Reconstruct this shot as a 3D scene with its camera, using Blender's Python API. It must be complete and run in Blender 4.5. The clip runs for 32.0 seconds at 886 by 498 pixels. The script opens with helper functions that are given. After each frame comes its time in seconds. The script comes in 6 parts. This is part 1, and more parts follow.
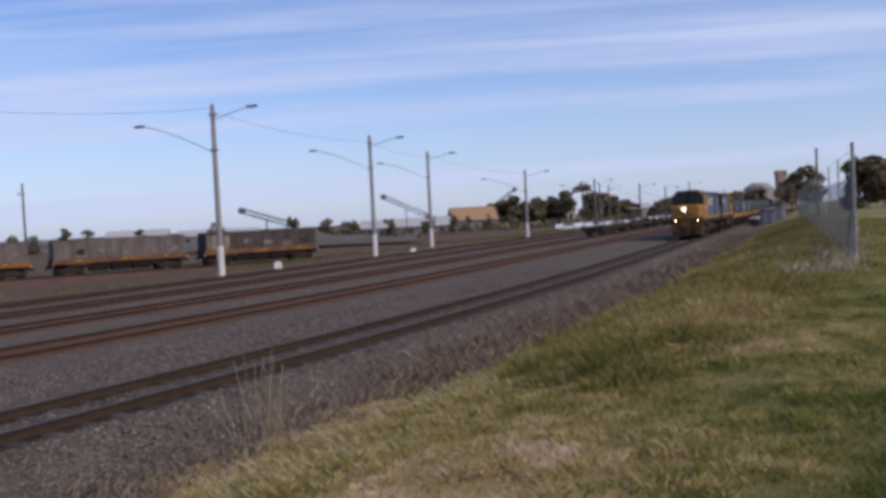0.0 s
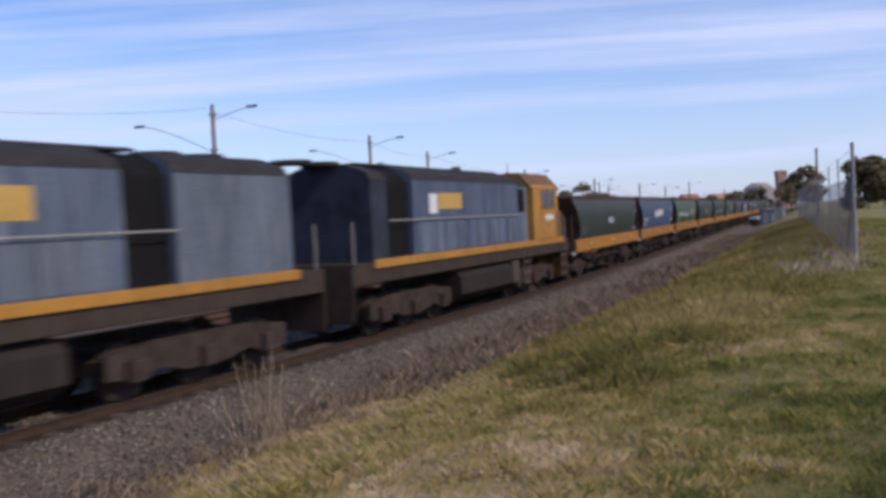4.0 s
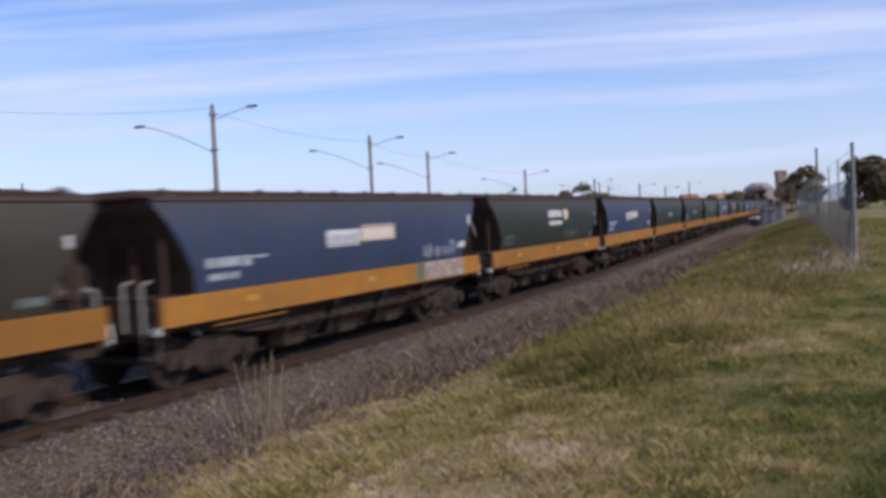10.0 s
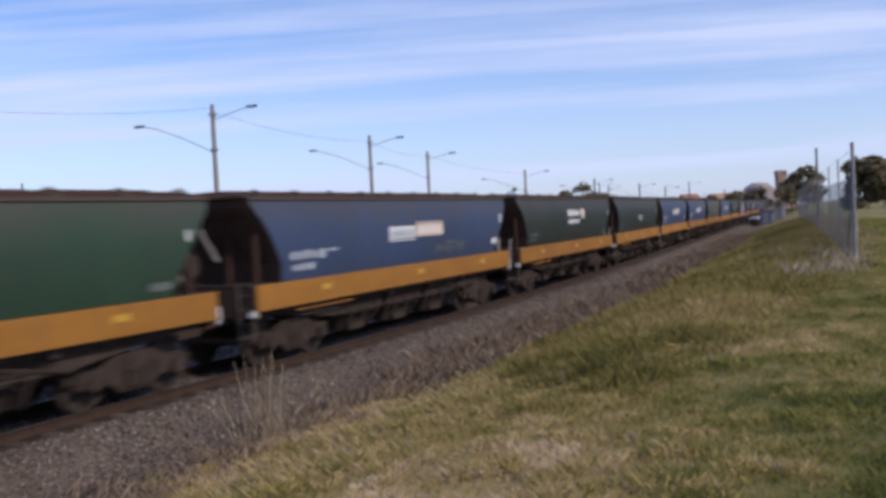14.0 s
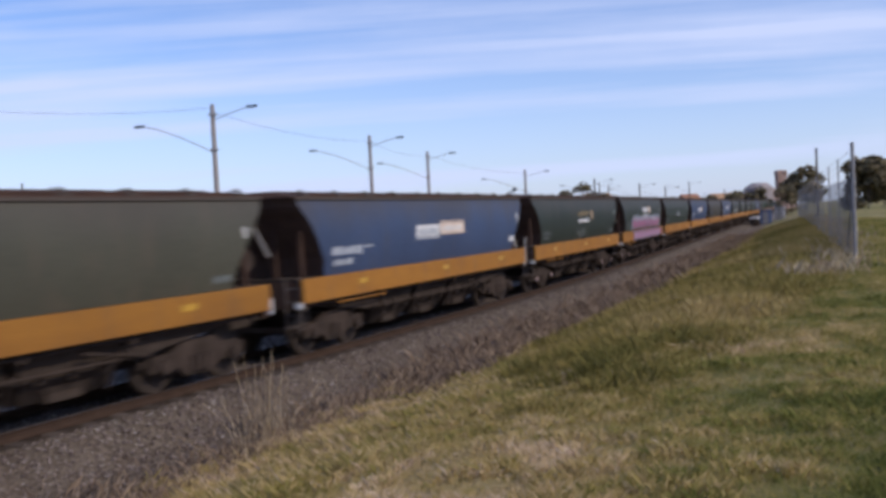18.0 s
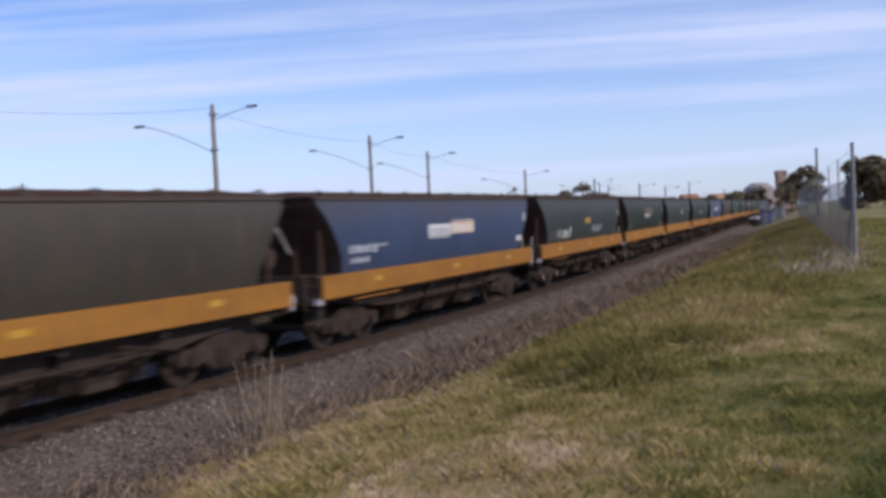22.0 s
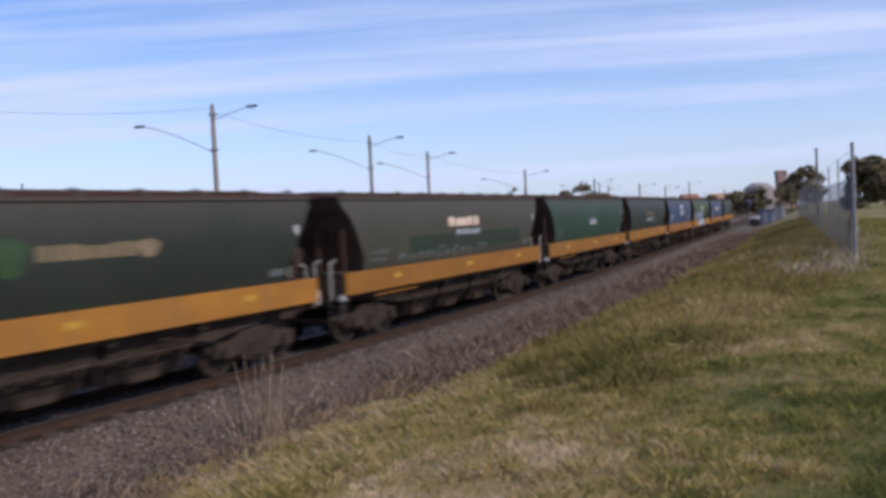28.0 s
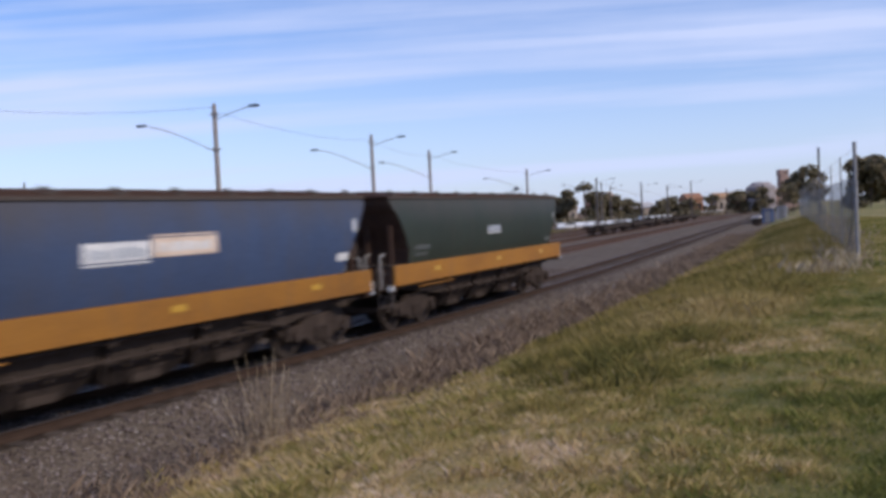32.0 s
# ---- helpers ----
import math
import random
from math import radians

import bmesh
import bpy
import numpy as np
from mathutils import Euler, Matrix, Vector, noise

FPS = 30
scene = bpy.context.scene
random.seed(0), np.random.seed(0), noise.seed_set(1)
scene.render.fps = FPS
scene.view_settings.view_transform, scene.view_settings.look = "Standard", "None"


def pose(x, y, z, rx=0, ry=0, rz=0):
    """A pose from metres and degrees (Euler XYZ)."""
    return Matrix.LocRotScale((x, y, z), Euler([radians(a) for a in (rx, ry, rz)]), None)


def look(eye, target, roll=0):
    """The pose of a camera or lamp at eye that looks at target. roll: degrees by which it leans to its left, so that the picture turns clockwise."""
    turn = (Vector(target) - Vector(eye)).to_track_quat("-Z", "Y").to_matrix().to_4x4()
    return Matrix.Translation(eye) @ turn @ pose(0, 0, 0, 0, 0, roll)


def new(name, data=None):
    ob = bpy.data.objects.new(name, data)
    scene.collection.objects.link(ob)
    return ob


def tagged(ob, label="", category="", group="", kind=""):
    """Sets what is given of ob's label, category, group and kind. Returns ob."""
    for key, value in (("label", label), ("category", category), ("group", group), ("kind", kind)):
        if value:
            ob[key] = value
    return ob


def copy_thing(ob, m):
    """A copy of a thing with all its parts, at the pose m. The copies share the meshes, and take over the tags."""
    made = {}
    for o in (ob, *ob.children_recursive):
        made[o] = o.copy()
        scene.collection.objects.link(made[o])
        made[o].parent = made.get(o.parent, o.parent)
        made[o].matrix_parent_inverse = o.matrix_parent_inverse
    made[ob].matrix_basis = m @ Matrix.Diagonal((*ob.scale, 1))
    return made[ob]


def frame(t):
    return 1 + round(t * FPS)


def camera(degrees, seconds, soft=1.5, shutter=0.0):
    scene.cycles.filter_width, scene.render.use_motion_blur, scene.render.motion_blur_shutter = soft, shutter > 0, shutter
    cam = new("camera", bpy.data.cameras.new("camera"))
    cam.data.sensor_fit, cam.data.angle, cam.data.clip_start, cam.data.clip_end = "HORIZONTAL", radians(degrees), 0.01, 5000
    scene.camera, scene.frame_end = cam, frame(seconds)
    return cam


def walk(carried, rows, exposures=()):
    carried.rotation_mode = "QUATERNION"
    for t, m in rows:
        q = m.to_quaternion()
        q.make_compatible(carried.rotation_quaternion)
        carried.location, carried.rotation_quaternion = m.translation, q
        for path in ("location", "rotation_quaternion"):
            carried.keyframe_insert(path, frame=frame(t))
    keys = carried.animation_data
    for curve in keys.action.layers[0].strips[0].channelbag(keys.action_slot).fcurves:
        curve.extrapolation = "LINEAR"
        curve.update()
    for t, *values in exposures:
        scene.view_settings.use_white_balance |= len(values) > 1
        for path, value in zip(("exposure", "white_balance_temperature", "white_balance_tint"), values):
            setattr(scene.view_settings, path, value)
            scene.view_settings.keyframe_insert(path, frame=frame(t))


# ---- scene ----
# ---- camera: stands on a tripod on the bank, nudged at the very end ----
EYE = (0.0, 0.0, 2.824)
cam = camera(53.18, 32.0, soft=3.8, shutter=0.35)


def aim(yaw, pitch, roll):
    a, b = radians(yaw), radians(pitch)
    return look(EYE, (math.sin(a) * math.cos(b) * 10, math.cos(a) * math.cos(b) * 10, EYE[2] + math.sin(b) * 10), roll)


still = aim(0, -1.915, -2.814)
walk(cam, [(0, still), (31.6, still), (32.0, aim(-0.115, -1.96, -2.814))], [(0, -0.2), (2.6, -0.2), (3.6, 0.0), (32, 0.0)])

# ---- light: late winter sun from the right and a little behind, blue sky with streaky cloud ----
SUN_EL, SUN_AZ = radians(39), radians(124)
world = bpy.data.worlds.new("sky")
scene.world = world
world.use_nodes = True
wn, wl = world.node_tree.nodes, world.node_tree.links
wn.clear()


def wnode(kind, **kw):
    n = wn.new(kind)
    for k, v in kw.items():
        n.inputs[k].default_value = v
    return n


sky = wn.new("ShaderNodeTexSky")
sky.sky_type = "NISHITA"
sky.sun_disc = False
sky.sun_elevation, sky.sun_rotation = SUN_EL, SUN_AZ
sky.air_density, sky.dust_density, sky.ozone_density = 1.0, 0.6, 1.5
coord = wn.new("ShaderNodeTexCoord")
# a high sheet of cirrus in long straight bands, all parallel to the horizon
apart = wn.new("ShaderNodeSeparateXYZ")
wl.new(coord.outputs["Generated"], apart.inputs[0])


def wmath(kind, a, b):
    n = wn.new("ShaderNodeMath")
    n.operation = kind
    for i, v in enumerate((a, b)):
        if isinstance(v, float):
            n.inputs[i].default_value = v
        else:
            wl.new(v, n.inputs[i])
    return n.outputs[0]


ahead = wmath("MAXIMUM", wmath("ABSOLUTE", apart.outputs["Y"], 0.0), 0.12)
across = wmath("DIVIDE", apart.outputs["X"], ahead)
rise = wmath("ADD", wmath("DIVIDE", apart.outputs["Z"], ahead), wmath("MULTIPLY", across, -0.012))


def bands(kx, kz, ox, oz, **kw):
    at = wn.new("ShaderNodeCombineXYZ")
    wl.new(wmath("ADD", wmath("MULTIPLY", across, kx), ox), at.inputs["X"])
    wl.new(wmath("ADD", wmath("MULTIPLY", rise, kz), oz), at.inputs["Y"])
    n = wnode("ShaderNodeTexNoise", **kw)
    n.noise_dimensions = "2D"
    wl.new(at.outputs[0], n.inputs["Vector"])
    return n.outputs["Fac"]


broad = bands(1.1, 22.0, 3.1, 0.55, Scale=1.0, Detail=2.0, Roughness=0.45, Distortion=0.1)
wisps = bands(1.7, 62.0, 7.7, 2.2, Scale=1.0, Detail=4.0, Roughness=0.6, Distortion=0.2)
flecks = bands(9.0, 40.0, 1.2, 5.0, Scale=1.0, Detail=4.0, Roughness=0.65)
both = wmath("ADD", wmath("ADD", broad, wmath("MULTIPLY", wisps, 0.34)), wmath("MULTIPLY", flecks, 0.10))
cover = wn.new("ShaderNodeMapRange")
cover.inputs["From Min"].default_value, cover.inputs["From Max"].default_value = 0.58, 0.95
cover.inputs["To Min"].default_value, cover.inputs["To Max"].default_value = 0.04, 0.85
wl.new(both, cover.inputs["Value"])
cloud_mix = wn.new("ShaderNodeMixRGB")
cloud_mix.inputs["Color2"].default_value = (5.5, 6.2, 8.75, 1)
# haze thickens towards the horizon
up = wn.new("ShaderNodeSeparateXYZ")
wl.new(coord.outputs["Generated"], up.inputs[0])
haze = wn.new("ShaderNodeMapRange")
haze.inputs["From Min"].default_value, haze.inputs["From Max"].default_value = 0.0, 0.22
haze.inputs["To Min"].default_value, haze.inputs["To Max"].default_value = 0.54, 0.0
wl.new(up.outputs["Z"], haze.inputs["Value"])
veil = wn.new("ShaderNodeMath")
veil.operation = "MAXIMUM"
thin = wn.new("ShaderNodeMapRange")
thin.inputs["From Min"].default_value, thin.inputs["From Max"].default_value = 0.30, 0.60
thin.inputs["To Min"].default_value, thin.inputs["To Max"].default_value = 1.0, 0.08
wl.new(up.outputs["Z"], thin.inputs["Value"])
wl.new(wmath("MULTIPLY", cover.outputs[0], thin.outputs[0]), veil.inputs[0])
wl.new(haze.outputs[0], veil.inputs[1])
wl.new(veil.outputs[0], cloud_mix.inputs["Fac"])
tint = wn.new("ShaderNodeMixRGB")
tint.blend_type = "MULTIPLY"
tint.inputs["Fac"].default_value = 1.0
tint.inputs["Color2"].default_value = (0.90, 1.01, 1.39, 1)
wl.new(sky.outputs[0], tint.inputs["Color1"])
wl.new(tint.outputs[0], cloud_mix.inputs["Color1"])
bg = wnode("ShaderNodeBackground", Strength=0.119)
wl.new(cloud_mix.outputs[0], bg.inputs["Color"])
wout = wn.new("ShaderNodeOutputWorld")
wl.new(bg.outputs[0], wout.inputs["Surface"])

sun_data = bpy.data.lights.new("sun", "SUN")
sun_data.energy, sun_data.angle, sun_data.color = 2.85, radians(0.55), (1.0, 0.90, 0.76)
sun = new("sun", sun_data)
sx, sy, sz = math.sin(SUN_AZ) * math.cos(SUN_EL), math.cos(SUN_AZ) * math.cos(SUN_EL), math.sin(SUN_EL)
sun.matrix_world = look((sx * 80, sy * 80, sz * 80), (0, 0, 0))

# ---- materials ----
def mat(name, base, rough=0.7, metal=0.0, dark=None, scale=3.0, amount=0.6, fine=40.0, bump=0.15, streak=None, dirt=None, vary=0.0, spec=0.4):
    """Two-scale mottled surface; streak stretches the coarse pattern, dirt is a second colour for stains, vary shifts brightness per object."""
    m = bpy.data.materials.new(name)
    m.use_nodes = True
    nt = m.node_tree
    n, l = nt.nodes, nt.links
    b = n["Principled BSDF"]
    b.inputs["Roughness"].default_value, b.inputs["Metallic"].default_value = rough, metal
    b.inputs["Specular IOR Level"].default_value = spec
    tc = n.new("ShaderNodeTexCoord")
    info = n.new("ShaderNodeObjectInfo")
    shift = n.new("ShaderNodeVectorMath")
    shift.operation = "MULTIPLY_ADD"
    l.new(info.outputs["Random"], shift.inputs[0])
    shift.inputs[1].default_value = (37, 53, 71)
    l.new(tc.outputs["Object"], shift.inputs[2])
    mp = n.new("ShaderNodeMapping")
    mp.inputs["Scale"].default_value = streak or (1, 1, 1)
    l.new(shift.outputs[0], mp.inputs["Vector"])
    big = n.new("ShaderNodeTexNoise")
    big.inputs["Scale"].default_value, big.inputs["Detail"].default_value, big.inputs["Roughness"].default_value = scale, 4, 0.6
    l.new(mp.outputs[0], big.inputs["Vector"])
    small = n.new("ShaderNodeTexNoise")
    small.inputs["Scale"].default_value, small.inputs["Detail"].default_value = fine, 3
    l.new(shift.outputs[0], small.inputs["Vector"])
    ramp = n.new("ShaderNodeMapRange")
    ramp.inputs["From Min"].default_value, ramp.inputs["From Max"].default_value = 0.35, 0.68
    ramp.inputs["To Max"].default_value = amount
    l.new(big.outputs["Fac"], ramp.inputs["Value"])
    mix = n.new("ShaderNodeMixRGB")
    dk = dark or tuple(c * 0.6 for c in base)
    mix.inputs["Color1"].default_value, mix.inputs["Color2"].default_value = (*base, 1), (*dk, 1)
    l.new(ramp.outputs[0], mix.inputs["Fac"])
    ramp2 = n.new("ShaderNodeMapRange")
    ramp2.inputs["To Min"].default_value, ramp2.inputs["To Max"].default_value = 0.72, 1.28
    l.new(small.outputs["Fac"], ramp2.inputs["Value"])
    mul = n.new("ShaderNodeMixRGB")
    mul.blend_type, mul.inputs["Fac"].default_value = "MULTIPLY", 1.0
    l.new(mix.outputs[0], mul.inputs["Color1"])
    l.new(ramp2.outputs[0], mul.inputs["Color2"])
    last = mul
    if dirt:
        mp2 = n.new("ShaderNodeMapping")
        mp2.inputs["Scale"].default_value = (1.4, 1.4, 0.25)
        l.new(shift.outputs[0], mp2.inputs["Vector"])
        st = n.new("ShaderNodeTexNoise")
        st.inputs["Scale"].default_value, st.inputs["Detail"].default_value, st.inputs["Roughness"].default_value = 2.3, 5, 0.65
        l.new(mp2.outputs[0], st.inputs["Vector"])
        r3 = n.new("ShaderNodeMapRange")
        r3.inputs["From Min"].default_value, r3.inputs["From Max"].default_value, r3.inputs["To Max"].default_value = 0.5, 0.72, 0.55
        l.new(st.outputs["Fac"], r3.inputs["Value"])
        dm = n.new("ShaderNodeMixRGB")
        l.new(r3.outputs[0], dm.inputs["Fac"])
        l.new(last.outputs[0], dm.inputs["Color1"])
        dm.inputs["Color2"].default_value = (*dirt, 1)
        last = dm
    if vary:
        rv = n.new("ShaderNodeMapRange")
        rv.inputs["To Min"].default_value, rv.inputs["To Max"].default_value = 1 - vary, 1 + vary
        l.new(info.outputs["Random"], rv.inputs["Value"])
        vm = n.new("ShaderNodeMixRGB")
        vm.blend_type, vm.inputs["Fac"].default_value = "MULTIPLY", 1.0
        l.new(last.outputs[0], vm.inputs["Color1"])
        l.new(rv.outputs[0], vm.inputs["Color2"])
        last = vm
    l.new(last.outputs[0], b.inputs["Base Color"])
    if bump:
        bp = n.new("ShaderNodeBump")
        bp.inputs["Strength"].default_value, bp.inputs["Distance"].default_value = bump, 0.02
        l.new(small.outputs["Fac"], bp.inputs["Height"])
        l.new(bp.outputs[0], b.inputs["Normal"])
    return m


def glow(name, colour, strength):
    m = bpy.data.materials.new(name)
    m.use_nodes = True
    b = m.node_tree.nodes["Principled BSDF"]
    b.inputs["Base Color"].default_value = (*colour, 1)
    b.inputs["Emission Color"].default_value = (*colour, 1)
    b.inputs["Emission Strength"].default_value = strength
    return m


def island_mat(name, a, b_col, c_col, rough=0.85, spec=0.15, trans=0.0):
    """For blades and leaves: three colours picked per loose piece."""
    m = bpy.data.materials.new(name)
    m.use_nodes = True
    n, l = m.node_tree.nodes, m.node_tree.links
    b = n["Principled BSDF"]
    b.inputs["Roughness"].default_value, b.inputs["Specular IOR Level"].default_value = rough, spec
    g = n.new("ShaderNodeNewGeometry")
    r = n.new("ShaderNodeValToRGB")
    r.color_ramp.elements[0].color, r.color_ramp.elements[1].color = (*a, 1), (*c_col, 1)
    e = r.color_ramp.elements.new(0.5)
    e.color = (*b_col, 1)
    l.new(g.outputs["Random Per Island"], r.inputs["Fac"])
    l.new(r.outputs[0], b.inputs["Base Color"])
    if trans:
        t = n.new("ShaderNodeBsdfTranslucent")
        l.new(r.outputs[0], t.inputs["Color"])
        mx = n.new("ShaderNodeMixShader")
        mx.inputs["Fac"].default_value = trans
        l.new(b.outputs[0], mx.inputs[1])
        l.new(t.outputs[0], mx.inputs[2])
        l.new(mx.outputs[0], n["Material Output"].inputs["Surface"])
    return m


# ---- mesh helpers ----
def part(name, bm, material, parent=None, label="", smooth=False):
    me = bpy.data.meshes.new(name)
    bmesh.ops.recalc_face_normals(bm, faces=bm.faces)
    bm.to_mesh(me)
    bm.free()
    me.materials.append(material)
    if smooth:
        me.shade_smooth()
    ob = new(name, me)
    ob.parent = parent
    if label:
        ob["label"] = label
    return ob


def again(name, ob, parent, m, label=""):
    """One more object on the same mesh, placed by m in its parent's space."""
    o = new(name, ob.data)
    o.parent, o.matrix_basis = parent, m
    if label:
        o["label"] = label
    return o


def box(x0, x1, y0, y1, z0, z1, bm=None, bevel=0.0):
    bm = bm or bmesh.new()
    v = [bm.verts.new((x, y, z)) for x in (x0, x1) for y in (y0, y1) for z in (z0, z1)]
    f = [bm.faces.new([v[i] for i in q]) for q in ((0, 1, 3, 2), (4, 6, 7, 5), (0, 4, 5, 1), (2, 3, 7, 6), (0, 2, 6, 4), (1, 5, 7, 3))]
    if bevel:
        edges = list({e for q in f for e in q.edges})
        bmesh.ops.bevel(bm, geom=edges, offset=bevel, segments=1, affect="EDGES")
    return bm


def rod(a, b, r, bm=None, sides=8, r2=None):
    """A round bar from a to b."""
    bm = bm or bmesh.new()
    a, b = Vector(a), Vector(b)
    m = Matrix.Translation((a + b) / 2) @ (b - a).to_track_quat("Z", "Y").to_matrix().to_4x4()
    bmesh.ops.create_cone(bm, cap_ends=True, segments=sides, radius1=r, radius2=r if r2 is None else r2, depth=(b - a).length, matrix=m)
    return bm


def prism(points, y0, y1, bm=None):
    """A plate: a polygon in x, z pulled from y0 to y1."""
    bm = bm or bmesh.new()
    a = [bm.verts.new((x, y0, z)) for x, z in points]
    b = [bm.verts.new((x, y1, z)) for x, z in points]
    bm.faces.new(a)
    bm.faces.new(b[::-1])
    for i in range(len(a)):
        j = (i + 1) % len(a)
        bm.faces.new((a[j], a[i], b[i], b[j]))
    return bm


def loft(rings, bm=None, caps=True):
    """Skin closed rings of equal count."""
    bm = bm or bmesh.new()
    vs = [[bm.verts.new(p) for p in r] for r in rings]
    for r0, r1 in zip(vs, vs[1:]):
        for i in range(len(r0)):
            j = (i + 1) % len(r0)
            bm.faces.new((r0[i], r0[j], r1[j], r1[i]))
    if caps:
        bm.faces.new(vs[0][::-1])
        bm.faces.new(vs[-1])
    return bm


def thing(name, label, category, m=None, group="", kind=""):
    e = new(name)
    e.empty_display_size = 0.3
    tagged(e, label, category, group, kind)
    if m is not None:
        e.matrix_basis = m
    return e


# ---- the plan: one curve for the main track; s runs away from the camera, lateral + is towards the bank ----
D0, PSI0, KURVE, S_STRAIGHT = 12.71, 0.49883, 0.00223, 48.46
_s = np.arange(-800.0, 3300.0, 0.5)
_psi = PSI0 - KURVE * np.clip(_s, -70.0, S_STRAIGHT)
_x = np.concatenate([[0], np.cumsum(np.sin(_psi) * 0.5)[:-1]])
_y = np.concatenate([[0], np.cumsum(np.cos(_psi) * 0.5)[:-1]])
_i0 = int(np.argmin(abs(_s)))
_x += -_x[_i0] - D0 * math.cos(PSI0)
_y += -_y[_i0] + D0 * math.sin(PSI0)


def heading(s):
    return float(np.interp(s, _s, _psi))


def plan(s, off, z=0.0):
    p = heading(s)
    return Vector((float(np.interp(s, _s, _x)) + off * math.cos(p), float(np.interp(s, _s, _y)) - off * math.sin(p), z))


def along(s, off, z=0.0, turn=0.0):
    """A pose on the plan: x points back towards the camera along the track, y towards the bank."""
    p = heading(s)
    v = plan(s, off, z)
    return pose(v.x, v.y, v.z, 0, 0, math.degrees(math.atan2(-math.cos(p), -math.sin(p))) + turn)


def lumps(x, y, seed=0):
    """Smooth value noise over the plan, about -1 to 1, for arrays."""
    x, y = np.asarray(x, float), np.asarray(y, float)
    i, j = np.floor(x), np.floor(y)
    u, v = x - i, y - j
    u, v = u * u * (3 - 2 * u), v * v * (3 - 2 * v)

    def lattice(a, b):
        h = np.sin(a * 127.1 + b * 311.7 + seed * 74.7) * 43758.5453
        return (h - np.floor(h)) * 2 - 1

    low = lattice(i, j) * (1 - u) + lattice(i + 1, j) * u
    high = lattice(i, j + 1) * (1 - u) + lattice(i + 1, j + 1) * u
    return low * (1 - v) + high * v


def step(v):
    return 1 / (1 + np.exp(-np.clip(v, -40, 40)))


def tall_zone(x, y, s, o):
    """Where the long grass stands on the slope, 0 to 1."""
    line = np.interp(o, (4.4, 5.3, 6.6, 8.0, 9.3, 10.4, 11.2), (20.5, 16.8, 13.0, 10.0, 8.1, 7.5, 7.8)) + 0.5 * lumps(x * 1.3, y * 1.3, 31)
    top = 10.9 + 0.6 * lumps(x * 0.8, y * 0.8, 32) + 0.5 * step((s - 17) / 2)
    return step((s - line) / 0.95) * step((top - o) / 0.4) * step((o - 4.8 - 0.8 * lumps(x * 0.35, y * 0.35, 33) - 0.5 * lumps(x * 1.1, y * 1.1, 34)) / 0.25)


def dryness(x, y, s, o):
    """Straw lies in the foreground, the lawn beyond the crest stays green."""
    t = tall_zone(x, y, s, o)
    near = step((10.5 + 1.2 * step((6.8 - s) / 0.5) - o) / 0.35) * step((30 - s) / 4.0)
    d = 0.34 + 0.38 * (1 - t) * near + 0.14 * t
    d = d - 0.05 * step((7.2 - o) / 0.5) * (1 - t) * near
    d = d + 0.17 * lumps(x * 0.5 + 3, y * 0.5, 5) + 0.17 * lumps(x * 1.6, y * 1.6, 9)
    return d + 0.20 * lumps(x * 5, y * 5, 10) + 0.14 * lumps(x * 11, y * 11, 12)


def clover(x, y):
    """A dark patch of clover on the lawn and fainter ones further off."""
    d = np.exp(-((x - 3.0) / 0.55) ** 2 - ((y - 5.3) / 0.8) ** 2)
    return np.clip(0.8 * d * (1 + 0.6 * lumps(x * 6, y * 6, 22)) + np.clip(lumps(x * 0.8, y * 0.45, 21) - 0.45, 0, 1) * 0.8, 0, 1)


def plans(s, off):
    p = np.interp(s, _s, _psi)
    return np.interp(s, _s, _x) + off * np.cos(p), np.interp(s, _s, _y) - off * np.sin(p)


SECTION = ((-46.0, -29.0, -3.4, -1.7, 1.65, 2.7, 4.3, 5.6, 8.0, 10.0, 12.5, 40.0), (-1.05, -0.12, -0.12, -0.19, -0.19, -0.46, -0.48, -0.20, 0.62, 1.15, 1.28, 1.30))


def ground_z(off):
    """Cross-section of the ground: yard, ballast shoulder, drain, grass bank."""
    return float(np.interp(off, *SECTION))


def surface(x, y, off, s=10.0):
    """Height of the uneven ground, for arrays."""
    near = (np.abs(off) < 60) & (s > -20) & (s < 200)
    g = np.clip((off - 3.6) / 1.5, 0, 1)
    hump = np.clip((s - 14) / 14, 0, 1) * np.clip((off - 4.6) / 1.6, 0, 1) * np.clip((11.5 - off) / 2.5, 0, 1)
    bank = hump * (0.12 + 0.14 * lumps(x * 0.28, y * 0.28, 3)) + g * (0.06 * lumps(x * 0.7, y * 0.7, 1) + 0.03 * lumps(x * 1.4, y * 1.4, 2))
    loose = 0.02 * lumps(x * 2.5, y * 2.5, 4) + 0.012 * lumps(x * 7, y * 7, 6)
    flat = (off <= 3.4) & ((off > 1.7) | (off < -2.2))
    return np.interp(off, *SECTION) + near * (bank + flat * loose)

# ---- ground: one sheet from the yard over the bank to the horizon ----
YARD = (-7.9, -13.3, -18.2, -22.8)  # lateral places of the yard tracks


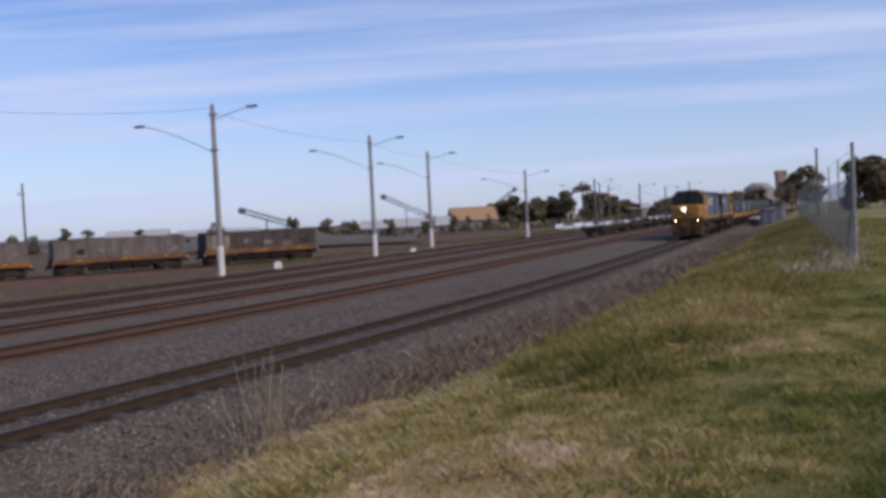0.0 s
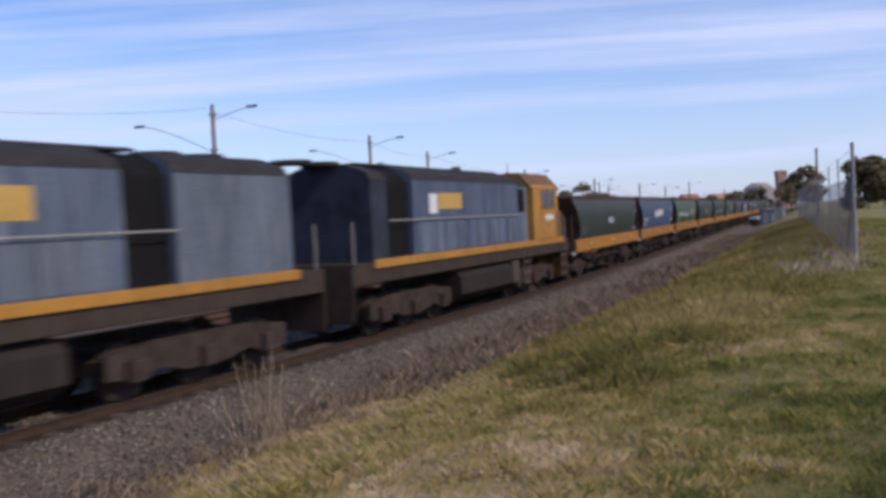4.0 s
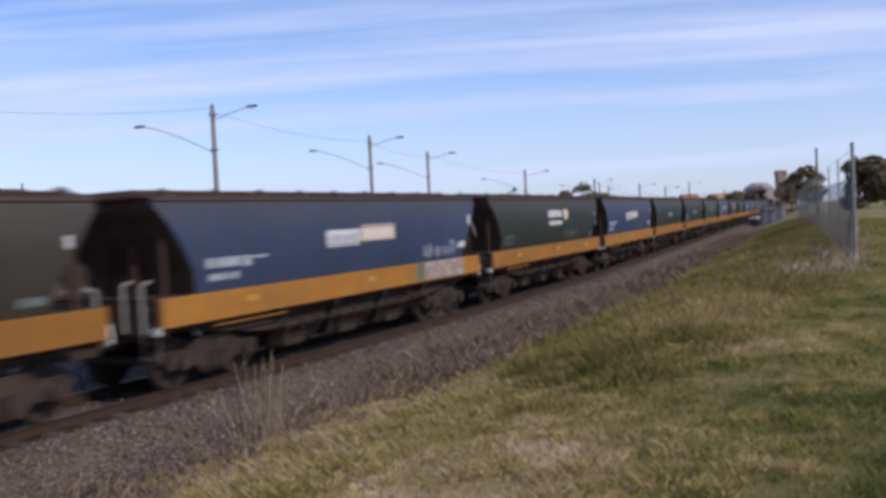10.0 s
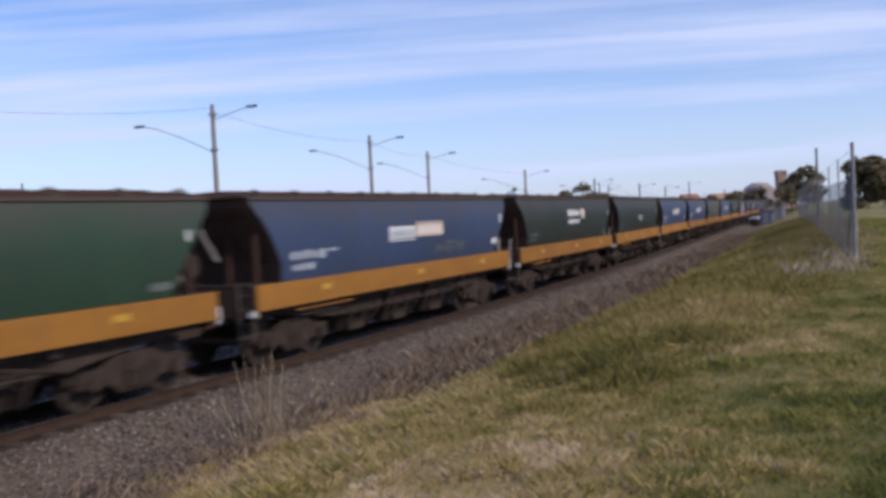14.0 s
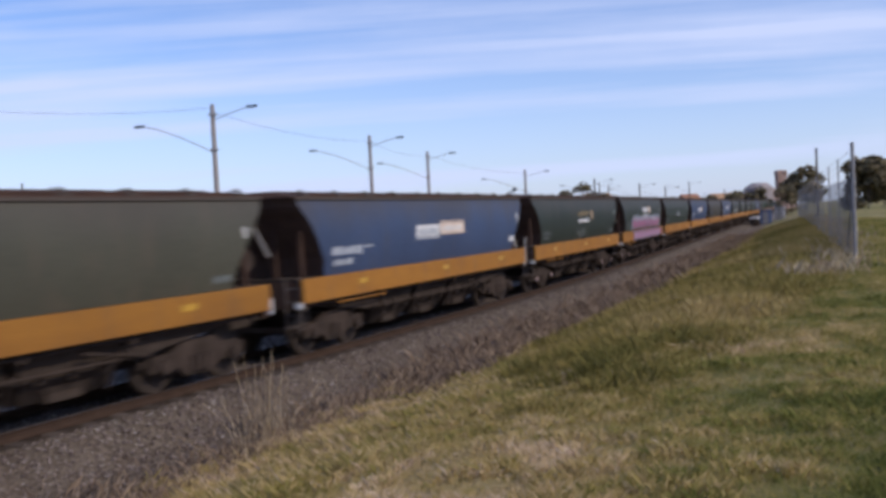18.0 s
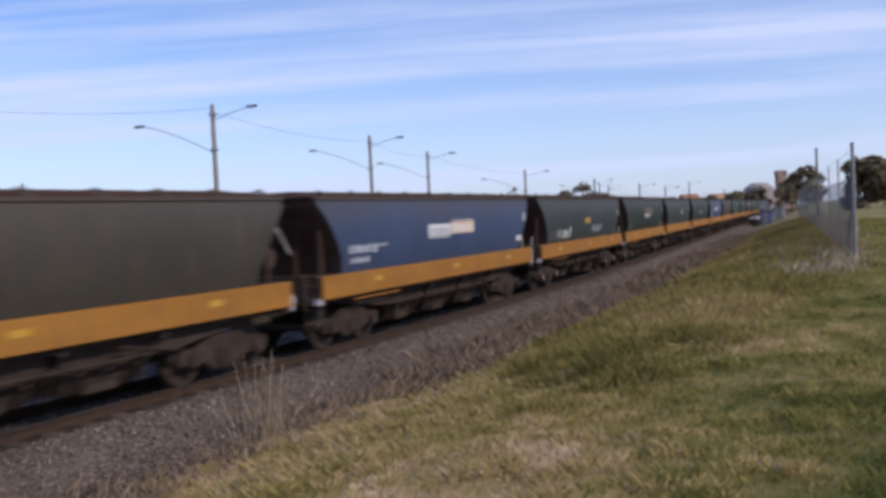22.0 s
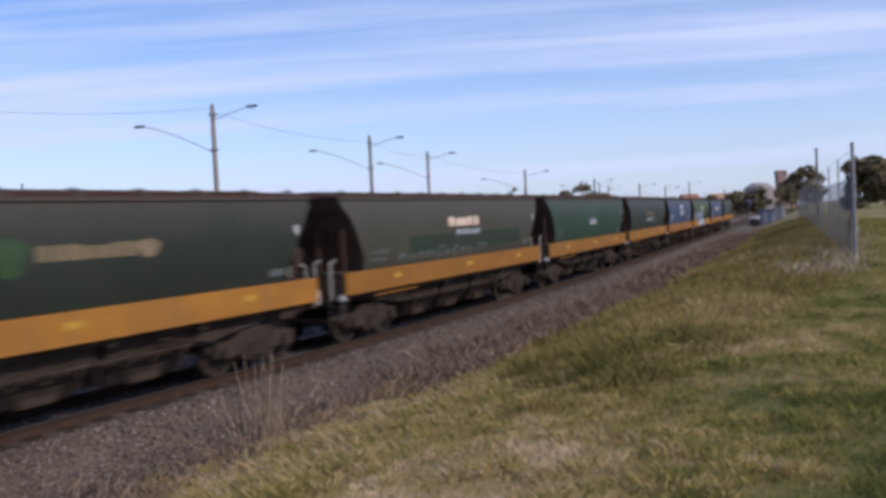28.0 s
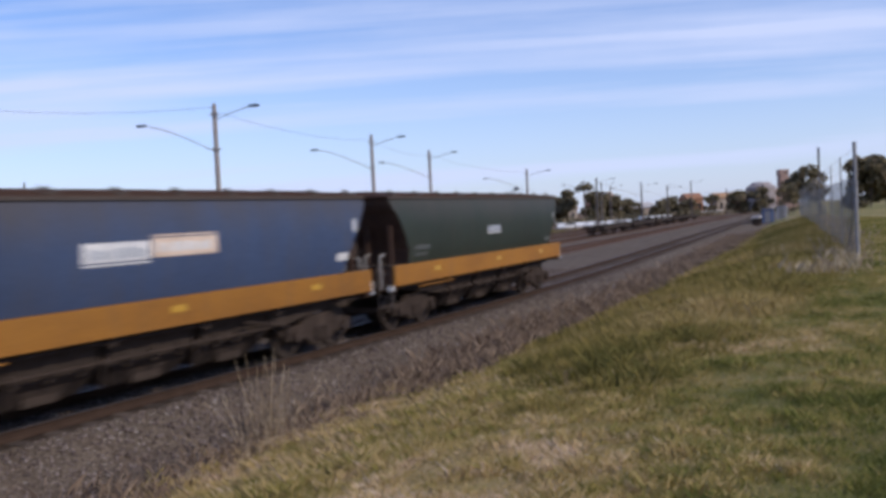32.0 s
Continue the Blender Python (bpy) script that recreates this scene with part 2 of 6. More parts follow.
def ground_mat():
    m = bpy.data.materials.new("ground")
    m.use_nodes = True
    n, l = m.node_tree.nodes, m.node_tree.links
    b = n["Principled BSDF"]
    b.inputs["Roughness"].default_value, b.inputs["Specular IOR Level"].default_value = 0.92, 0.15
    geo = n.new("ShaderNodeNewGeometry")
    lat = n.new("ShaderNodeAttribute")
    lat.attribute_name = "lateral"

    def noise_tex(scale, detail=4, rough=0.6, vec=None):
        t = n.new("ShaderNodeTexNoise")
        t.inputs["Scale"].default_value, t.inputs["Detail"].default_value, t.inputs["Roughness"].default_value = scale, detail, rough
        l.new(vec or geo.outputs["Position"], t.inputs["Vector"])
        return t.outputs["Fac"]

    def rng(v, a, c, lo=0.0, hi=1.0):
        r = n.new("ShaderNodeMapRange")
        r.inputs["From Min"].default_value, r.inputs["From Max"].default_value = a, c
        r.inputs["To Min"].default_value, r.inputs["To Max"].default_value = lo, hi
        l.new(v, r.inputs["Value"])
        return r.outputs[0]

    def mix(f, a, c, kind="MIX"):
        x = n.new("ShaderNodeMixRGB")
        x.blend_type = kind
        for k, v in (("Fac", f), ("Color1", a), ("Color2", c)):
            if isinstance(v, tuple):
                x.inputs[k].default_value = (*v, 1)
            elif isinstance(v, float):
                x.inputs[k].default_value = v
            else:
                l.new(v, x.inputs[k])
        return x.outputs[0]

    def calc(op, a, c, d=None):
        x = n.new("ShaderNodeMath")
        x.operation = op
        for i, v in enumerate((a, c, d)):
            if v is None:
                continue
            if isinstance(v, (int, float)):
                x.inputs[i].default_value = v
            else:
                l.new(v, x.inputs[i])
        return x.outputs[0]

    # gravel: crushed basalt with pale chips
    stones = n.new("ShaderNodeTexVoronoi")
    stones.inputs["Scale"].default_value = 15.0
    l.new(geo.outputs["Position"], stones.inputs["Vector"])
    grey = n.new("ShaderNodeSeparateColor")
    l.new(stones.outputs["Color"], grey.inputs[0])
    gravel = mix(rng(grey.outputs[0], 0, 1), (0.076, 0.057, 0.042), (0.186, 0.145, 0.110))
    gravel = mix(rng(grey.outputs[1], 0.965, 0.99, 0, 0.8), gravel, (0.55, 0.50, 0.46))
    gravel = mix(rng(noise_tex(0.35), 0.35, 0.7, 0, 0.6), gravel, (0.092, 0.070, 0.053))
    gravel = mix(rng(noise_tex(1.7), 0.5, 0.75, 0, 0.35), gravel, (0.14, 0.095, 0.07))
    # rust from brake dust in the yard tracks
    wob = calc("MULTIPLY_ADD", noise_tex(0.5), 0.5, calc("ADD", lat.outputs["Fac"], -0.25))
    rust = None
    for y in YARD:
        d = calc("ABSOLUTE", calc("SUBTRACT", wob, y), 0)
        r = rng(d, 1.2, 1.9, 1, 0)
        rust = r if rust is None else calc("MAXIMUM", rust, r)
    rust = calc("MULTIPLY", rust, rng(noise_tex(2.2), 0.25, 0.7, 0.55, 0.95))
    gravel = mix(rust, gravel, (0.130, 0.054, 0.027))
    # beyond the last road: weeds, cinders and bare brown earth in long drifts
    away = rng(wob, -26.0, -24.5, 1, 0)
    drift = n.new("ShaderNodeTexNoise")
    drift.noise_dimensions = "1D"
    drift.inputs["Scale"].default_value, drift.inputs["Detail"].default_value = 0.22, 4
    l.new(wob, drift.inputs["W"])
    waste = mix(rng(drift.outputs["Fac"], 0.40, 0.60), (0.135, 0.066, 0.040), (0.160, 0.115, 0.080))
    waste = mix(rng(noise_tex(0.25, 5, 0.65), 0.46, 0.70, 0, 0.6), waste, (0.125, 0.105, 0.055))
    waste = mix(rng(noise_tex(1.3, 4), 0.45, 0.75, 0, 0.6), waste, (0.060, 0.048, 0.034))
    gravel = mix(away, gravel, waste)
    oil = calc("ABSOLUTE", calc("SUBTRACT", calc("ABSOLUTE", calc("ADD", lat.outputs["Fac"], -0.06), 0), 0.78), 0)
    gravel = mix(rng(oil, 0.17, 0.30, 0.92, 0), gravel, (0.044, 0.031, 0.024))
    # grass: dry and green patches
    dry = n.new("ShaderNodeAttribute")
    dry.attribute_name = "dry"
    dark = n.new("ShaderNodeAttribute")
    dark.attribute_name = "clover"
    wet = calc("MULTIPLY_ADD", noise_tex(9.0, 5, 0.7), 0.8, calc("ADD", dry.outputs["Fac"], -0.40))
    grass = mix(rng(wet, 0.15, 0.85), (0.140, 0.145, 0.038), (0.430, 0.315, 0.150))
    grass = mix(rng(noise_tex(18, 5, 0.75), 0.45, 0.75, 0, 0.6), grass, (0.095, 0.078, 0.030))
    grass = mix(calc("MULTIPLY", rng(noise_tex(36, 3), 0.50, 0.70), rng(wet, 0.2, 0.8, 0.1, 0.8)), grass, (0.52, 0.40, 0.27))
    grass = mix(calc("MULTIPLY", dark.outputs["Fac"], 0.6), grass, (0.050, 0.062, 0.018))
    edge = calc("MULTIPLY_ADD", noise_tex(0.9), 1.8, calc("ADD", lat.outputs["Fac"], -1.15))
    l.new(mix(rng(edge, 3.85, 4.5), gravel, grass), b.inputs["Base Color"])
    bp = n.new("ShaderNodeBump")
    bp.inputs["Strength"].default_value, bp.inputs["Distance"].default_value = 0.8, 0.05
    relief = n.new("ShaderNodeMix")
    l.new(rng(edge, 3.85, 4.5), relief.inputs["Factor"])
    l.new(stones.outputs["Distance"], relief.inputs["A"])
    l.new(noise_tex(22, 5, 0.75), relief.inputs["B"])
    l.new(relief.outputs["Result"], bp.inputs["Height"])
    l.new(bp.outputs[0], b.inputs["Normal"])
    return m


def build_ground():
    ss = list(np.arange(-20, -12, 2.0)) + list(np.arange(-12, 4, 0.4)) + list(np.arange(4, 16, 0.2)) + list(np.arange(16, 40, 0.4)) + list(np.arange(40, 130, 1.5)) + list(np.arange(130, 400, 10.0))
    ss = [-790, -500, -300, -200, -120, -80, -50, -30] + ss + [450, 550, 700, 950, 1400, 2000, 3200]
    offs = [-3000, -1800, -1000, -600, -350, -220, -150, -110] + list(np.arange(-90, -10, 5.0)) + list(np.arange(-10, -3, 0.5))
    offs += list(np.arange(-3, 14, 0.22)) + [14.5, 16, 18, 22, 28, 40, 70, 120, 220, 400, 800, 1500, 3000]
    far_p = 0.43
    verts, lat, run = [], [], []
    for s in ss:
        p = heading(s)
        c = plan(s, 0)
        for o in offs:
            near = max(-100.0, min(100.0, o))
            x = c.x + near * math.cos(p) + (o - near) * math.cos(far_p)
            y = c.y - near * math.sin(p) - (o - near) * math.sin(far_p)
            verts.append((x, y, 0.0))
            lat.append(o)
            run.append(s)
    xyz, lat, run = np.array(verts), np.array(lat), np.array(run)
    x, y = xyz[:, 0], xyz[:, 1]
    xyz[:, 2] = surface(x, y, lat, run)
    on = (lat > 3) & (lat < 60) & (run > -20) & (run < 200)
    dry = np.where(on, dryness(x, y, run, lat), 0.42)
    clov = np.where(on, clover(x, y), 0.0)
    verts = xyz.tolist()
    w = len(offs)
    faces = [(i * w + j, i * w + j + 1, (i + 1) * w + j + 1, (i + 1) * w + j) for i in range(len(ss) - 1) for j in range(w - 1)]
    me = bpy.data.meshes.new("ground")
    me.from_pydata(verts, [], faces)
    for key, values in (("lateral", lat), ("dry", dry), ("clover", clov)):
        a = me.attributes.new(key, "FLOAT", "POINT")
        a.data.foreach_set("value", values)
    me.shade_smooth()
    me.materials.append(ground_mat())
    if me.polygons[0].normal.z < 0:
        me.flip_normals()
    ob = new("ground", me)
    return tagged(ob, "grey ballast yard rising into a rough grass bank", "ground", kind="structure")


build_ground()

M_RAIL = mat("rusty_rail", (0.058, 0.036, 0.026), 0.9, 0.0, fine=60, bump=0.1, spec=0.1)
M_RAILTOP = mat("polished_rail_head", (0.13, 0.115, 0.112), 0.55, 0.8, scale=1.0, amount=0.3, bump=0.0)
M_OLDTOP = mat("dull_rail_head", (0.16, 0.095, 0.07), 0.6, 0.4, bump=0.05)
M_SLEEPER = mat("old_sleeper", (0.10, 0.078, 0.066), 0.95, spec=0.1, fine=25, bump=0.3, vary=0.25)


def sweep(s0, s1, step, off, profile):
    rings, s = [], s0
    while s <= s1 + 1e-6:
        p = heading(s)
        rings.append([plan(s, off + dy, dz) for dy, dz in profile])
        s += step
    return loft(rings)


FOOT = [(-0.065, -0.17), (0.065, -0.17), (0.065, -0.155), (0.012, -0.13), (0.012, -0.045), (0.035, -0.03), (0.035, -0.006), (-0.035, -0.006), (-0.035, -0.03), (-0.012, -0.045), (-0.012, -0.13), (-0.065, -0.155)]
HEAD = [(-0.033, -0.0058), (0.033, -0.0058), (0.033, -0.002), (0.028, 0), (-0.028, 0), (-0.033, -0.002)]


def track(name, label, off, s0, s1, top, near, step):
    """near: the stretch with sleepers in sight, or nothing where they lie buried."""
    t = thing(name, label, "railway track", kind="structure")
    for g in (-0.755, 0.755):
        r = part("rail", sweep(s0, s1, step, off + g, FOOT), M_RAIL, t)
        part("rail_head", sweep(s0, s1, step, off + g, HEAD), top, r)
    if not near:
        return t
    first = part("sleeper", box(-0.125, 0.125, -1.25, 1.25, -0.30, -0.172, bevel=0.015), M_SLEEPER, t)
    s = near[0]
    first.matrix_basis = along(s, off)
    while s < near[1]:
        s += 0.66
        again("sleeper", first, t, along(s, off, 0.004 * math.sin(s * 7)))
    return t


track("railway_track", "main line track with polished rails on grey ballast", 0.0, -780, 560, M_RAILTOP, (3.0, 75.0), 4.0)
for y in YARD:
    track("railway_track", "rusty yard track sunk in brown-stained ballast", y, -60, 420, M_OLDTOP, (), 6.0)

# ---- rolling stock ----
M_SILL = mat("orange_sill_paint", (0.335, 0.145, 0.024), 0.65, dark=(0.235, 0.098, 0.020), scale=0.9, amount=0.7, streak=(0.5, 1, 2), fine=25, bump=0.05, dirt=(0.20, 0.105, 0.045), vary=0.16, spec=0.25)
M_DARK = mat("brake_dust_black", (0.055, 0.041, 0.034), 0.95, fine=30, dirt=(0.080, 0.058, 0.046), spec=0.08)
M_BOGIE = mat("dusty_bogie_steel", (0.056, 0.041, 0.034), 0.92, fine=25, dark=(0.030, 0.022, 0.018), scale=4, amount=0.9, dirt=(0.095, 0.068, 0.056), spec=0.08)
M_END = mat("grimy_brown_end_sheet", (0.092, 0.056, 0.042), 0.9, dark=(0.060, 0.038, 0.030), dirt=(0.125, 0.074, 0.052), spec=0.1)
M_ROOFCAP = mat("dirty_brown_roof", (0.050, 0.030, 0.024), 0.9, streak=(0.6, 1, 1), dark=(0.085, 0.050, 0.036), spec=0.1)
M_RIM = mat("dull_grey_roof_rim", (0.080, 0.064, 0.056), 0.85, streak=(0.6, 1, 1), dark=(0.065, 0.05, 0.043), spec=0.15)
M_WHEEL = mat("worn_wheel_steel", (0.06, 0.045, 0.037), 0.75, 0.2, spec=0.15)
M_PALE = mat("pale_grey_paint", (0.33, 0.30, 0.28), 0.7, fine=30)
M_WHITE = mat("chalky_white_lettering", (0.66, 0.64, 0.63), 0.7, scale=4, dark=(0.45, 0.45, 0.46), fine=20, bump=0.0)
M_PEACH = mat("faded_cream_panel", (0.68, 0.53, 0.42), 0.7, scale=4, dark=(0.5, 0.36, 0.26), fine=20, bump=0.0)
M_TAN = mat("faded_tan_lettering", (0.20, 0.15, 0.085), 0.75, scale=5, dark=(0.11, 0.085, 0.05), fine=20, bump=0.0)
M_AMBER = mat("faded_amber_emblem", (0.50, 0.30, 0.08), 0.75, scale=5, bump=0.0)
M_REFLECT = mat("yellow_reflector_plate", (0.52, 0.29, 0.04), 0.4, scale=5, bump=0.0)
M_BLUEPANEL = mat("blue_data_panel", (0.05, 0.085, 0.17), 0.6, scale=4, bump=0.0)
M_DATA = mat("pale_stencil_paint", (0.40, 0.42, 0.46), 0.7, scale=5, dark=(0.2, 0.22, 0.26), fine=18, bump=0.0)
M_PATCH = mat("dull_green_repaint_patch", (0.028, 0.042, 0.026), 0.75, bump=0.0)
M_PINK = mat("pink_spray_paint", (0.42, 0.14, 0.26), 0.7, scale=3, dark=(0.28, 0.09, 0.17), amount=0.9, fine=9, bump=0.0)
M_LILAC = mat("lilac_spray_paint", (0.56, 0.48, 0.66), 0.7, scale=4, dark=(0.74, 0.68, 0.76), amount=0.9, fine=9, bump=0.0)
M_TEAL = mat("grey_green_spray_paint", (0.10, 0.16, 0.14), 0.7, scale=4, fine=9, bump=0.0)
M_HALO = mat("pale_blue_lilac_spray", (0.25, 0.26, 0.35), 0.7, scale=4, dark=(0.06, 0.07, 0.10), amount=0.9, fine=9, bump=0.0)
M_BAND = mat("pink_lilac_spray_band", (0.40, 0.19, 0.27), 0.7, scale=3.0, dark=(0.26, 0.23, 0.33), amount=1.0, fine=9, bump=0.0, dirt=(0.34, 0.07, 0.10))
M_SKYBAND = mat("pale_blue_spray_band", (0.46, 0.52, 0.60), 0.7, scale=2.5, dark=(0.20, 0.24, 0.32), amount=1.0, streak=(2, 1, 0.6), fine=9, bump=0.0)
M_OUTLINE = mat("dark_slate_spray", (0.06, 0.065, 0.085), 0.75, scale=4, dark=(0.12, 0.12, 0.15), amount=0.8, fine=9, bump=0.0)
M_REDSPRAY = mat("rusty_red_spray", (0.24, 0.07, 0.045), 0.75, scale=4, dark=(0.10, 0.04, 0.04), amount=0.8, fine=9, bump=0.0)
M_AXLECAP = mat("pale_pink_bearing_cap", (0.34, 0.235, 0.22), 0.7, bump=0.0)
M_GREYSPRAY = mat("grey_spray_paint", (0.13, 0.135, 0.135), 0.75, scale=5, bump=0.0)


M_BRACE = mat("scuffed_grey_brace", (0.15, 0.12, 0.105), 0.8, fine=20, spec=0.15)
M_FRESH = mat("brighter_green_repaint", (0.045, 0.085, 0.036), 0.65, scale=1.2, dark=(0.032, 0.055, 0.028), fine=14, bump=0.0, spec=0.2)
M_DATAPANEL = mat("dull_pale_data_panel", (0.16, 0.17, 0.165), 0.75, scale=6, dark=(0.06, 0.07, 0.065), amount=0.9, fine=18, bump=0.0)
M_BUFF = mat("faded_buff_emblem", (0.24, 0.175, 0.11), 0.75, scale=5, dark=(0.16, 0.12, 0.08), amount=0.9, fine=18, bump=0.0)


def body_paint(name, base, dark, dirt):
    return dusty_top(mat(name, base, 0.58, dark=dark, scale=0.8, amount=0.65, streak=(0.7, 1, 0.35), fine=12, bump=0.04, dirt=dirt, vary=0.14, spec=0.28))


def dusty_top(m):
    """Grain dust clings to the upper wall in an uneven film."""
    n, l = m.node_tree.nodes, m.node_tree.links
    b = n["Principled BSDF"]
    old = b.inputs["Base Color"].links[0].from_socket
    tc = n.new("ShaderNodeTexCoord")
    sep = n.new("ShaderNodeSeparateXYZ")
    l.new(tc.outputs["Object"], sep.inputs[0])
    info = n.new("ShaderNodeObjectInfo")
    wob = n.new("ShaderNodeTexNoise")
    wob.noise_dimensions = "2D"
    wob.inputs["Scale"].default_value, wob.inputs["Detail"].default_value = 0.9, 4
    at = n.new("ShaderNodeCombineXYZ")
    l.new(sep.outputs["X"], at.inputs["X"])
    sc = n.new("ShaderNodeMath")
    sc.operation = "MULTIPLY"
    sc.inputs[1].default_value = 90.0
    l.new(info.outputs["Random"], sc.inputs[0])
    l.new(sc.outputs[0], at.inputs["Y"])
    l.new(at.outputs[0], wob.inputs["Vector"])
    add = n.new("ShaderNodeMath")
    add.operation = "MULTIPLY_ADD"
    add.inputs[1].default_value = 0.9
    l.new(wob.outputs["Fac"], add.inputs[0])
    l.new(sep.outputs["Z"], add.inputs[2])
    r = n.new("ShaderNodeMapRange")
    r.inputs["From Min"].default_value, r.inputs["From Max"].default_value = 3.1, 3.85
    r.inputs["To Max"].default_value = 0.62
    l.new(add.outputs[0], r.inputs["Value"])
    mx = n.new("ShaderNodeMixRGB")
    mx.inputs["Color2"].default_value = (0.064, 0.052, 0.042, 1)
    l.new(r.outputs[0], mx.inputs["Fac"])
    l.new(old, mx.inputs["Color1"])
    l.new(mx.outputs[0], b.inputs["Base Color"])
    return m


PAINT = {
    "blue": body_paint("faded_blue_paint", (0.045, 0.067, 0.130), (0.035, 0.049, 0.090), (0.062, 0.062, 0.078)),
    "dark_green": body_paint("dark_green_paint", (0.028, 0.036, 0.026), (0.019, 0.024, 0.018), (0.044, 0.038, 0.029)),
    "green": body_paint("mid_green_paint", (0.068, 0.108, 0.056), (0.048, 0.078, 0.042), (0.085, 0.098, 0.064)),
    "bright_green": body_paint("bright_green_paint", (0.030, 0.064, 0.038), (0.022, 0.043, 0.028), (0.045, 0.05, 0.036)),
    "olive": body_paint("weathered_olive_paint", (0.070, 0.067, 0.048), (0.052, 0.050, 0.036), (0.105, 0.082, 0.060)),
    "brown": body_paint("weathered_brown_paint", (0.046, 0.040, 0.030), (0.032, 0.028, 0.022), (0.080, 0.058, 0.040)),
    "grey_green": body_paint("grey_green_paint", (0.036, 0.041, 0.037), (0.025, 0.029, 0.026), (0.062, 0.055, 0.046)),
    "rust_grey": body_paint("rusty_grey_paint", (0.080, 0.063, 0.054), (0.040, 0.031, 0.027), (0.125, 0.090, 0.074)),
}
PITCH = 14.373
HALF_SILL = 6.64


def side_y(z):
    return float(np.interp(z, (1.70, 1.9, 2.15, 2.5, 2.8, 3.0, 3.25, 3.43), (1.285, 1.335, 1.385, 1.418, 1.418, 1.395, 1.34, 1.265)))


def half_x(z):
    return float(np.interp(z, (1.70, 2.1, 2.6, 3.0, 3.2, 3.45), (5.66, 5.76, 6.08, 6.36, 6.56, 6.64)))


LEVELS = (1.70, 1.9, 2.1, 2.35, 2.6, 2.8, 3.0, 3.12, 3.25, 3.35, 3.43)


def skin(x0, x1, z0, z1, proud=0.006, steps=4, slant=0.0):
    """A thin coat lying on the camera-side wall of a wagon; x0 is its front end."""
    bm = bmesh.new()
    rows = []
    for i in range(steps + 1):
        z = z0 + (z1 - z0) * i / steps
        dx = slant * (z - z0)
        rows.append([bm.verts.new((x + dx, side_y(z) + proud, z)) for x in (x0, x1)])
    for a, b in zip(rows, rows[1:]):
        bm.faces.new((a[0], a[1], b[1], b[0]))
    return bm


def blob(x, z, rx, rz, proud=0.006, lean=0.0, seed=0):
    """A sprayed or painted rounded patch on the camera-side wall."""
    bm = bmesh.new()
    ring = []
    for k in range(14):
        a = k * math.tau / 14
        f = 1 + 0.10 * math.sin(3 * a + seed) + 0.06 * math.sin(5 * a + 2 * seed)
        zz = max(1.73, z + rz * f * math.sin(a))
        ring.append(bm.verts.new((x + rx * f * math.cos(a) + lean * (zz - z), side_y(zz) + proud, zz)))
    mid = bm.verts.new((x, side_y(z) + proud, z))
    for k in range(14):
        bm.faces.new((mid, ring[k], ring[(k + 1) % 14]))
    return bm


def join(*bms):
    out = bmesh.new()
    for b in bms:
        me = bpy.data.meshes.new("tmp")
        b.to_mesh(me)
        b.free()
        out.from_mesh(me)
        bpy.data.meshes.remove(me)
    return out


def bars(x0, x1, z0, z1, count, rng, slant=0.0, proud=0.006, fill=0.72):
    """Unreadable writing: a row of upright bars."""
    w = (x1 - x0) / count
    out = []
    for i in range(count):
        a = x0 + i * w
        h = rng.choice((1.0, 1.0, 0.86))
        out.append(skin(a, a + w * fill * rng.uniform(0.8, 1.1), z0, z0 + (z1 - z0) * h, proud, 2, slant))
    return join(*out)


def bogie_parts(parent, x):
    b = part("bogie", join(box(-0.16, 0.16, -0.9, 0.9, 0.42, 0.82, bevel=0.03), box(-1.35, -1.22, -0.95, 0.95, 0.5, 0.62), box(1.22, 1.35, -0.95, 0.95, 0.5, 0.62)), M_DARK, parent)
    b.matrix_basis = pose(x, 0, 0)
    outline = [(-1.22, 0.40), (-1.18, 0.66), (-0.72, 0.68), (-0.42, 0.86), (0.42, 0.86), (0.72, 0.68), (1.18, 0.66), (1.22, 0.40), (0.86, 0.36), (0.56, 0.40), (0.34, 0.22), (-0.34, 0.22), (-0.56, 0.40), (-0.86, 0.36)]
    f = part("side_frame", prism(outline, 0.93, 1.05), M_BOGIE, b)
    again("side_frame", f, b, pose(0, 0, 0, 0, 0, 180))
    spring = join(*[rod((dx, 1.07, 0.30), (dx, 1.07, 0.58), 0.07, sides=8) for dx in (-0.16, 0.0, 0.16)])
    sp = part("spring", spring, M_BOGIE, b)
    again("spring", sp, b, pose(0, 0, 0, 0, 0, 180))
    ax = part("axle_box", rod((0.9, 1.0, 0.475), (0.9, 1.15, 0.475), 0.13, sides=10), M_BOGIE, b)
    again("axle_box", ax, b, pose(-1.8, 0, 0))
    again("axle_box", ax, b, pose(0, 0, 0, 0, 0, 180))
    again("axle_box", ax, b, pose(1.8, 0, 0, 0, 0, 180))
    wh = bmesh.new()
    for sgn in (-1, 1):
        rod((0, sgn * 0.69, 0), (0, sgn * 0.80, 0), 0.475, wh, 20)
        rod((0, sgn * 0.68, 0), (0, sgn * 0.715, 0), 0.50, wh, 20)
        rod((0, sgn * 0.80, 0), (0, sgn * 0.84, 0), 0.20, wh, 12)
    rod((0, -1.0, 0), (0, 1.0, 0), 0.08, wh, 8)
    w = part("wheelset", wh, M_WHEEL, b)
    w.matrix_parent_inverse = pose(-0.9, 0, 0.475)
    again("wheelset", w, b, pose(0, 0, 0)).matrix_parent_inverse = pose(0.9, 0, 0.475)
    return b


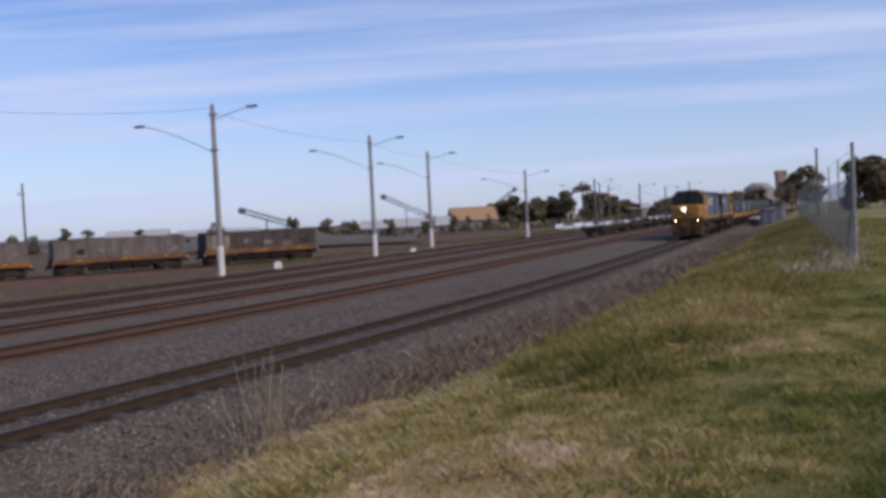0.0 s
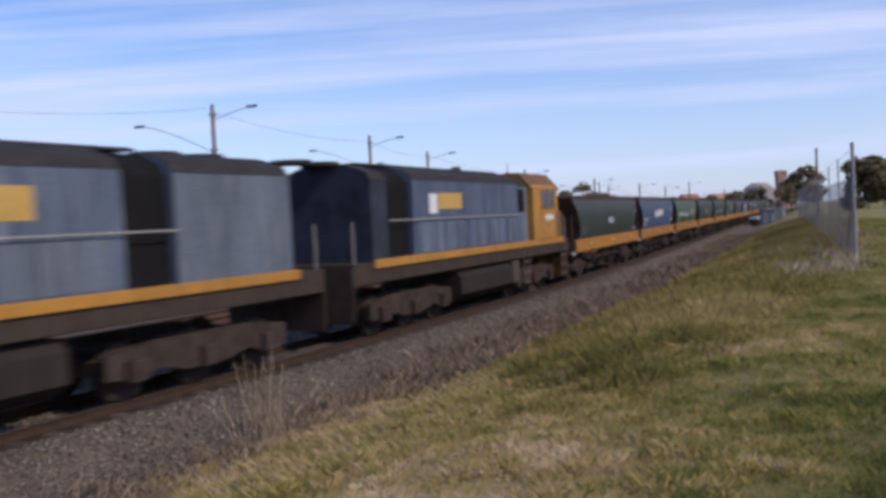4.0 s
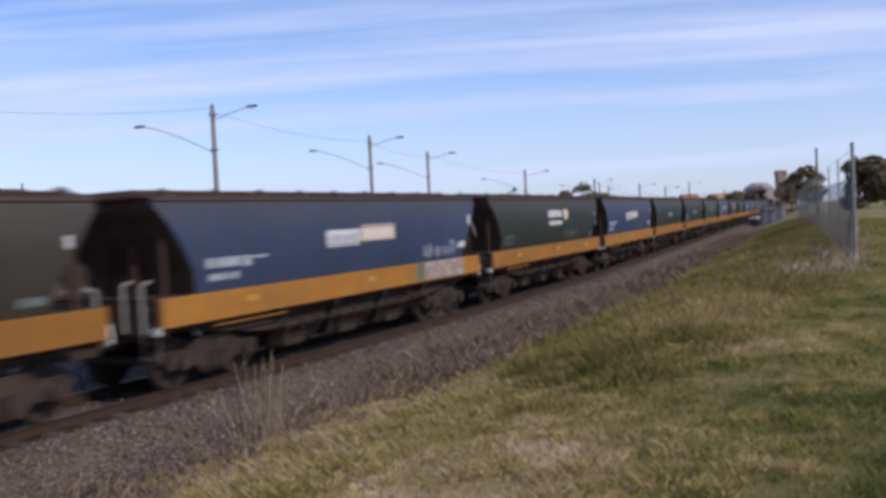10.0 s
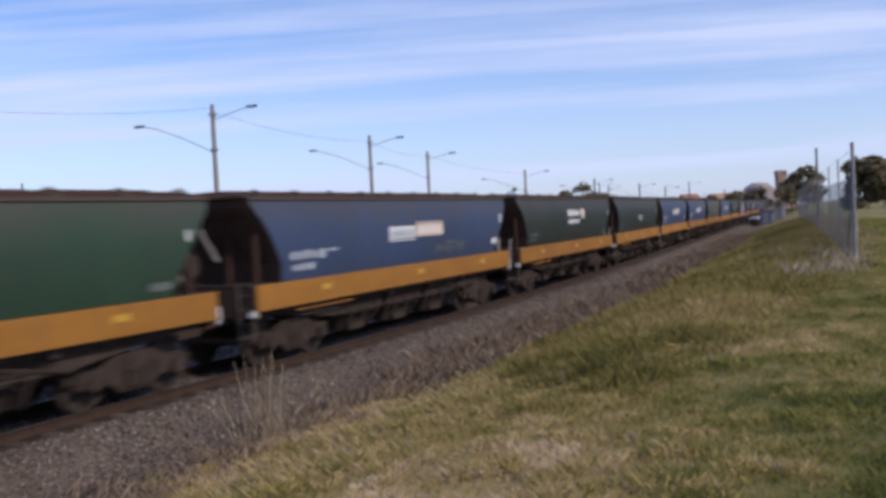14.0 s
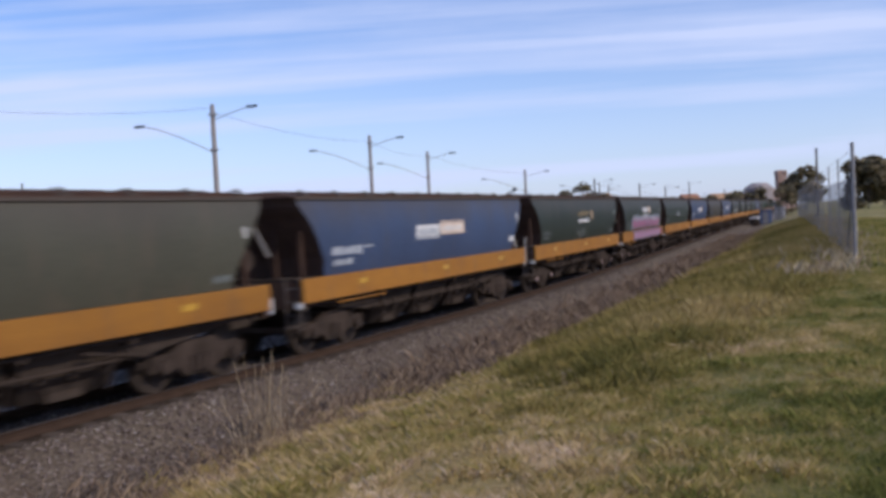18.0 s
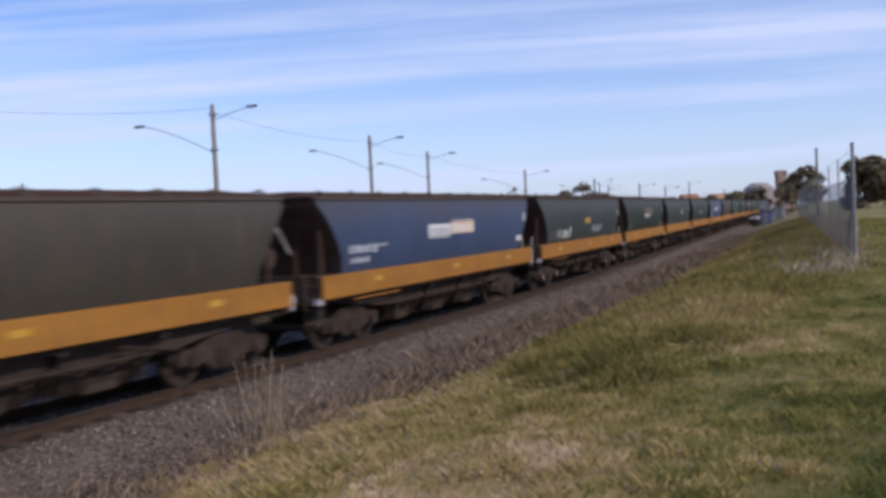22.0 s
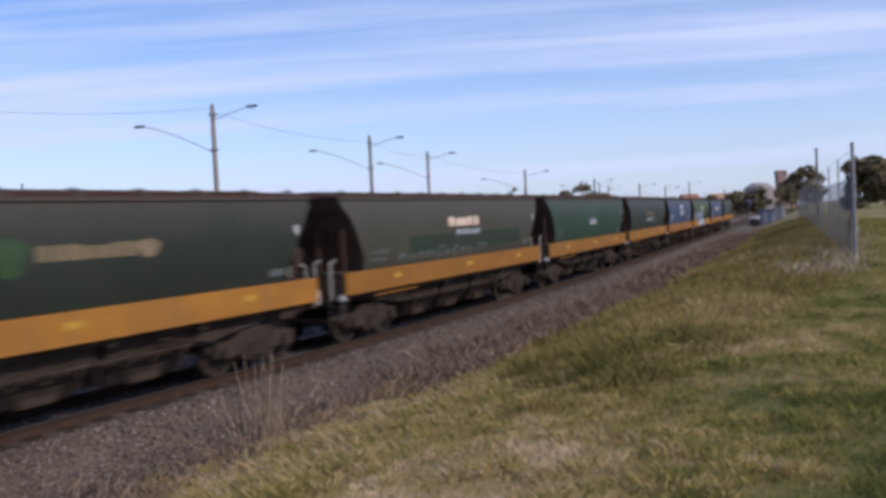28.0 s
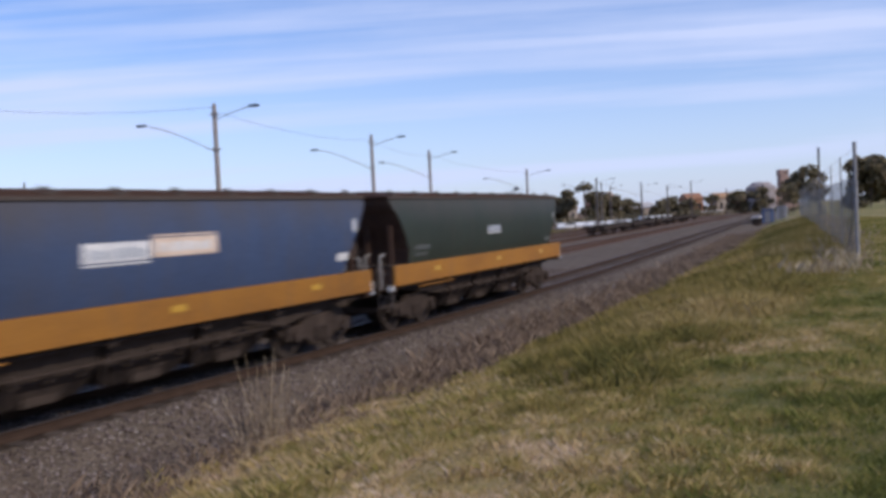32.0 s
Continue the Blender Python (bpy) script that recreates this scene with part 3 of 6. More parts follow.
def hopper_base():
    """The grain hopper with everything but its paint and marks."""
    w = thing("hopper_wagon", "grain hopper wagon", "wagon")
    # walls
    sides = bmesh.new()
    for sg in (-1, 1):
        rows = []
        for z in LEVELS:
            hx = half_x(z)
            rows.append([sides.verts.new((x, sg * side_y(z), z)) for x in (-hx, -hx * 0.5, 0, hx * 0.5, hx)])
        for a, b in zip(rows, rows[1:]):
            for i in range(4):
                sides.faces.new((a[i], a[i + 1], b[i + 1], b[i]) if sg < 0 else (a[i + 1], a[i], b[i], b[i + 1]))
    part("body", sides, PAINT["blue"], w, smooth=True)
    for sg in (-1, 1):
        e = bmesh.new()
        rows = [[e.verts.new((sg * (half_x(z) - 0.004), y * (side_y(z) - 0.003), z)) for y in (-1, 1)] for z in LEVELS]
        for a, b in zip(rows, rows[1:]):
            e.faces.new((a[0], a[1], b[1], b[0]))
        part("end_sheet", e, M_END, w)
        # stiffening posts that stand under the overhang
        post = part("end_post", box(sg * 6.25 - 0.05, sg * 6.25 + 0.05, -0.05, 0.05, 1.70, 2.72), M_ROOFCAP, w)
        post.matrix_basis = pose(0, -1.1, 0)
        for y in (-0.42, 0.42, 1.1):
            again("end_post", post, w, pose(0, y, 0))
    cap = bmesh.new()
    loft([[(sx * 6.72, sy * 1.30, 3.425) for sx, sy in ((-1, -1), (1, -1), (1, 1), (-1, 1))], [(sx * 6.72, sy * 1.27, 3.465) for sx, sy in ((-1, -1), (1, -1), (1, 1), (-1, 1))], [(sx * 6.58, sy * 0.58, 3.585) for sx, sy in ((-1, -1), (1, -1), (1, 1), (-1, 1))]], cap)
    part("roof", cap, M_ROOFCAP, w)
    lid = part("hatch_cover", loft([[(sx * 1.15, sy * 0.42, 3.58) for sx, sy in ((-1, -1), (1, -1), (1, 1), (-1, 1))], [(sx * 1.1, sy * 0.36, 3.625) for sx, sy in ((-1, -1), (1, -1), (1, 1), (-1, 1))]]), M_ROOFCAP, w)
    lid.matrix_basis = pose(-5.0, 0, 0)
    for x in (-2.5, 0.0, 2.5, 5.0):
        again("hatch_cover", lid, w, pose(x, 0, 0))
    lip = part("roof_edge_angle", box(-6.62, 6.62, 1.27, 1.325, 3.385, 3.445), M_RIM, w)
    again("roof_edge_angle", lip, w, pose(0, 0, 0, 0, 0, 180))
    # hatch sides stand along the roof edge, parted by grey brackets with hinge arms
    curb = part("hatch_side", box(-0.61, 0.61, 1.14, 1.20, 3.44, 3.53), M_ROOFCAP, w)
    rib = part("hatch_bracket", box(-0.12, 0.12, 1.10, 1.27, 3.44, 3.515), M_RIM, w)
    arm = part("hinge_arm", join(rod((-0.2, 1.1, 3.52), (0.0, 1.1, 3.60), 0.028, sides=5), rod((0.0, 1.1, 3.60), (0.2, 1.1, 3.52), 0.028, sides=5)), M_RIM, w)
    curb.matrix_basis, rib.matrix_basis, arm.matrix_basis = pose(-5.467, 0, 0), pose(-6.15, 0, 0), pose(-6.15, 0, 0)
    for k in range(1, 9):
        again("hatch_side", curb, w, pose(-5.467 + 1.367 * k, 0, 0))
    for k in range(1, 10):
        again("hatch_bracket", rib, w, pose(-6.15 + 1.367 * k, 0, 0))
        again("hinge_arm", arm, w, pose(-6.15 + 1.367 * k, 0, 0))
    # sills
    sill = part("side_sill", join(box(-HALF_SILL, HALF_SILL, 1.33, 1.42, 1.205, 1.70, bevel=0.012), box(-HALF_SILL, HALF_SILL, 1.24, 1.43, 1.192, 1.215)), M_SILL, w, "orange side sill")
    again("side_sill", sill, w, pose(0, 0, 0, 0, 0, 180), "orange side sill")
    tie = part("headstock", box(-0.06, 0.06, -1.36, 1.36, 1.05, 1.66, bevel=0.01), M_END, w)
    tie.matrix_basis = pose(HALF_SILL - 0.1, 0, 0)
    again("headstock", tie, w, pose(-HALF_SILL + 0.1, 0, 0))
    deck = part("end_platform", box(-0.45, 0.45, -1.3, 1.3, 1.64, 1.70), M_DARK, w)
    deck.matrix_basis = pose(6.15, 0, 0)
    again("end_platform", deck, w, pose(-6.15, 0, 0))
    part("centre_sill", box(-6.9, 6.9, -0.22, 0.22, 0.86, 1.2), M_DARK, w)
    cross = join(*[box(x - 0.06, x + 0.06, -1.3, 1.3, 1.02, 1.2) for x in (-3.2, -1.1, 1.1, 3.2)])
    part("cross_bearer", cross, M_DARK, w)
    chute = part("discharge_chute", loft([[(sx * 1.05, sy * 1.2, 1.2) for sx, sy in ((-1, -1), (1, -1), (1, 1), (-1, 1))], [(sx * 0.34, sy * 0.85, 0.42) for sx, sy in ((-1, -1), (1, -1), (1, 1), (-1, 1))], [(sx * 0.34, sy * 0.85, 0.28) for sx, sy in ((-1, -1), (1, -1), (1, 1), (-1, 1))]]), M_DARK, w)
    chute.matrix_basis = pose(-2.15, 0, 0)
    again("discharge_chute", chute, w, pose(0, 0, 0))
    again("discharge_chute", chute, w, pose(2.15, 0, 0))
    gate = part("gate_gear", join(loft([[(sx * 0.98, sy * 1.12, 1.19) for sx, sy in ((-1, -1), (1, -1), (1, 1), (-1, 1))], [(sx * 0.95, sy * 1.0, 0.66) for sx, sy in ((-1, -1), (1, -1), (1, 1), (-1, 1))], [(sx * 0.78, sy * 0.72, 0.30) for sx, sy in ((-1, -1), (1, -1), (1, 1), (-1, 1))]]), *[box(x - 0.04, x + 0.04, -1.08, 1.08, 0.62, 1.16) for x in (-0.6, 0.0, 0.6)]), M_DARK, w, "black discharge gate gear")
    gate.matrix_basis = pose(-2.15, 0, 0)
    again("gate_gear", gate, w, pose(0, 0, 0), "black discharge gate gear")
    again("gate_gear", gate, w, pose(2.15, 0, 0), "black discharge gate gear")
    slope = part("slope_sheet", prism([(6.4, 1.195), (6.4, 1.12), (3.25, 0.72), (3.1, 0.72), (3.1, 1.195)], -1.12, 1.12), M_DARK, w)
    again("slope_sheet", slope, w, pose(0, 0, 0, 0, 0, 180))
    part("operating_shaft", rod((-3.4, 1.16, 0.78), (3.4, 1.16, 0.78), 0.03, sides=6), M_BOGIE, w)
    for x in (-2.8, -0.9, 1.2, 2.9):
        part("operating_lever", join(rod((x, 1.18, 0.78), (x + 0.12, 1.2, 0.36), 0.022, sides=5), rod((x - 0.06, 1.17, 0.78), (x + 0.06, 1.17, 0.78), 0.07, sides=8)), M_BOGIE, w)
    part("air_pipe", rod((-6.3, 1.28, 1.1), (6.3, 1.28, 1.1), 0.022, sides=6), M_BOGIE, w)
    part("air_reservoir", rod((3.3, 0.95, 0.92), (4.2, 0.95, 0.92), 0.17, sides=12), M_BOGIE, w)
    part("brake_lever", rod((-3.6, 1.2, 0.75), (-2.2, 1.25, 1.0), 0.025), M_BOGIE, w)
    part("step_rail", box(3.1, 5.3, 1.36, 1.39, 1.07, 1.10), M_SILL, w)
    hop = bogie_parts(w, 4.95)
    other = copy_thing(hop, pose(-4.95, 0, 0))
    for sg in (-1, 1):
        part("coupler", join(box(sg * 6.75 - 0.2, sg * 6.75 + 0.2, -0.1, 0.1, 0.78, 0.98), box(sg * 7.02 - 0.16, sg * 7.02 + 0.16, -0.15, 0.15, 0.72, 1.04, bevel=0.03)), M_DARK, w)
        for y in (1.05, 0.62):
            part("handrail", join(rod((sg * 6.72, y, 1.12), (sg * 6.72, y, 1.95), 0.032, sides=6), rod((sg * 6.72, y, 1.95), (sg * 6.5, y, 2.0), 0.024, sides=6)), M_PALE, w, "pale painted handrail")
    # ladder on the front end, sloping brace and brake stand on the rear end
    lad = join(rod((6.6, 1.28, 0.62), (6.6, 1.28, 1.75), 0.02, sides=6), rod((6.6, 0.9, 0.62), (6.6, 0.9, 1.75), 0.02, sides=6), *[rod((6.6, 0.9, z), (6.6, 1.28, z), 0.015, sides=6) for z in (0.66, 0.94, 1.22, 1.5)])
    part("ladder", lad, M_BRACE, w)
    part("end_brace", rod((-6.30, 1.24, 3.02), (-6.92, 1.2, 2.25), 0.036, sides=6), M_PALE, w, "pale sloping brace")
    part("brake_stand", join(rod((-6.35, 1.05, 1.70), (-6.35, 1.05, 2.3), 0.05, sides=6), rod((-6.35, 1.0, 2.2), (-6.35, 1.1, 2.2), 0.22, sides=12)), M_BOGIE, w)
    part("marker_plate", box(HALF_SILL - 0.02, HALF_SILL + 0.06, 1.2, 1.36, 1.08, 1.2), M_WHITE, w)
    part("marker_plate", box(-HALF_SILL - 0.05, -HALF_SILL - 0.004, 1.14, 1.41, 1.10, 1.42), M_WHITE, w)
    return w


# Each wagon: paint, label and marks. x runs to the front of the wagon.
LOGO_SHIFT = {1: 0.1, 7: 0.15, 13: -0.1, 16: -0.25, 17: -0.3, 39: 0.3}  # how far the logo sits ahead of its usual place


def mark_blue(w, rng, h, old=False):
    if not old:
        a = part("logo_panel", skin(1.4 + h, h, 2.33, 2.70), M_WHITE, w, "white logo panel")
        part("lettering", bars(1.27 + h, 0.07 + h, 2.43, 2.61, 9, rng, proud=0.010), M_DATA, a)
        part("underline", skin(1.4 + h, h, 2.365, 2.39, 0.010, 1), PAINT["blue"], a)
        b = part("logo_panel", skin(-0.05 + h, -1.65 + h, 2.41, 2.79), M_PEACH, w, "cream logo panel")
        part("lettering", bars(-0.18 + h, -1.52 + h, 2.49, 2.66, 8, rng, proud=0.010), M_WHITE, b)
        part("topline", skin(-0.05 + h, -1.65 + h, 2.735, 2.76, 0.010, 1), PAINT["blue"], b)
    else:
        a = part("logo_panel", skin(0.3, -1.05, 2.72, 3.02), M_WHITE, w, "white logo panel")
        b = part("logo_panel", skin(0.3, -1.2, 2.28, 2.60), M_WHITE, w, "white logo panel")
        part("lettering", bars(0.2, -1.0, 2.78, 2.96, 7, rng, proud=0.010), M_DATA, a)
        part("lettering", bars(0.2, -1.1, 2.34, 2.54, 7, rng, proud=0.010), M_DATA, b)
    part("data_lettering", bars(5.45, 4.45, 2.14, 2.32, 4, rng, fill=0.93), M_DATA, w)
    part("data_emblem", skin(4.4, 4.15, 2.12, 2.32, steps=1), M_DATA, w)
    part("data_line", skin(4.1, 3.65, 2.26, 2.31, steps=1), M_DATA, w)
    part("data_line", bars(5.35, 4.5, 1.90, 2.04, 5, rng, fill=0.93), M_DATA, w)
    part("end_mark", skin(-5.92, -5.98, 2.62, 2.92, steps=2), M_WHITE, w)
    part("end_mark", skin(-6.02, -6.08, 2.66, 2.92, steps=2), M_WHITE, w)
    part("end_panel", skin(-5.28, -5.74, 1.99, 2.16, steps=1), M_WHITE, w)


def mark_green(w, rng, style):
    if style == "white":
        part("lettering", bars(0.72, -0.95, 2.70, 2.96, 7, rng, fill=0.85), M_WHITE, w, "white painted lettering")
        part("lettering", bars(0.68, -0.98, 2.40, 2.58, 9, rng, fill=0.85), M_WHITE, w, "white painted lettering")
        part("emblem", blob(-1.48, 2.80, 0.33, 0.22), M_PEACH, w, "cream emblem")
    elif style == "tan":
        part("lettering", bars(0.72, -0.95, 2.68, 2.90, 7, rng, fill=0.85), M_TAN, w, "faded tan lettering")
        part("lettering", bars(0.68, -1.0, 2.40, 2.57, 9, rng, fill=0.85), M_WHITE, w, "white painted lettering")
        part("emblem", blob(-1.5, 2.72, 0.32, 0.22), M_BUFF, w, "faded buff emblem")
    elif style == "yellow":
        part("lettering", bars(0.55, -0.65, 2.66, 2.86, 7, rng, fill=0.85), M_AMBER, w, "yellow lettering")
        part("lettering", bars(0.5, -0.6, 2.40, 2.53, 8, rng, fill=0.85), M_WHITE, w, "white painted lettering")
        part("emblem", skin(0.1, -0.3, 2.20, 2.37), M_AMBER, w, "amber emblem")
    elif style == "label":
        part("label", bars(0.45, -0.6, 2.36, 2.54, 6, rng, fill=0.95, slant=0.3), M_DATA, w)
        part("underline", skin(0.5, -0.62, 2.30, 2.34, steps=1), M_WHITE, w)
    elif style == "tanlabel":
        part("label", bars(0.5, -0.45, 2.40, 2.58, 6, rng, fill=0.9), M_TAN, w)
        part("underline", skin(0.5, -0.45, 2.32, 2.36, steps=1), M_DATAPANEL, w)
    part("end_mark", skin(-5.94, -6.02, 2.66, 2.86, steps=2), M_WHITE, w)
    part("end_panel", skin(-5.1, -5.6, 1.84, 1.98, steps=1), M_DATAPANEL, w)
    part("data_lettering", bars(5.4, 4.5, 2.05, 2.17, 5, rng), M_GREYSPRAY, w)
    part("data_line", bars(5.35, 4.6, 1.88, 1.97, 4, rng), M_GREYSPRAY, w)


def tag_scrawl(w, rng, x0, x1, z0, z1, count, material, label):
    """Sprayed lettering that nobody can read: thin leaning strokes of uneven height, joined by slanting ones."""
    pitch = (x1 - x0) / count
    for i in range(count):
        a = x0 + pitch * (i + rng.uniform(0, 0.4))
        lo, hi = z0 + rng.uniform(0, 0.1), z1 - rng.uniform(0, 0.16)
        wid = rng.uniform(0.05, 0.09)
        part("graffiti", skin(a, a - wid, lo, hi, 0.008, 2, rng.uniform(-0.4, 0.4)), material, w, label)
        part("graffiti", skin(a, a - wid, lo, lo + (hi - lo) * rng.uniform(0.5, 0.9), 0.009, 2, pitch / (hi - lo) * rng.uniform(0.5, 1.0)), material, w, label)
        if rng.random() < 0.5:
            part("graffiti", skin(a, a + pitch * 0.8, hi - 0.06, hi, 0.0085, 1), material, w, label)


def on_sill(x0, x1, z0, z1, proud=0.012):
    bm = bmesh.new()
    v = [bm.verts.new(p) for p in ((x0, 1.42 + proud, z0), (x1, 1.42 + proud, z0), (x1, 1.42 + proud, z1), (x0, 1.42 + proud, z1))]
    bm.faces.new(v)
    return bm


CONSIST = [  # paint, marks, extra
    ("dark_green", "label", ""), ("blue", "", ""), ("green", "slogan", ""), ("dark_green", "label", "bluetag"), ("dark_green", "label", "bluepanel"),
    ("dark_green", "tan", "bluepanel"), ("brown", "tanlabel", ""), ("blue", "", "sillspray"), ("dark_green", "white", "greyspray"), ("blue", "", "greyspray"),
    ("dark_green", "label", ""), ("dark_green", "label", "bluepanel"), ("bright_green", "yellow", ""), ("blue", "", "greyspray"), ("dark_green", "white", ""),
    ("dark_green", "label", ""), ("blue", "", ""), ("blue", "", ""), ("olive", "label", ""), ("blue", "", ""),
    ("dark_green", "tan", "lowspray"), ("dark_green", "white", "pink"), ("dark_green", "label", ""), ("blue", "", ""), ("brown", "none", "bluetag"),
    ("blue", "", ""), ("grey_green", "patch", "huge"), ("dark_green", "tan", ""), ("grey_green", "emblem", ""), ("dark_green", "label", "greyspray"),
    ("blue", "", ""), ("brown", "tanlabel", ""), ("bright_green", "none", ""), ("dark_green", "yellowline", ""), ("olive", "tan2", "skyspray"),
    ("bright_green", "label", ""), ("dark_green", "tanlow", "greyspray"), ("blue", "old", ""), ("green", "tan2", "skytag"), ("blue", "", ""), ("dark_green", "label", ""),
]
COLOUR_WORDS = {"blue": "faded blue", "dark_green": "dark green", "green": "mid green", "bright_green": "bright green", "olive": "weathered olive", "brown": "weathered brown", "grey_green": "dull grey-green", "rust_grey": "rusty grey"}


def text_mesh(name, words, size, material, parent, m):
    cu = bpy.data.curves.new(name, "FONT")
    cu.body, cu.size, cu.resolution_u, cu.shear = words, size, 2, 0.25
    tmp = new("tmp_text", cu)
    bpy.context.view_layer.update()
    me = bpy.data.meshes.new_from_object(tmp.evaluated_get(bpy.context.evaluated_depsgraph_get()))
    bpy.data.objects.remove(tmp)
    me.materials.clear()
    me.materials.append(material)
    ob = new(name, me)
    ob.parent, ob.matrix_basis = parent, m
    return ob


RAILED = (0, 3, 4, 6, 9, 10, 13, 14, 16, 17, 19, 21, 23, 25, 26, 27, 30, 31, 33, 34, 39)  # couplings with upright handrails


def dress(w, paint, marks, extra, seed):
    rng = random.Random(seed)
    for o in [c for c in w.children if c.name.split(".")[0] in ("handrail", "end_brace")]:
        front = o.data.vertices[0].co.x > 0
        railed = seed - 100 - (1 if front else 0) in RAILED
        if railed == (o.name.split(".")[0] == "end_brace"):
            bpy.data.objects.remove(o)
    for o in w.children:
        if o.name.split(".")[0] == "body":
            o.data = o.data.copy()
            o.data.materials[0] = PAINT[paint]
    words = [COLOUR_WORDS[paint] + " grain hopper wagon"] if extra in ("huge", "skyspray", "skytag", "sillspray") else [COLOUR_WORDS[paint] + " grain hopper wagon, orange sills"]
    if paint == "blue":
        mark_blue(w, rng, LOGO_SHIFT.get(seed - 100, 0.0), marks == "old")
        words.append("and white logo panels")
    elif marks == "slogan":
        part("repaint_patch", skin(-0.8, -2.65, 1.75, 2.45, 0.005), M_PATCH, w)
        part("repaint_patch", skin(3.0, 1.1, 1.75, 2.15, 0.005), M_PATCH, w)
        text_mesh("slogan", "The Grain Marketer of Choice.", 0.52, M_WHITE, w, pose(5.25, 1.412, 2.18, 90, 0, 180))
        part("emblem", skin(-2.85, -3.1, 2.25, 2.75, slant=-0.3), M_WHITE, w)
        part("emblem", skin(-3.12, -3.36, 2.25, 2.6, slant=-0.3), M_AMBER, w, "amber emblem")
        part("lettering", bars(-3.8, -5.2, 2.30, 2.66, 3, rng), M_TAN, w)
        words.append("and a white painted slogan")
    elif marks in ("white", "tan", "yellow", "label", "tanlabel"):
        mark_green(w, rng, marks)
        if marks != "label":
            words.append("and faded lettering")
    elif marks == "patch":
        part("label", bars(0.38, -0.52, 2.36, 2.60, 4, rng, fill=0.97), M_AMBER, w, "yellow painted patch")
        mark_green(w, rng, "")
    elif marks == "emblem":
        part("lettering", bars(-0.6, -1.5, 2.42, 2.56, 6, rng), M_WHITE, w)
        part("emblem", join(skin(-1.6, -2.05, 2.42, 2.56), skin(-1.7, -1.95, 2.56, 2.78)), M_AMBER, w, "amber emblem")
        mark_green(w, rng, "")
    elif marks == "yellowline":
        part("lettering", bars(0.3, -1.65, 2.48, 2.72, 7, rng, fill=0.85), M_TAN, w, "faded tan lettering")
        part("emblem", blob(-1.88, 2.60, 0.24, 0.16), M_BUFF, w, "faded buff emblem")
        part("repaint_patch", blob(0.75, 2.58, 0.3, 0.3, 0.005), M_FRESH, w, "faded green patch")
        mark_green(w, rng, "")
    elif marks == "tanlow":
        part("lettering", bars(0.84, -1.3, 2.46, 2.70, 8, rng), M_TAN, w)
        part("lettering", bars(0.84, -1.1, 2.16, 2.32, 9, rng), M_DATA, w)
        part("emblem", skin(-1.7, -2.15, 2.22, 2.46), M_TAN, w)
        part("repaint_patch", skin(1.3, -3.8, 2.1, 2.5, 0.004), M_PATCH, w, "dull green repaint")
    elif marks == "tan2":
        part("lettering", bars(1.05, -1.2, 2.62, 2.88, 5, rng, fill=0.92), M_PEACH, w, "cream lettering")
        part("lettering", bars(0.5, -1.2, 2.36, 2.52, 7, rng), M_DATA, w)
        mark_green(w, rng, "")
    if extra == "bluepanel":
        p = part("data_panel", skin(5.2, 4.1, 1.78, 2.36, 0.005), M_BLUEPANEL, w, "blue data panel")
        part("lettering", join(bars(5.1, 4.2, 2.12, 2.26, 5, rng, proud=0.010), bars(5.1, 4.35, 1.86, 1.98, 4, rng, proud=0.010)), M_WHITE, p)
        part("data_panel", skin(-5.1, -5.75, 1.85, 2.1, 0.005), M_BLUEPANEL, w, "blue data panel")
    elif extra == "bluetag":
        part("data_panel", skin(4.6, 4.1, 2.15, 2.3, 0.005), M_BLUEPANEL, w)
        part("data_panel", skin(3.6, 3.2, 2.05, 2.2, 0.005), M_BLUEPANEL, w)
    elif extra == "greyspray":
        tag_scrawl(w, rng, -1.3, -3.3, 1.85, 2.25, 7, M_GREYSPRAY, "grey sprayed scrawl")
    elif extra == "lowspray":
        tag_scrawl(w, rng, 0.85, -0.6, 1.76, 2.2, 6, M_DATAPANEL, "grey sprayed scrawl")
    elif extra == "huge":
        tag_scrawl(w, rng, 4.4, 2.5, 1.78, 2.25, 6, M_WHITE, "pale sprayed scrawl")
        tag_scrawl(w, rng, -0.8, -2.6, 1.9, 2.3, 6, M_DATA, "pale sprayed scrawl")
    elif extra == "sillspray":
        tag_scrawl(w, rng, -3.1, -5.2, 1.75, 2.25, 7, M_DATA, "grey sprayed scrawl")
        for k in range(6):
            a = -3.1 - 0.40 * k
            part("graffiti", on_sill(a, a - 0.09, 1.22, 1.7), M_DATA, w, "grey sprayed scrawl")
            part("graffiti", on_sill(a - 0.22, a - 0.31, 1.22, 1.7), M_DATA, w, "grey sprayed scrawl")
            part("graffiti", on_sill(a - 0.09, a - 0.22, 1.58 - 0.3 * (k % 2), 1.68 - 0.3 * (k % 2)), M_DATA, w, "grey sprayed scrawl")
        part("graffiti", on_sill(-2.6, -2.98, 1.25, 1.68), M_TEAL, w, "dull green sprayed blotch")
    elif extra == "skyspray":
        tag_scrawl(w, rng, 4.1, -1.7, 1.74, 2.12, 14, M_DATAPANEL, "pale blue sprayed scrawl")
        part("repaint_patch", skin(3.4, -4.6, 1.95, 2.42, 0.005), M_PATCH, w)
    elif extra == "skytag":
        part("repaint_patch", skin(2.6, -5.4, 2.42, 2.92, 0.004), M_FRESH, w, "brighter green repaint")
        part("repaint_patch", skin(-2.0, -5.5, 1.75, 2.40, 0.004), M_PATCH, w)
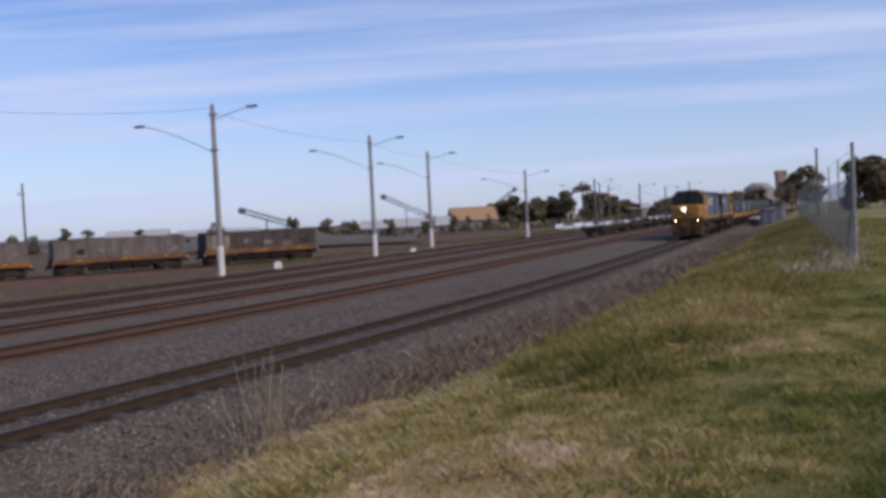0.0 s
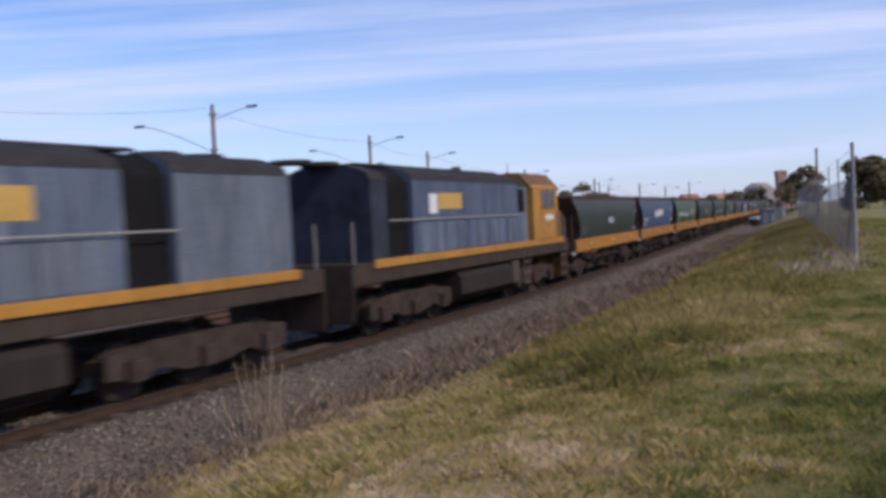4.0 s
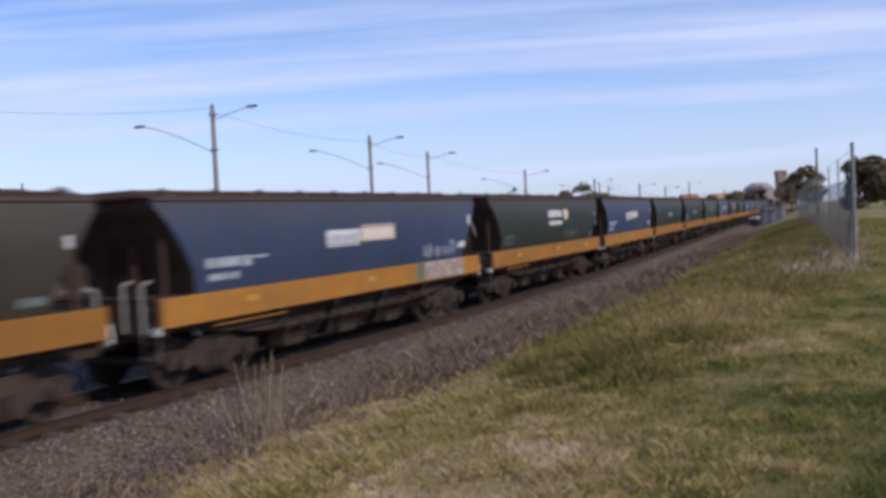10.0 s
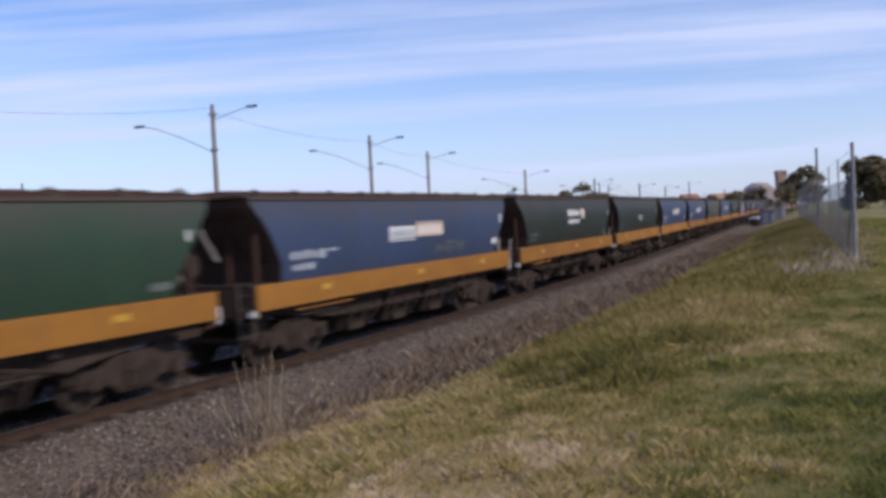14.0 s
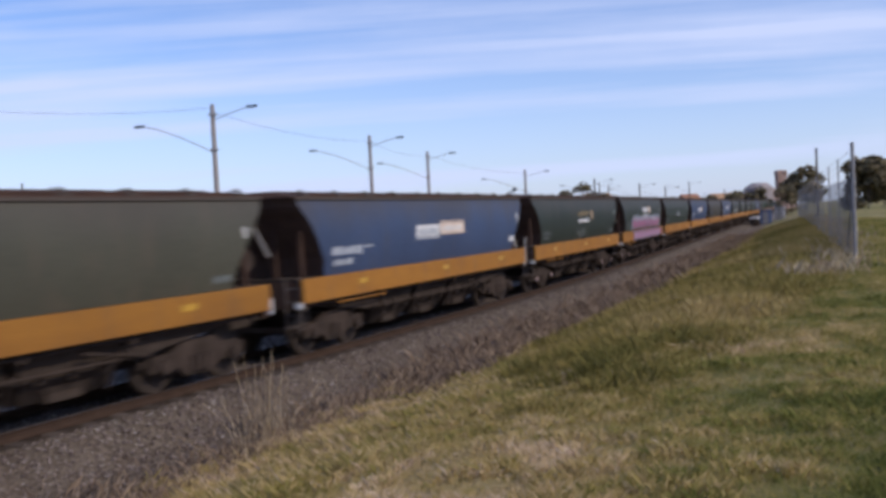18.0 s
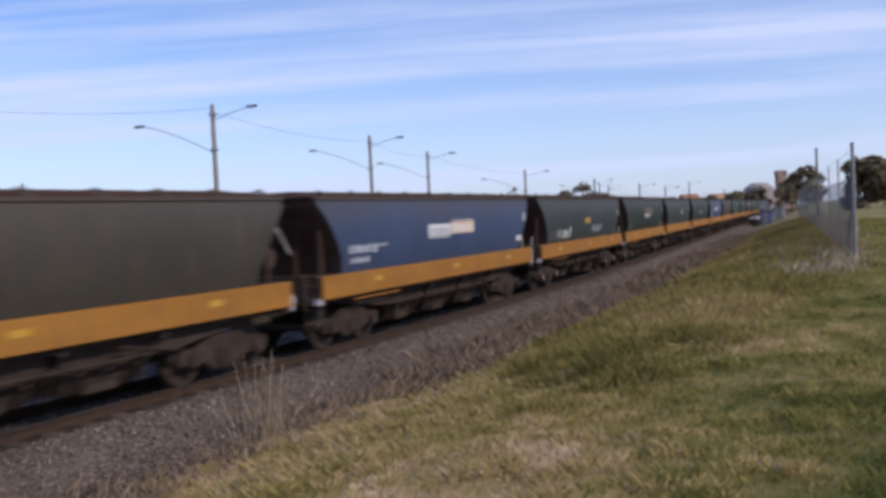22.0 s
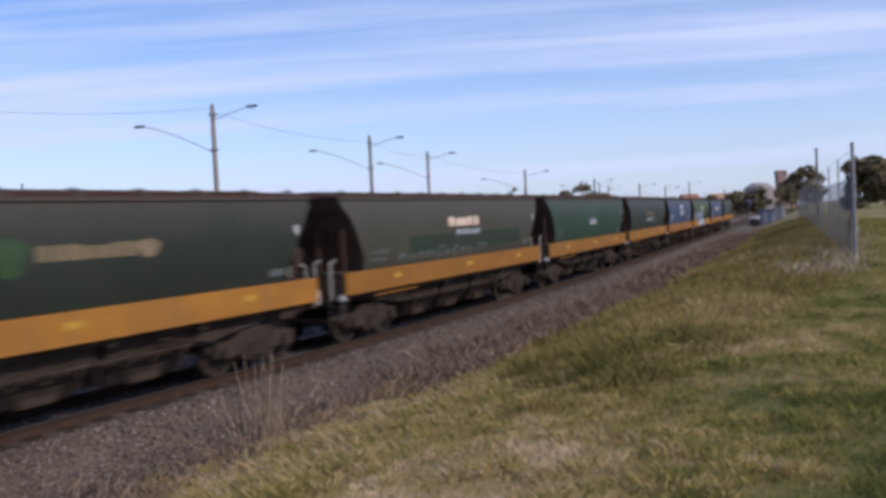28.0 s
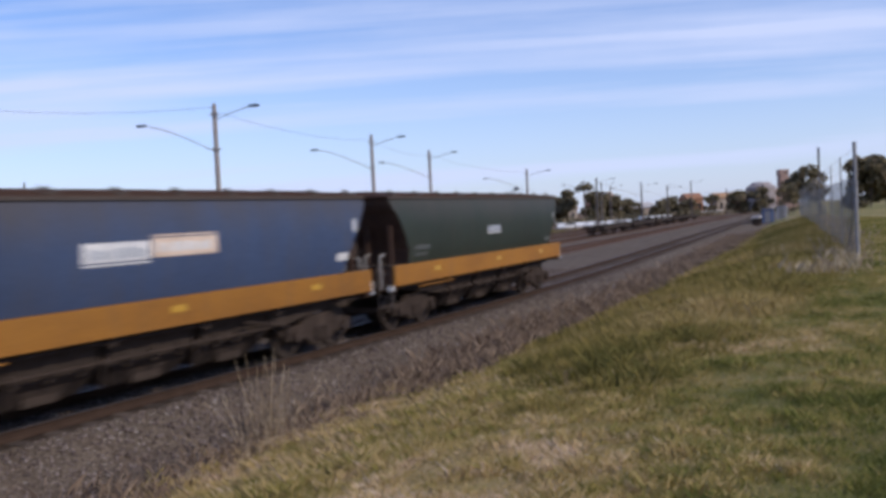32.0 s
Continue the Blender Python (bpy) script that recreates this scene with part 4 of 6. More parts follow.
        for k in range(7):
            x = 2.75 - 0.50 * k
            halo = part("graffiti", blob(x, 2.04, 0.34, 0.42, 0.008 + 0.0004 * (k % 5), 0.15, k * 1.7), M_HALO, w, "grey-blue sprayed letter")
            part("graffiti", blob(x + 0.03, 2.06 + 0.05 * math.sin(k * 2), 0.17, 0.25, 0.0125, 0.4, k), M_SKYBAND, halo, "pale blue sprayed letter")
        part("graffiti", on_sill(3.05, -0.8, 1.22, 1.70), M_SKYBAND, w, "pale blue sprayed band over the sill")
        part("graffiti", on_sill(3.28, 3.05, 1.22, 1.70), M_PINK, w, "pink sprayed edge")
        for k in range(7):
            part("shading", on_sill(2.75 - 0.5 * k, 2.62 - 0.5 * k, 1.26, 1.62 - 0.1 * (k % 3), 0.016), M_HALO, w, "grey-blue sprayed shading")
        p = part("data_panel", skin(5.62, 4.3, 1.75, 2.38, 0.005), M_BLUEPANEL, w, "dull blue data panel")
        part("lettering", bars(5.5, 4.4, 2.16, 2.30, 6, rng, proud=0.010, fill=0.9), M_LILAC, p)
        part("lettering", bars(5.5, 4.6, 1.90, 2.04, 5, rng, proud=0.010, fill=0.9), M_LILAC, p)
    elif extra == "pink":
        part("graffiti_ground", skin(4.1, -5.35, 1.72, 2.06, 0.005), M_TEAL, w)
        part("graffiti", on_sill(3.8, -5.3, 1.205, 1.70), M_OUTLINE, w, "dark sprayed ground over the sill")
        part("graffiti", on_sill(-5.3, -6.2, 1.25, 1.66), M_REDSPRAY, w, "red sprayed end of the lettering")
        for k in range(20):
            x = 3.55 - 0.455 * k
            zz = 2.06 + 0.06 * math.sin(k * 1.9)
            tall = 0.34 + 0.05 * math.sin(k * 2.7)
            halo = part("graffiti", blob(x, zz + 0.02, 0.31, tall + 0.09, 0.008 + 0.0004 * (k % 5), 0.1, k), M_SKYBAND, w, "pale blue sprayed outline")
            part("shading", blob(x, zz, 0.25, tall + 0.02, 0.0115, 0.1, k + 0.2), M_OUTLINE, halo, "dark sprayed outline")
            part("letter", blob(x, zz, 0.19, tall - 0.05, 0.014, 0.1, k + 0.4), M_PINK if k % 3 else M_BAND, halo, "pink sprayed letter")
            part("highlight", blob(x + 0.04, zz + 0.20, 0.10, 0.04, 0.017, 0, k), M_WHITE, halo)
            part("shading", blob(x - 0.05, zz - 0.26, 0.16, 0.07, 0.017, 0, k), M_REDSPRAY, halo)
            foot = part("graffiti", on_sill(x + 0.20, x - 0.19, 1.23 + 0.05 * (k % 2), 1.66, 0.015), M_BAND, w, "pink and lilac sprayed letter foot")
            part("highlight", on_sill(x + 0.14, x + 0.05, 1.32, 1.58 - 0.06 * (k % 3), 0.018), M_PINK, foot)
            part("shading", on_sill(x - 0.02, x - 0.15, 1.56, 1.69, 0.018), M_REDSPRAY, foot)
        words = ["dark green grain hopper wagon covered in pink graffiti"]
    if seed in (116, 120, 121, 126, 127):
        for bx in (4.95, -4.95):
            for dx in (-0.9, 0.9):
                part("axle_cap", rod((bx + dx, 1.15, 0.475), (bx + dx, 1.17, 0.475), 0.09, sides=10), M_AXLECAP, w, "pale pink axle cap")
    if extra in ("huge", "skyspray", "skytag", "sillspray"):
        words.append("and sprayed graffiti")
    if extra != "pink":
        for a in (4.4, -0.1, -4.2):
            part("reflector", on_sill(a, a - 0.36, 1.43, 1.55), M_REFLECT, w)
    tagged(w, " ".join(words), "wagon", "hopper wagons of the train")
    return w


base = hopper_base()
wagons = [base] + [copy_thing(base, pose(0, 0, 0)) for _ in CONSIST[1:]]
parked = [copy_thing(base, pose(0, 0, 0)) for _ in range(4)]
for i, (w, (paint, marks, extra)) in enumerate(zip(wagons, CONSIST)):
    dress(w, paint, marks, extra, 100 + i)

# ---- locomotives ----
M_YELLOW = mat("weathered_yellow_paint", (0.41, 0.195, 0.034), 0.62, spec=0.25, dark=(0.28, 0.125, 0.028), scale=1.2, amount=0.8, fine=18, bump=0.04, dirt=(0.19, 0.10, 0.042))
# darker brown copy of the yellow; on the door recess it paints shade
M_YSHADE = mat("brown_yellow_roof_and_recess_shade", (0.17, 0.092, 0.048), 0.85, spec=0.15, dark=(0.10, 0.060, 0.038), scale=1.5, fine=18)
M_LBLUE = mat("chalky_blue_hood_paint", (0.115, 0.138, 0.190), 0.65, spec=0.2, dark=(0.045, 0.056, 0.080), scale=1.4, amount=0.9, streak=(2.2, 1, 0.25), fine=14, bump=0.05, dirt=(0.24, 0.25, 0.275))
M_LGREY = mat("weathered_blue_grey_paint", (0.125, 0.14, 0.175), 0.7, spec=0.2, dark=(0.075, 0.086, 0.11), scale=1.2, amount=0.9, dirt=(0.20, 0.205, 0.225), streak=(1.2, 1, 0.3), fine=14, bump=0.05)
M_DBLUE = mat("deep_blue_hood_paint", (0.085, 0.102, 0.150), 0.65, spec=0.2, dark=(0.045, 0.055, 0.090), scale=1.2, amount=0.9, dirt=(0.13, 0.14, 0.165), streak=(1.2, 1, 0.3), fine=14, bump=0.05)
M_NAVY = mat("sooty_navy_paint", (0.040, 0.046, 0.066), 0.8, dark=(0.020, 0.020, 0.024), scale=1.2, amount=0.9, spec=0.15)
M_LROOF = mat("sooty_roof", (0.028, 0.026, 0.027), 0.9, fine=14, dark=(0.055, 0.048, 0.045), spec=0.15)
M_GRILLE = mat("black_grille", (0.012, 0.011, 0.011), 0.85, fine=60, spec=0.1)
M_TANK = mat("grimy_fuel_tank", (0.034, 0.027, 0.024), 0.9, fine=20, dirt=(0.055, 0.043, 0.036), spec=0.1)
M_GLASS = mat("dark_cab_glass", (0.012, 0.013, 0.016), 0.12, spec=0.35, amount=0.0, bump=0.0)
M_BATTERY = mat("dusty_battery_box", (0.085, 0.068, 0.058), 0.85, spec=0.1)
M_PILOT = mat("grimy_pilot_paint", (0.15, 0.080, 0.030), 0.9, dark=(0.032, 0.020, 0.014), scale=1.6, amount=1.0, fine=14, dirt=(0.25, 0.13, 0.042), spec=0.1)
M_LAMP = glow("headlight", (1.0, 0.90, 0.72), 9.0)
M_LAMPDIM = glow("ditch_light", (1.0, 0.80, 0.55), 18.0)


def tube(a, b, r, inner):
    """A short open hood round a lamp, from a to b along x."""
    rings = []
    for x, rad in ((a[0], r), (b[0], r), (b[0], inner), (a[0], inner)):
        rings.append([(x, a[1] + rad * math.cos(k * math.tau / 14), a[2] + rad * math.sin(k * math.tau / 14)) for k in range(14)])
    return loft(rings + [rings[0]], caps=False)


def ribs(x0, x1, y, z0, z1, count, r=0.012):
    return join(*[box(x0 + (x1 - x0) * (i + 0.5) / count - 0.03, x0 + (x1 - x0) * (i + 0.5) / count + 0.03, y, y + r, z0, z1) for i in range(count)])


def loco(label, hood, length, rear_grey):
    """Hood unit: cab at +x end. length is over the couplers."""
    t = thing("locomotive", label, "locomotive", group="pair of locomotives")
    f = length / 2 - 0.6          # front headstock
    r = -length / 2 + 0.6         # rear headstock
    part("underframe", box(r, f, -1.38, 1.38, 1.36, 1.80, bevel=0.02), M_DARK, t)
    edge = part("running_board_edge", box(r + 0.9, f - 0.75, 1.385, 1.45, 1.72, 1.93, bevel=0.01), M_YELLOW, t, "yellow running board edge")
    again("running_board_edge", edge, t, pose(0, -2.835, 0))
    part("deck", box(r, f, -1.382, 1.382, 1.80, 1.87), M_DARK, t)
    c0 = f - 0.55                 # nose face
    c1 = c0 - 0.75                # windscreen
    c2 = c1 - 2.85                # cab back
    # nose: full width, tapered a little in plan
    nose = loft([[(c1 + 0.02, sy * w, z) for sy, w, z in ((-1, 1.44, 1.87), (1, 1.44, 1.87), (1, 1.44, 2.95), (1, 1.25, 3.06), (-1, 1.25, 3.06), (-1, 1.44, 2.95))],
                 [(c0 - 0.34, sy * w, z) for sy, w, z in ((-1, 1.44, 1.87), (1, 1.44, 1.87), (1, 1.42, 2.90), (1, 1.22, 3.0), (-1, 1.22, 3.0), (-1, 1.42, 2.90))],
                 [(c0, sy * w, z) for sy, w, z in ((-1, 1.02, 1.87), (1, 1.02, 1.87), (1, 1.0, 2.80), (1, 0.85, 2.92), (-1, 0.85, 2.92), (-1, 1.0, 2.80))]])
    part("nose", nose, M_YELLOW, t, "weathered yellow nose")
    cab_ring = [(-1, 1.45, 1.87), (1, 1.45, 1.87), (1, 1.45, 3.78), (1, 0.92, 4.34), (-1, 0.92, 4.34), (-1, 1.45, 3.78)]
    cab_front = [(-1, 1.45, 1.87), (1, 1.45, 1.87), (1, 1.42, 3.74), (1, 0.90, 4.22), (-1, 0.90, 4.22), (-1, 1.42, 3.74)]
    cab = loft([[(c2, sy * w, z) for sy, w, z in cab_ring], [(c1 - 0.05, sy * w, z) for sy, w, z in cab_ring], [(c1, sy * w, z) for sy, w, z in cab_front]])
    cabo = part("cab", cab, M_YELLOW, t, "yellow cab with dark windows")
    # brown cant panels and visor above the windscreen
    cant = bmesh.new()
    for sg in (-1, 1):
        loft([[(c2 - 0.02, sg * 1.462, 3.76), (c2 - 0.02, sg * 0.93, 4.352), (c2 - 0.02, sg * 0.90, 4.335), (c2 - 0.02, sg * 1.44, 3.74)],
              [(c1 + 0.28, sg * 1.462, 3.76), (c1 + 0.28, sg * 0.93, 4.352), (c1 + 0.28, sg * 0.90, 4.335), (c1 + 0.28, sg * 1.44, 3.74)]], cant)
    part("roof_cant", cant, M_YSHADE, cabo, "brown-yellow roof side")
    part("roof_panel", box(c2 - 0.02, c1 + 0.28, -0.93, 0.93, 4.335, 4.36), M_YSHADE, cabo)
    part("windscreen_surround", loft([[(c1 + dx, sy * w, z) for sy, w, z in ((-1, 1.41, 3.04), (1, 1.41, 3.04), (1, 1.41, 3.75), (1, 0.89, 4.21), (-1, 0.89, 4.21), (-1, 1.41, 3.75))] for dx in (-0.01, 0.004)]), M_GRILLE, cabo, "black windscreen surround")
    for sg in (-1, 1):
        part("windscreen", loft([[(c1 + 0.006, sg * 0.09, 3.12), (c1 + 0.006, sg * 1.36, 3.12), (c1 + 0.006, sg * 1.36, 3.74), (c1 + 0.006, sg * 0.86, 4.16), (c1 + 0.006, sg * 0.09, 4.16)],
                                 [(c1 + 0.02, sg * 0.09, 3.12), (c1 + 0.02, sg * 1.36, 3.12), (c1 + 0.02, sg * 1.36, 3.74), (c1 + 0.02, sg * 0.86, 4.16), (c1 + 0.02, sg * 0.09, 4.16)]]), M_GLASS, cabo)
        side = 1.452 * sg
        win = part("cab_window", box(c1 - 1.95, c1 - 0.55, min(side, side + 0.012 * sg), max(side, side + 0.012 * sg), 3.06, 3.72), M_GLASS, cabo)
        part("window_frame", join(*[box(x - 0.03, x + 0.03, min(side, side + 0.03 * sg), max(side, side + 0.03 * sg), 3.02, 3.76) for x in (c1 - 2.0, c1 - 1.25, c1 - 0.5)], box(c1 - 2.0, c1 - 0.5, min(side, side + 0.03 * sg), max(side, side + 0.03 * sg), 3.0, 3.06)), M_YELLOW, win)
        # flat brown panel: the recess's shade is put into its colour
        part("door_recess", box(c1 - 0.28, c1 + 0.30, min(side, side + 0.008 * sg), max(side, side + 0.008 * sg), 1.95, 2.92), M_YSHADE, cabo, "door recess with its shade painted brown")
        part("number_plate", join(*[box(c1 - 0.75 - i * 0.2, c1 - 0.62 - i * 0.2, min(side, side + 0.01 * sg), max(side, side + 0.01 * sg), 2.62, 2.82) for i in range(5)]), M_WHITE, cabo)
        part("badge", box(c1 - 1.25, c1 - 1.05, min(side, side + 0.01 * sg), max(side, side + 0.01 * sg), 2.36, 2.52), M_LBLUE, cabo)
    # headlights in the nose, ditch lights on the pilot
    part("headlight_frame", box(c0 - 0.01, c0 + 0.012, -0.56, -0.06, 2.46, 2.86), M_GRILLE, t)
    for y, z in ((0.16, 2.52), (0.36, 2.74)):
        part("marker_light", rod((c0 - 0.01, y, z), (c0 + 0.03, y, z), 0.06, sides=12), M_AMBER, t, "amber marker light")
    for y in (-0.42, -0.20):
        for z in (2.54, 2.78):
            hood_tube = part("headlight", tube((c0 + 0.013, y, z), (c0 + 0.16, y, z), 0.092, 0.08), M_GRILLE, t)
            part("lens", rod((c0 + 0.013, y, z), (c0 + 0.022, y, z), 0.058, sides=14), M_LAMP if rear_grey else M_GLASS, hood_tube, "lit headlight lens" if rear_grey else "dark headlight lens")
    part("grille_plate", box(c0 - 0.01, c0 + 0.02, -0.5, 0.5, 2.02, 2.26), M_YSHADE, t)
    for y in (-1.0, 1.0):
        hood_tube = part("ditch_light", tube((f + 0.032, y, 1.60), (f + 0.19, y, 1.60), 0.10, 0.088), M_GRILLE, t)
        part("lens", rod((f + 0.032, y, 1.60), (f + 0.042, y, 1.60), 0.058, sides=12), M_LAMPDIM if rear_grey else M_GLASS, hood_tube, "lit ditch light lens" if rear_grey else "dark ditch light lens")
    part("pilot", loft([[(f - 0.02, sy * 1.36, z) for sy, z in ((-1, 0.30), (1, 0.30), (1, 1.36), (-1, 1.36))], [(f + 0.16, sy * 1.30, z) for sy, z in ((-1, 0.34), (1, 0.34), (1, 1.30), (-1, 1.30))]]), M_PILOT, t, "grimy brown-yellow pilot")
    part("buffer_beam", box(f, f + 0.03, -1.38, 1.38, 1.31, 1.80), M_PILOT, t, "grimy brown-yellow buffer beam")
    part("end_sheet", box(r - 0.05, r, -1.36, 1.36, 0.5, 1.8), M_DARK, t)
    # hoods: narrow section with opening behind the cab, main hood, grille, radiator section
    span = c2 - (r + 1.0)
    a1 = c2 - 0.10 * span
    a2 = a1 - (0.55 if rear_grey else 0.70) * span
    a3 = a2 - (0.09 if rear_grey else 0.13) * span
    ring = lambda w, top: [(-1, w, 1.87), (1, w, 1.87), (1, w, top - 0.42), (1, w - 0.12, top - 0.22), (1, 0.62, top), (-1, 0.62, top), (-1, w - 0.12, top - 0.22), (-1, w, top - 0.42)]
    hood_bm = lambda x0, x1, w, top: loft([[(x, sy * ww, z) for sy, ww, z in ring(w, top)] for x in (x0, x1)])
    part("equipment_bay", hood_bm(a1 + 0.005, c2 - 0.005, 1.22, 4.22), M_LGREY, t)
    for sg in (-1, 1):
        part("bay_opening", box(a1 + 0.2, c2 - 0.35, min(sg * 1.222, sg * 1.24), max(sg * 1.222, sg * 1.24), 2.95, 3.75), M_GRILLE, t)
    h = part("engine_hood", hood_bm(a2, a1, 1.30, 4.30), hood, t, "chalky blue engine hood")
    part("intake_grille", hood_bm(a3, a2 - 0.005, 1.14, 4.24), M_GRILLE, t)
    rad = part("radiator_section", hood_bm(r + 1.0, a3 - 0.005, 1.34, 4.27), M_LGREY if rear_grey else M_NAVY, t)
    part("roof_walk", loft([[(x, sy * w, z) for sy, w, z in ((-1, 0.60, 4.305), (1, 0.60, 4.305), (1, 0.5, 4.37), (-1, 0.5, 4.37))] for x in (a3 + 0.1, a1 - 0.1)]), M_LROOF, t)
    part("exhaust_stack", rod((a1 - 2.2, 0, 4.3), (a1 - 2.2, 0, 4.52), 0.16, sides=12), M_LROOF, t)
    part("horn", rod((c2 + 1.4, 0.2, 4.36), (c2 + 1.9, 0.2, 4.46), 0.05, sides=8), M_LROOF, t)
    part("aerial", rod((c2 + 0.6, -0.3, 4.36), (c2 + 0.6, -0.3, 4.75), 0.015, sides=6), M_LROOF, t)
    part("roof_fan", join(rod((a3 - 0.9, 0, 4.27), (a3 - 0.9, 0, 4.36), 0.5, sides=18), rod((a3 - 2.1, 0, 4.27), (a3 - 2.1, 0, 4.36), 0.5, sides=18)), M_LROOF, t)
    for sg in (-1, 1):
        y = 1.302 if sg > 0 else -1.314
        for i in range(9):
            dx = a2 + 0.3 + (a1 - a2 - 0.6) * i / 9
            part("engine_door", box(dx, dx + (a1 - a2 - 0.6) / 9 - 0.07, min(y, y + 0.012 * sg), max(y, y + 0.012 * sg), 1.95, 2.78, bevel=0.004), M_LGREY if rear_grey else M_LBLUE, h)
        part("hand_rail", rod((a3, sg * 1.40, 2.86), (a1 - 0.1, sg * 1.40, 2.86), 0.018, sides=6), M_PALE, t)
        lo, hi = (y, y + 0.008) if sg > 0 else (y + 0.004, y + 0.012)
        if rear_grey:
            p = part("logo_panel", box(a1 - 3.15, a1 - 1.05, lo, hi, 2.95, 3.55), M_WHITE, h, "white logo panel")
            part("lettering", join(*[box(a1 - 3.0 + i * 0.28, a1 - 2.86 + i * 0.28, lo - 0.004, hi + 0.004, 3.12, 3.44) for i in range(7)]), M_LGREY, p)
            part("underline", box(a1 - 3.15, a1 - 1.3, lo - 0.004, hi + 0.004, 3.02, 3.07), M_LBLUE, p)
            part("logo_panel", box(a1 - 5.25, a1 - 3.2, lo, hi, 3.1, 3.62), M_AMBER, h, "amber logo panel")
        else:
            # this engine runs backwards: the white piece leads
            part("logo_panel", box(a2 + 1.0, a2 + 1.5, lo, hi, 3.0, 3.55), M_WHITE, h, "white logo panel")
            part("logo_panel", box(a2 + 1.55, a2 + 3.2, lo, hi, 3.12, 3.58), M_AMBER, h, "amber logo panel")
            part("panel", box(a2 + 0.9, a2 + 3.4, lo, hi - 0.004, 1.95, 2.95), M_DBLUE, h)
    # fuel tank, trucks
    part("fuel_tank", loft([[(x, y, z) for y, z in ((-1.15, 1.3), (-1.35, 1.1), (-1.35, 0.6), (-1.0, 0.36), (1.0, 0.36), (1.35, 0.6), (1.35, 1.1), (1.15, 1.3))] for x in (-2.2, 2.0)]), M_TANK, t, "grimy fuel tank")
    part("battery_box", box(2.15, 2.75, 0.9, 1.34, 0.55, 1.3, bevel=0.03), M_BATTERY, t)
    part("battery_box", box(2.15, 2.75, -1.34, -0.9, 0.55, 1.3, bevel=0.03), M_BATTERY, t)
    for x in (f - 3.55, r + 3.45):
        b = part("bogie", join(box(-1.9, 1.9, -0.45, 0.45, 0.5, 0.85), box(-2.3, -2.1, -0.95, 0.95, 0.5, 0.75), box(2.1, 2.3, -0.95, 0.95, 0.5, 0.75)), M_DARK, t)
        b.matrix_basis = pose(x, 0, 0)
        outline = [(-2.35, 0.45), (-2.35, 0.85), (-1.2, 0.98), (1.2, 0.98), (2.35, 0.85), (2.35, 0.45), (1.6, 0.36), (1.2, 0.5), (0.5, 0.36), (-0.5, 0.36), (-1.2, 0.5), (-1.6, 0.36)]
        fr = part("side_frame", prism(outline, 0.98, 1.12), M_BOGIE, b)
        again("side_frame", fr, b, pose(0, 0, 0, 0, 0, 180))
        ab = part("axle_box", box(-0.2, 0.2, 1.1, 1.26, 0.34, 0.74, bevel=0.03), M_BOGIE, b)
        for dx in (-1.75, 1.75):
            again("axle_box", ab, b, pose(dx, 0, 0))
        for dx in (-1.75, 0, 1.75):
            again("axle_box", ab, b, pose(dx, 0, 0, 0, 0, 180))
        wh = bmesh.new()
        for sg in (-1, 1):
            rod((0, sg * 0.69, 0), (0, sg * 0.81, 0), 0.50, wh, 22)
            rod((0, sg * 0.68, 0), (0, sg * 0.715, 0), 0.525, wh, 22)
        rod((0, -0.98, 0), (0, 0.98, 0), 0.09, wh, 8)
        w = part("wheelset", wh, M_WHEEL, b)
        w.matrix_parent_inverse = pose(-1.75, 0, 0.5)
        for dx in (0, 1.75):
            again("wheelset", w, b, pose(0, 0, 0)).matrix_parent_inverse = pose(dx, 0, 0.5)
    # steps and grab rails by the cab
    for sg in (-1, 1):
        for x in (c2 - 0.55, f - 0.5):
            part("step_ladder", join(rod((x, sg * 1.42, 0.45), (x, sg * 1.42, 1.75), 0.02, sides=6), rod((x - 0.5, sg * 1.42, 0.45), (x - 0.5, sg * 1.42, 1.75), 0.02, sides=6), *[box(x - 0.5, x, sg * 1.38 - 0.06, sg * 1.38 + 0.06, z, z + 0.03) for z in (0.5, 0.85, 1.2)]), M_BRACE, t)
        part("grab_rail", rod((f - 0.15, sg * 1.3, 1.8), (f - 0.15, sg * 1.3, 2.75), 0.02, sides=6), M_PALE, t)
        part("grab_rail", rod((r + 0.15, sg * 1.3, 1.8), (r + 0.15, sg * 1.3, 2.85), 0.02, sides=6), M_PALE, t)
    for sg, e in ((1, f), (-1, r)):
        part("coupler", join(box(e + sg * 0.2 - 0.22, e + sg * 0.2 + 0.22, -0.1, 0.1, 0.78, 0.98), box(e + sg * 0.45 - 0.16, e + sg * 0.45 + 0.16, -0.15, 0.15, 0.72, 1.04, bevel=0.03)), M_DARK, t)
    for y in (-0.6, -0.45, 0.45, 0.6):
        part("brake_hose", rod((f + 0.17, y, 1.0), (f + 0.24, y, 0.55), 0.03, sides=6), M_GRILLE, t)
    # sooty roof sheets over the hoods, each a little proud
    for x0, x1, w, top in ((a1 + 0.01, c2 - 0.01, 1.225, 4.226), (a2 + 0.01, a1 - 0.01, 1.305, 4.306), (r + 1.01, a3 - 0.01, 1.345, 4.276)):
        part("hood_roof", loft([[(x, sy * ww, z) for sy, ww, z in ((1, w, top - 0.40), (1, w - 0.115, top - 0.21), (1, 0.62, top), (-1, 0.62, top), (-1, w - 0.115, top - 0.21), (-1, w, top - 0.40), (-1, w - 0.05, top - 0.40), (-1, 0.6, top - 0.05), (1, 0.6, top - 0.05), (1, w - 0.05, top - 0.40))] for x in (x0, x1)]), M_LROOF, t, "sooty hood roof")
    return t


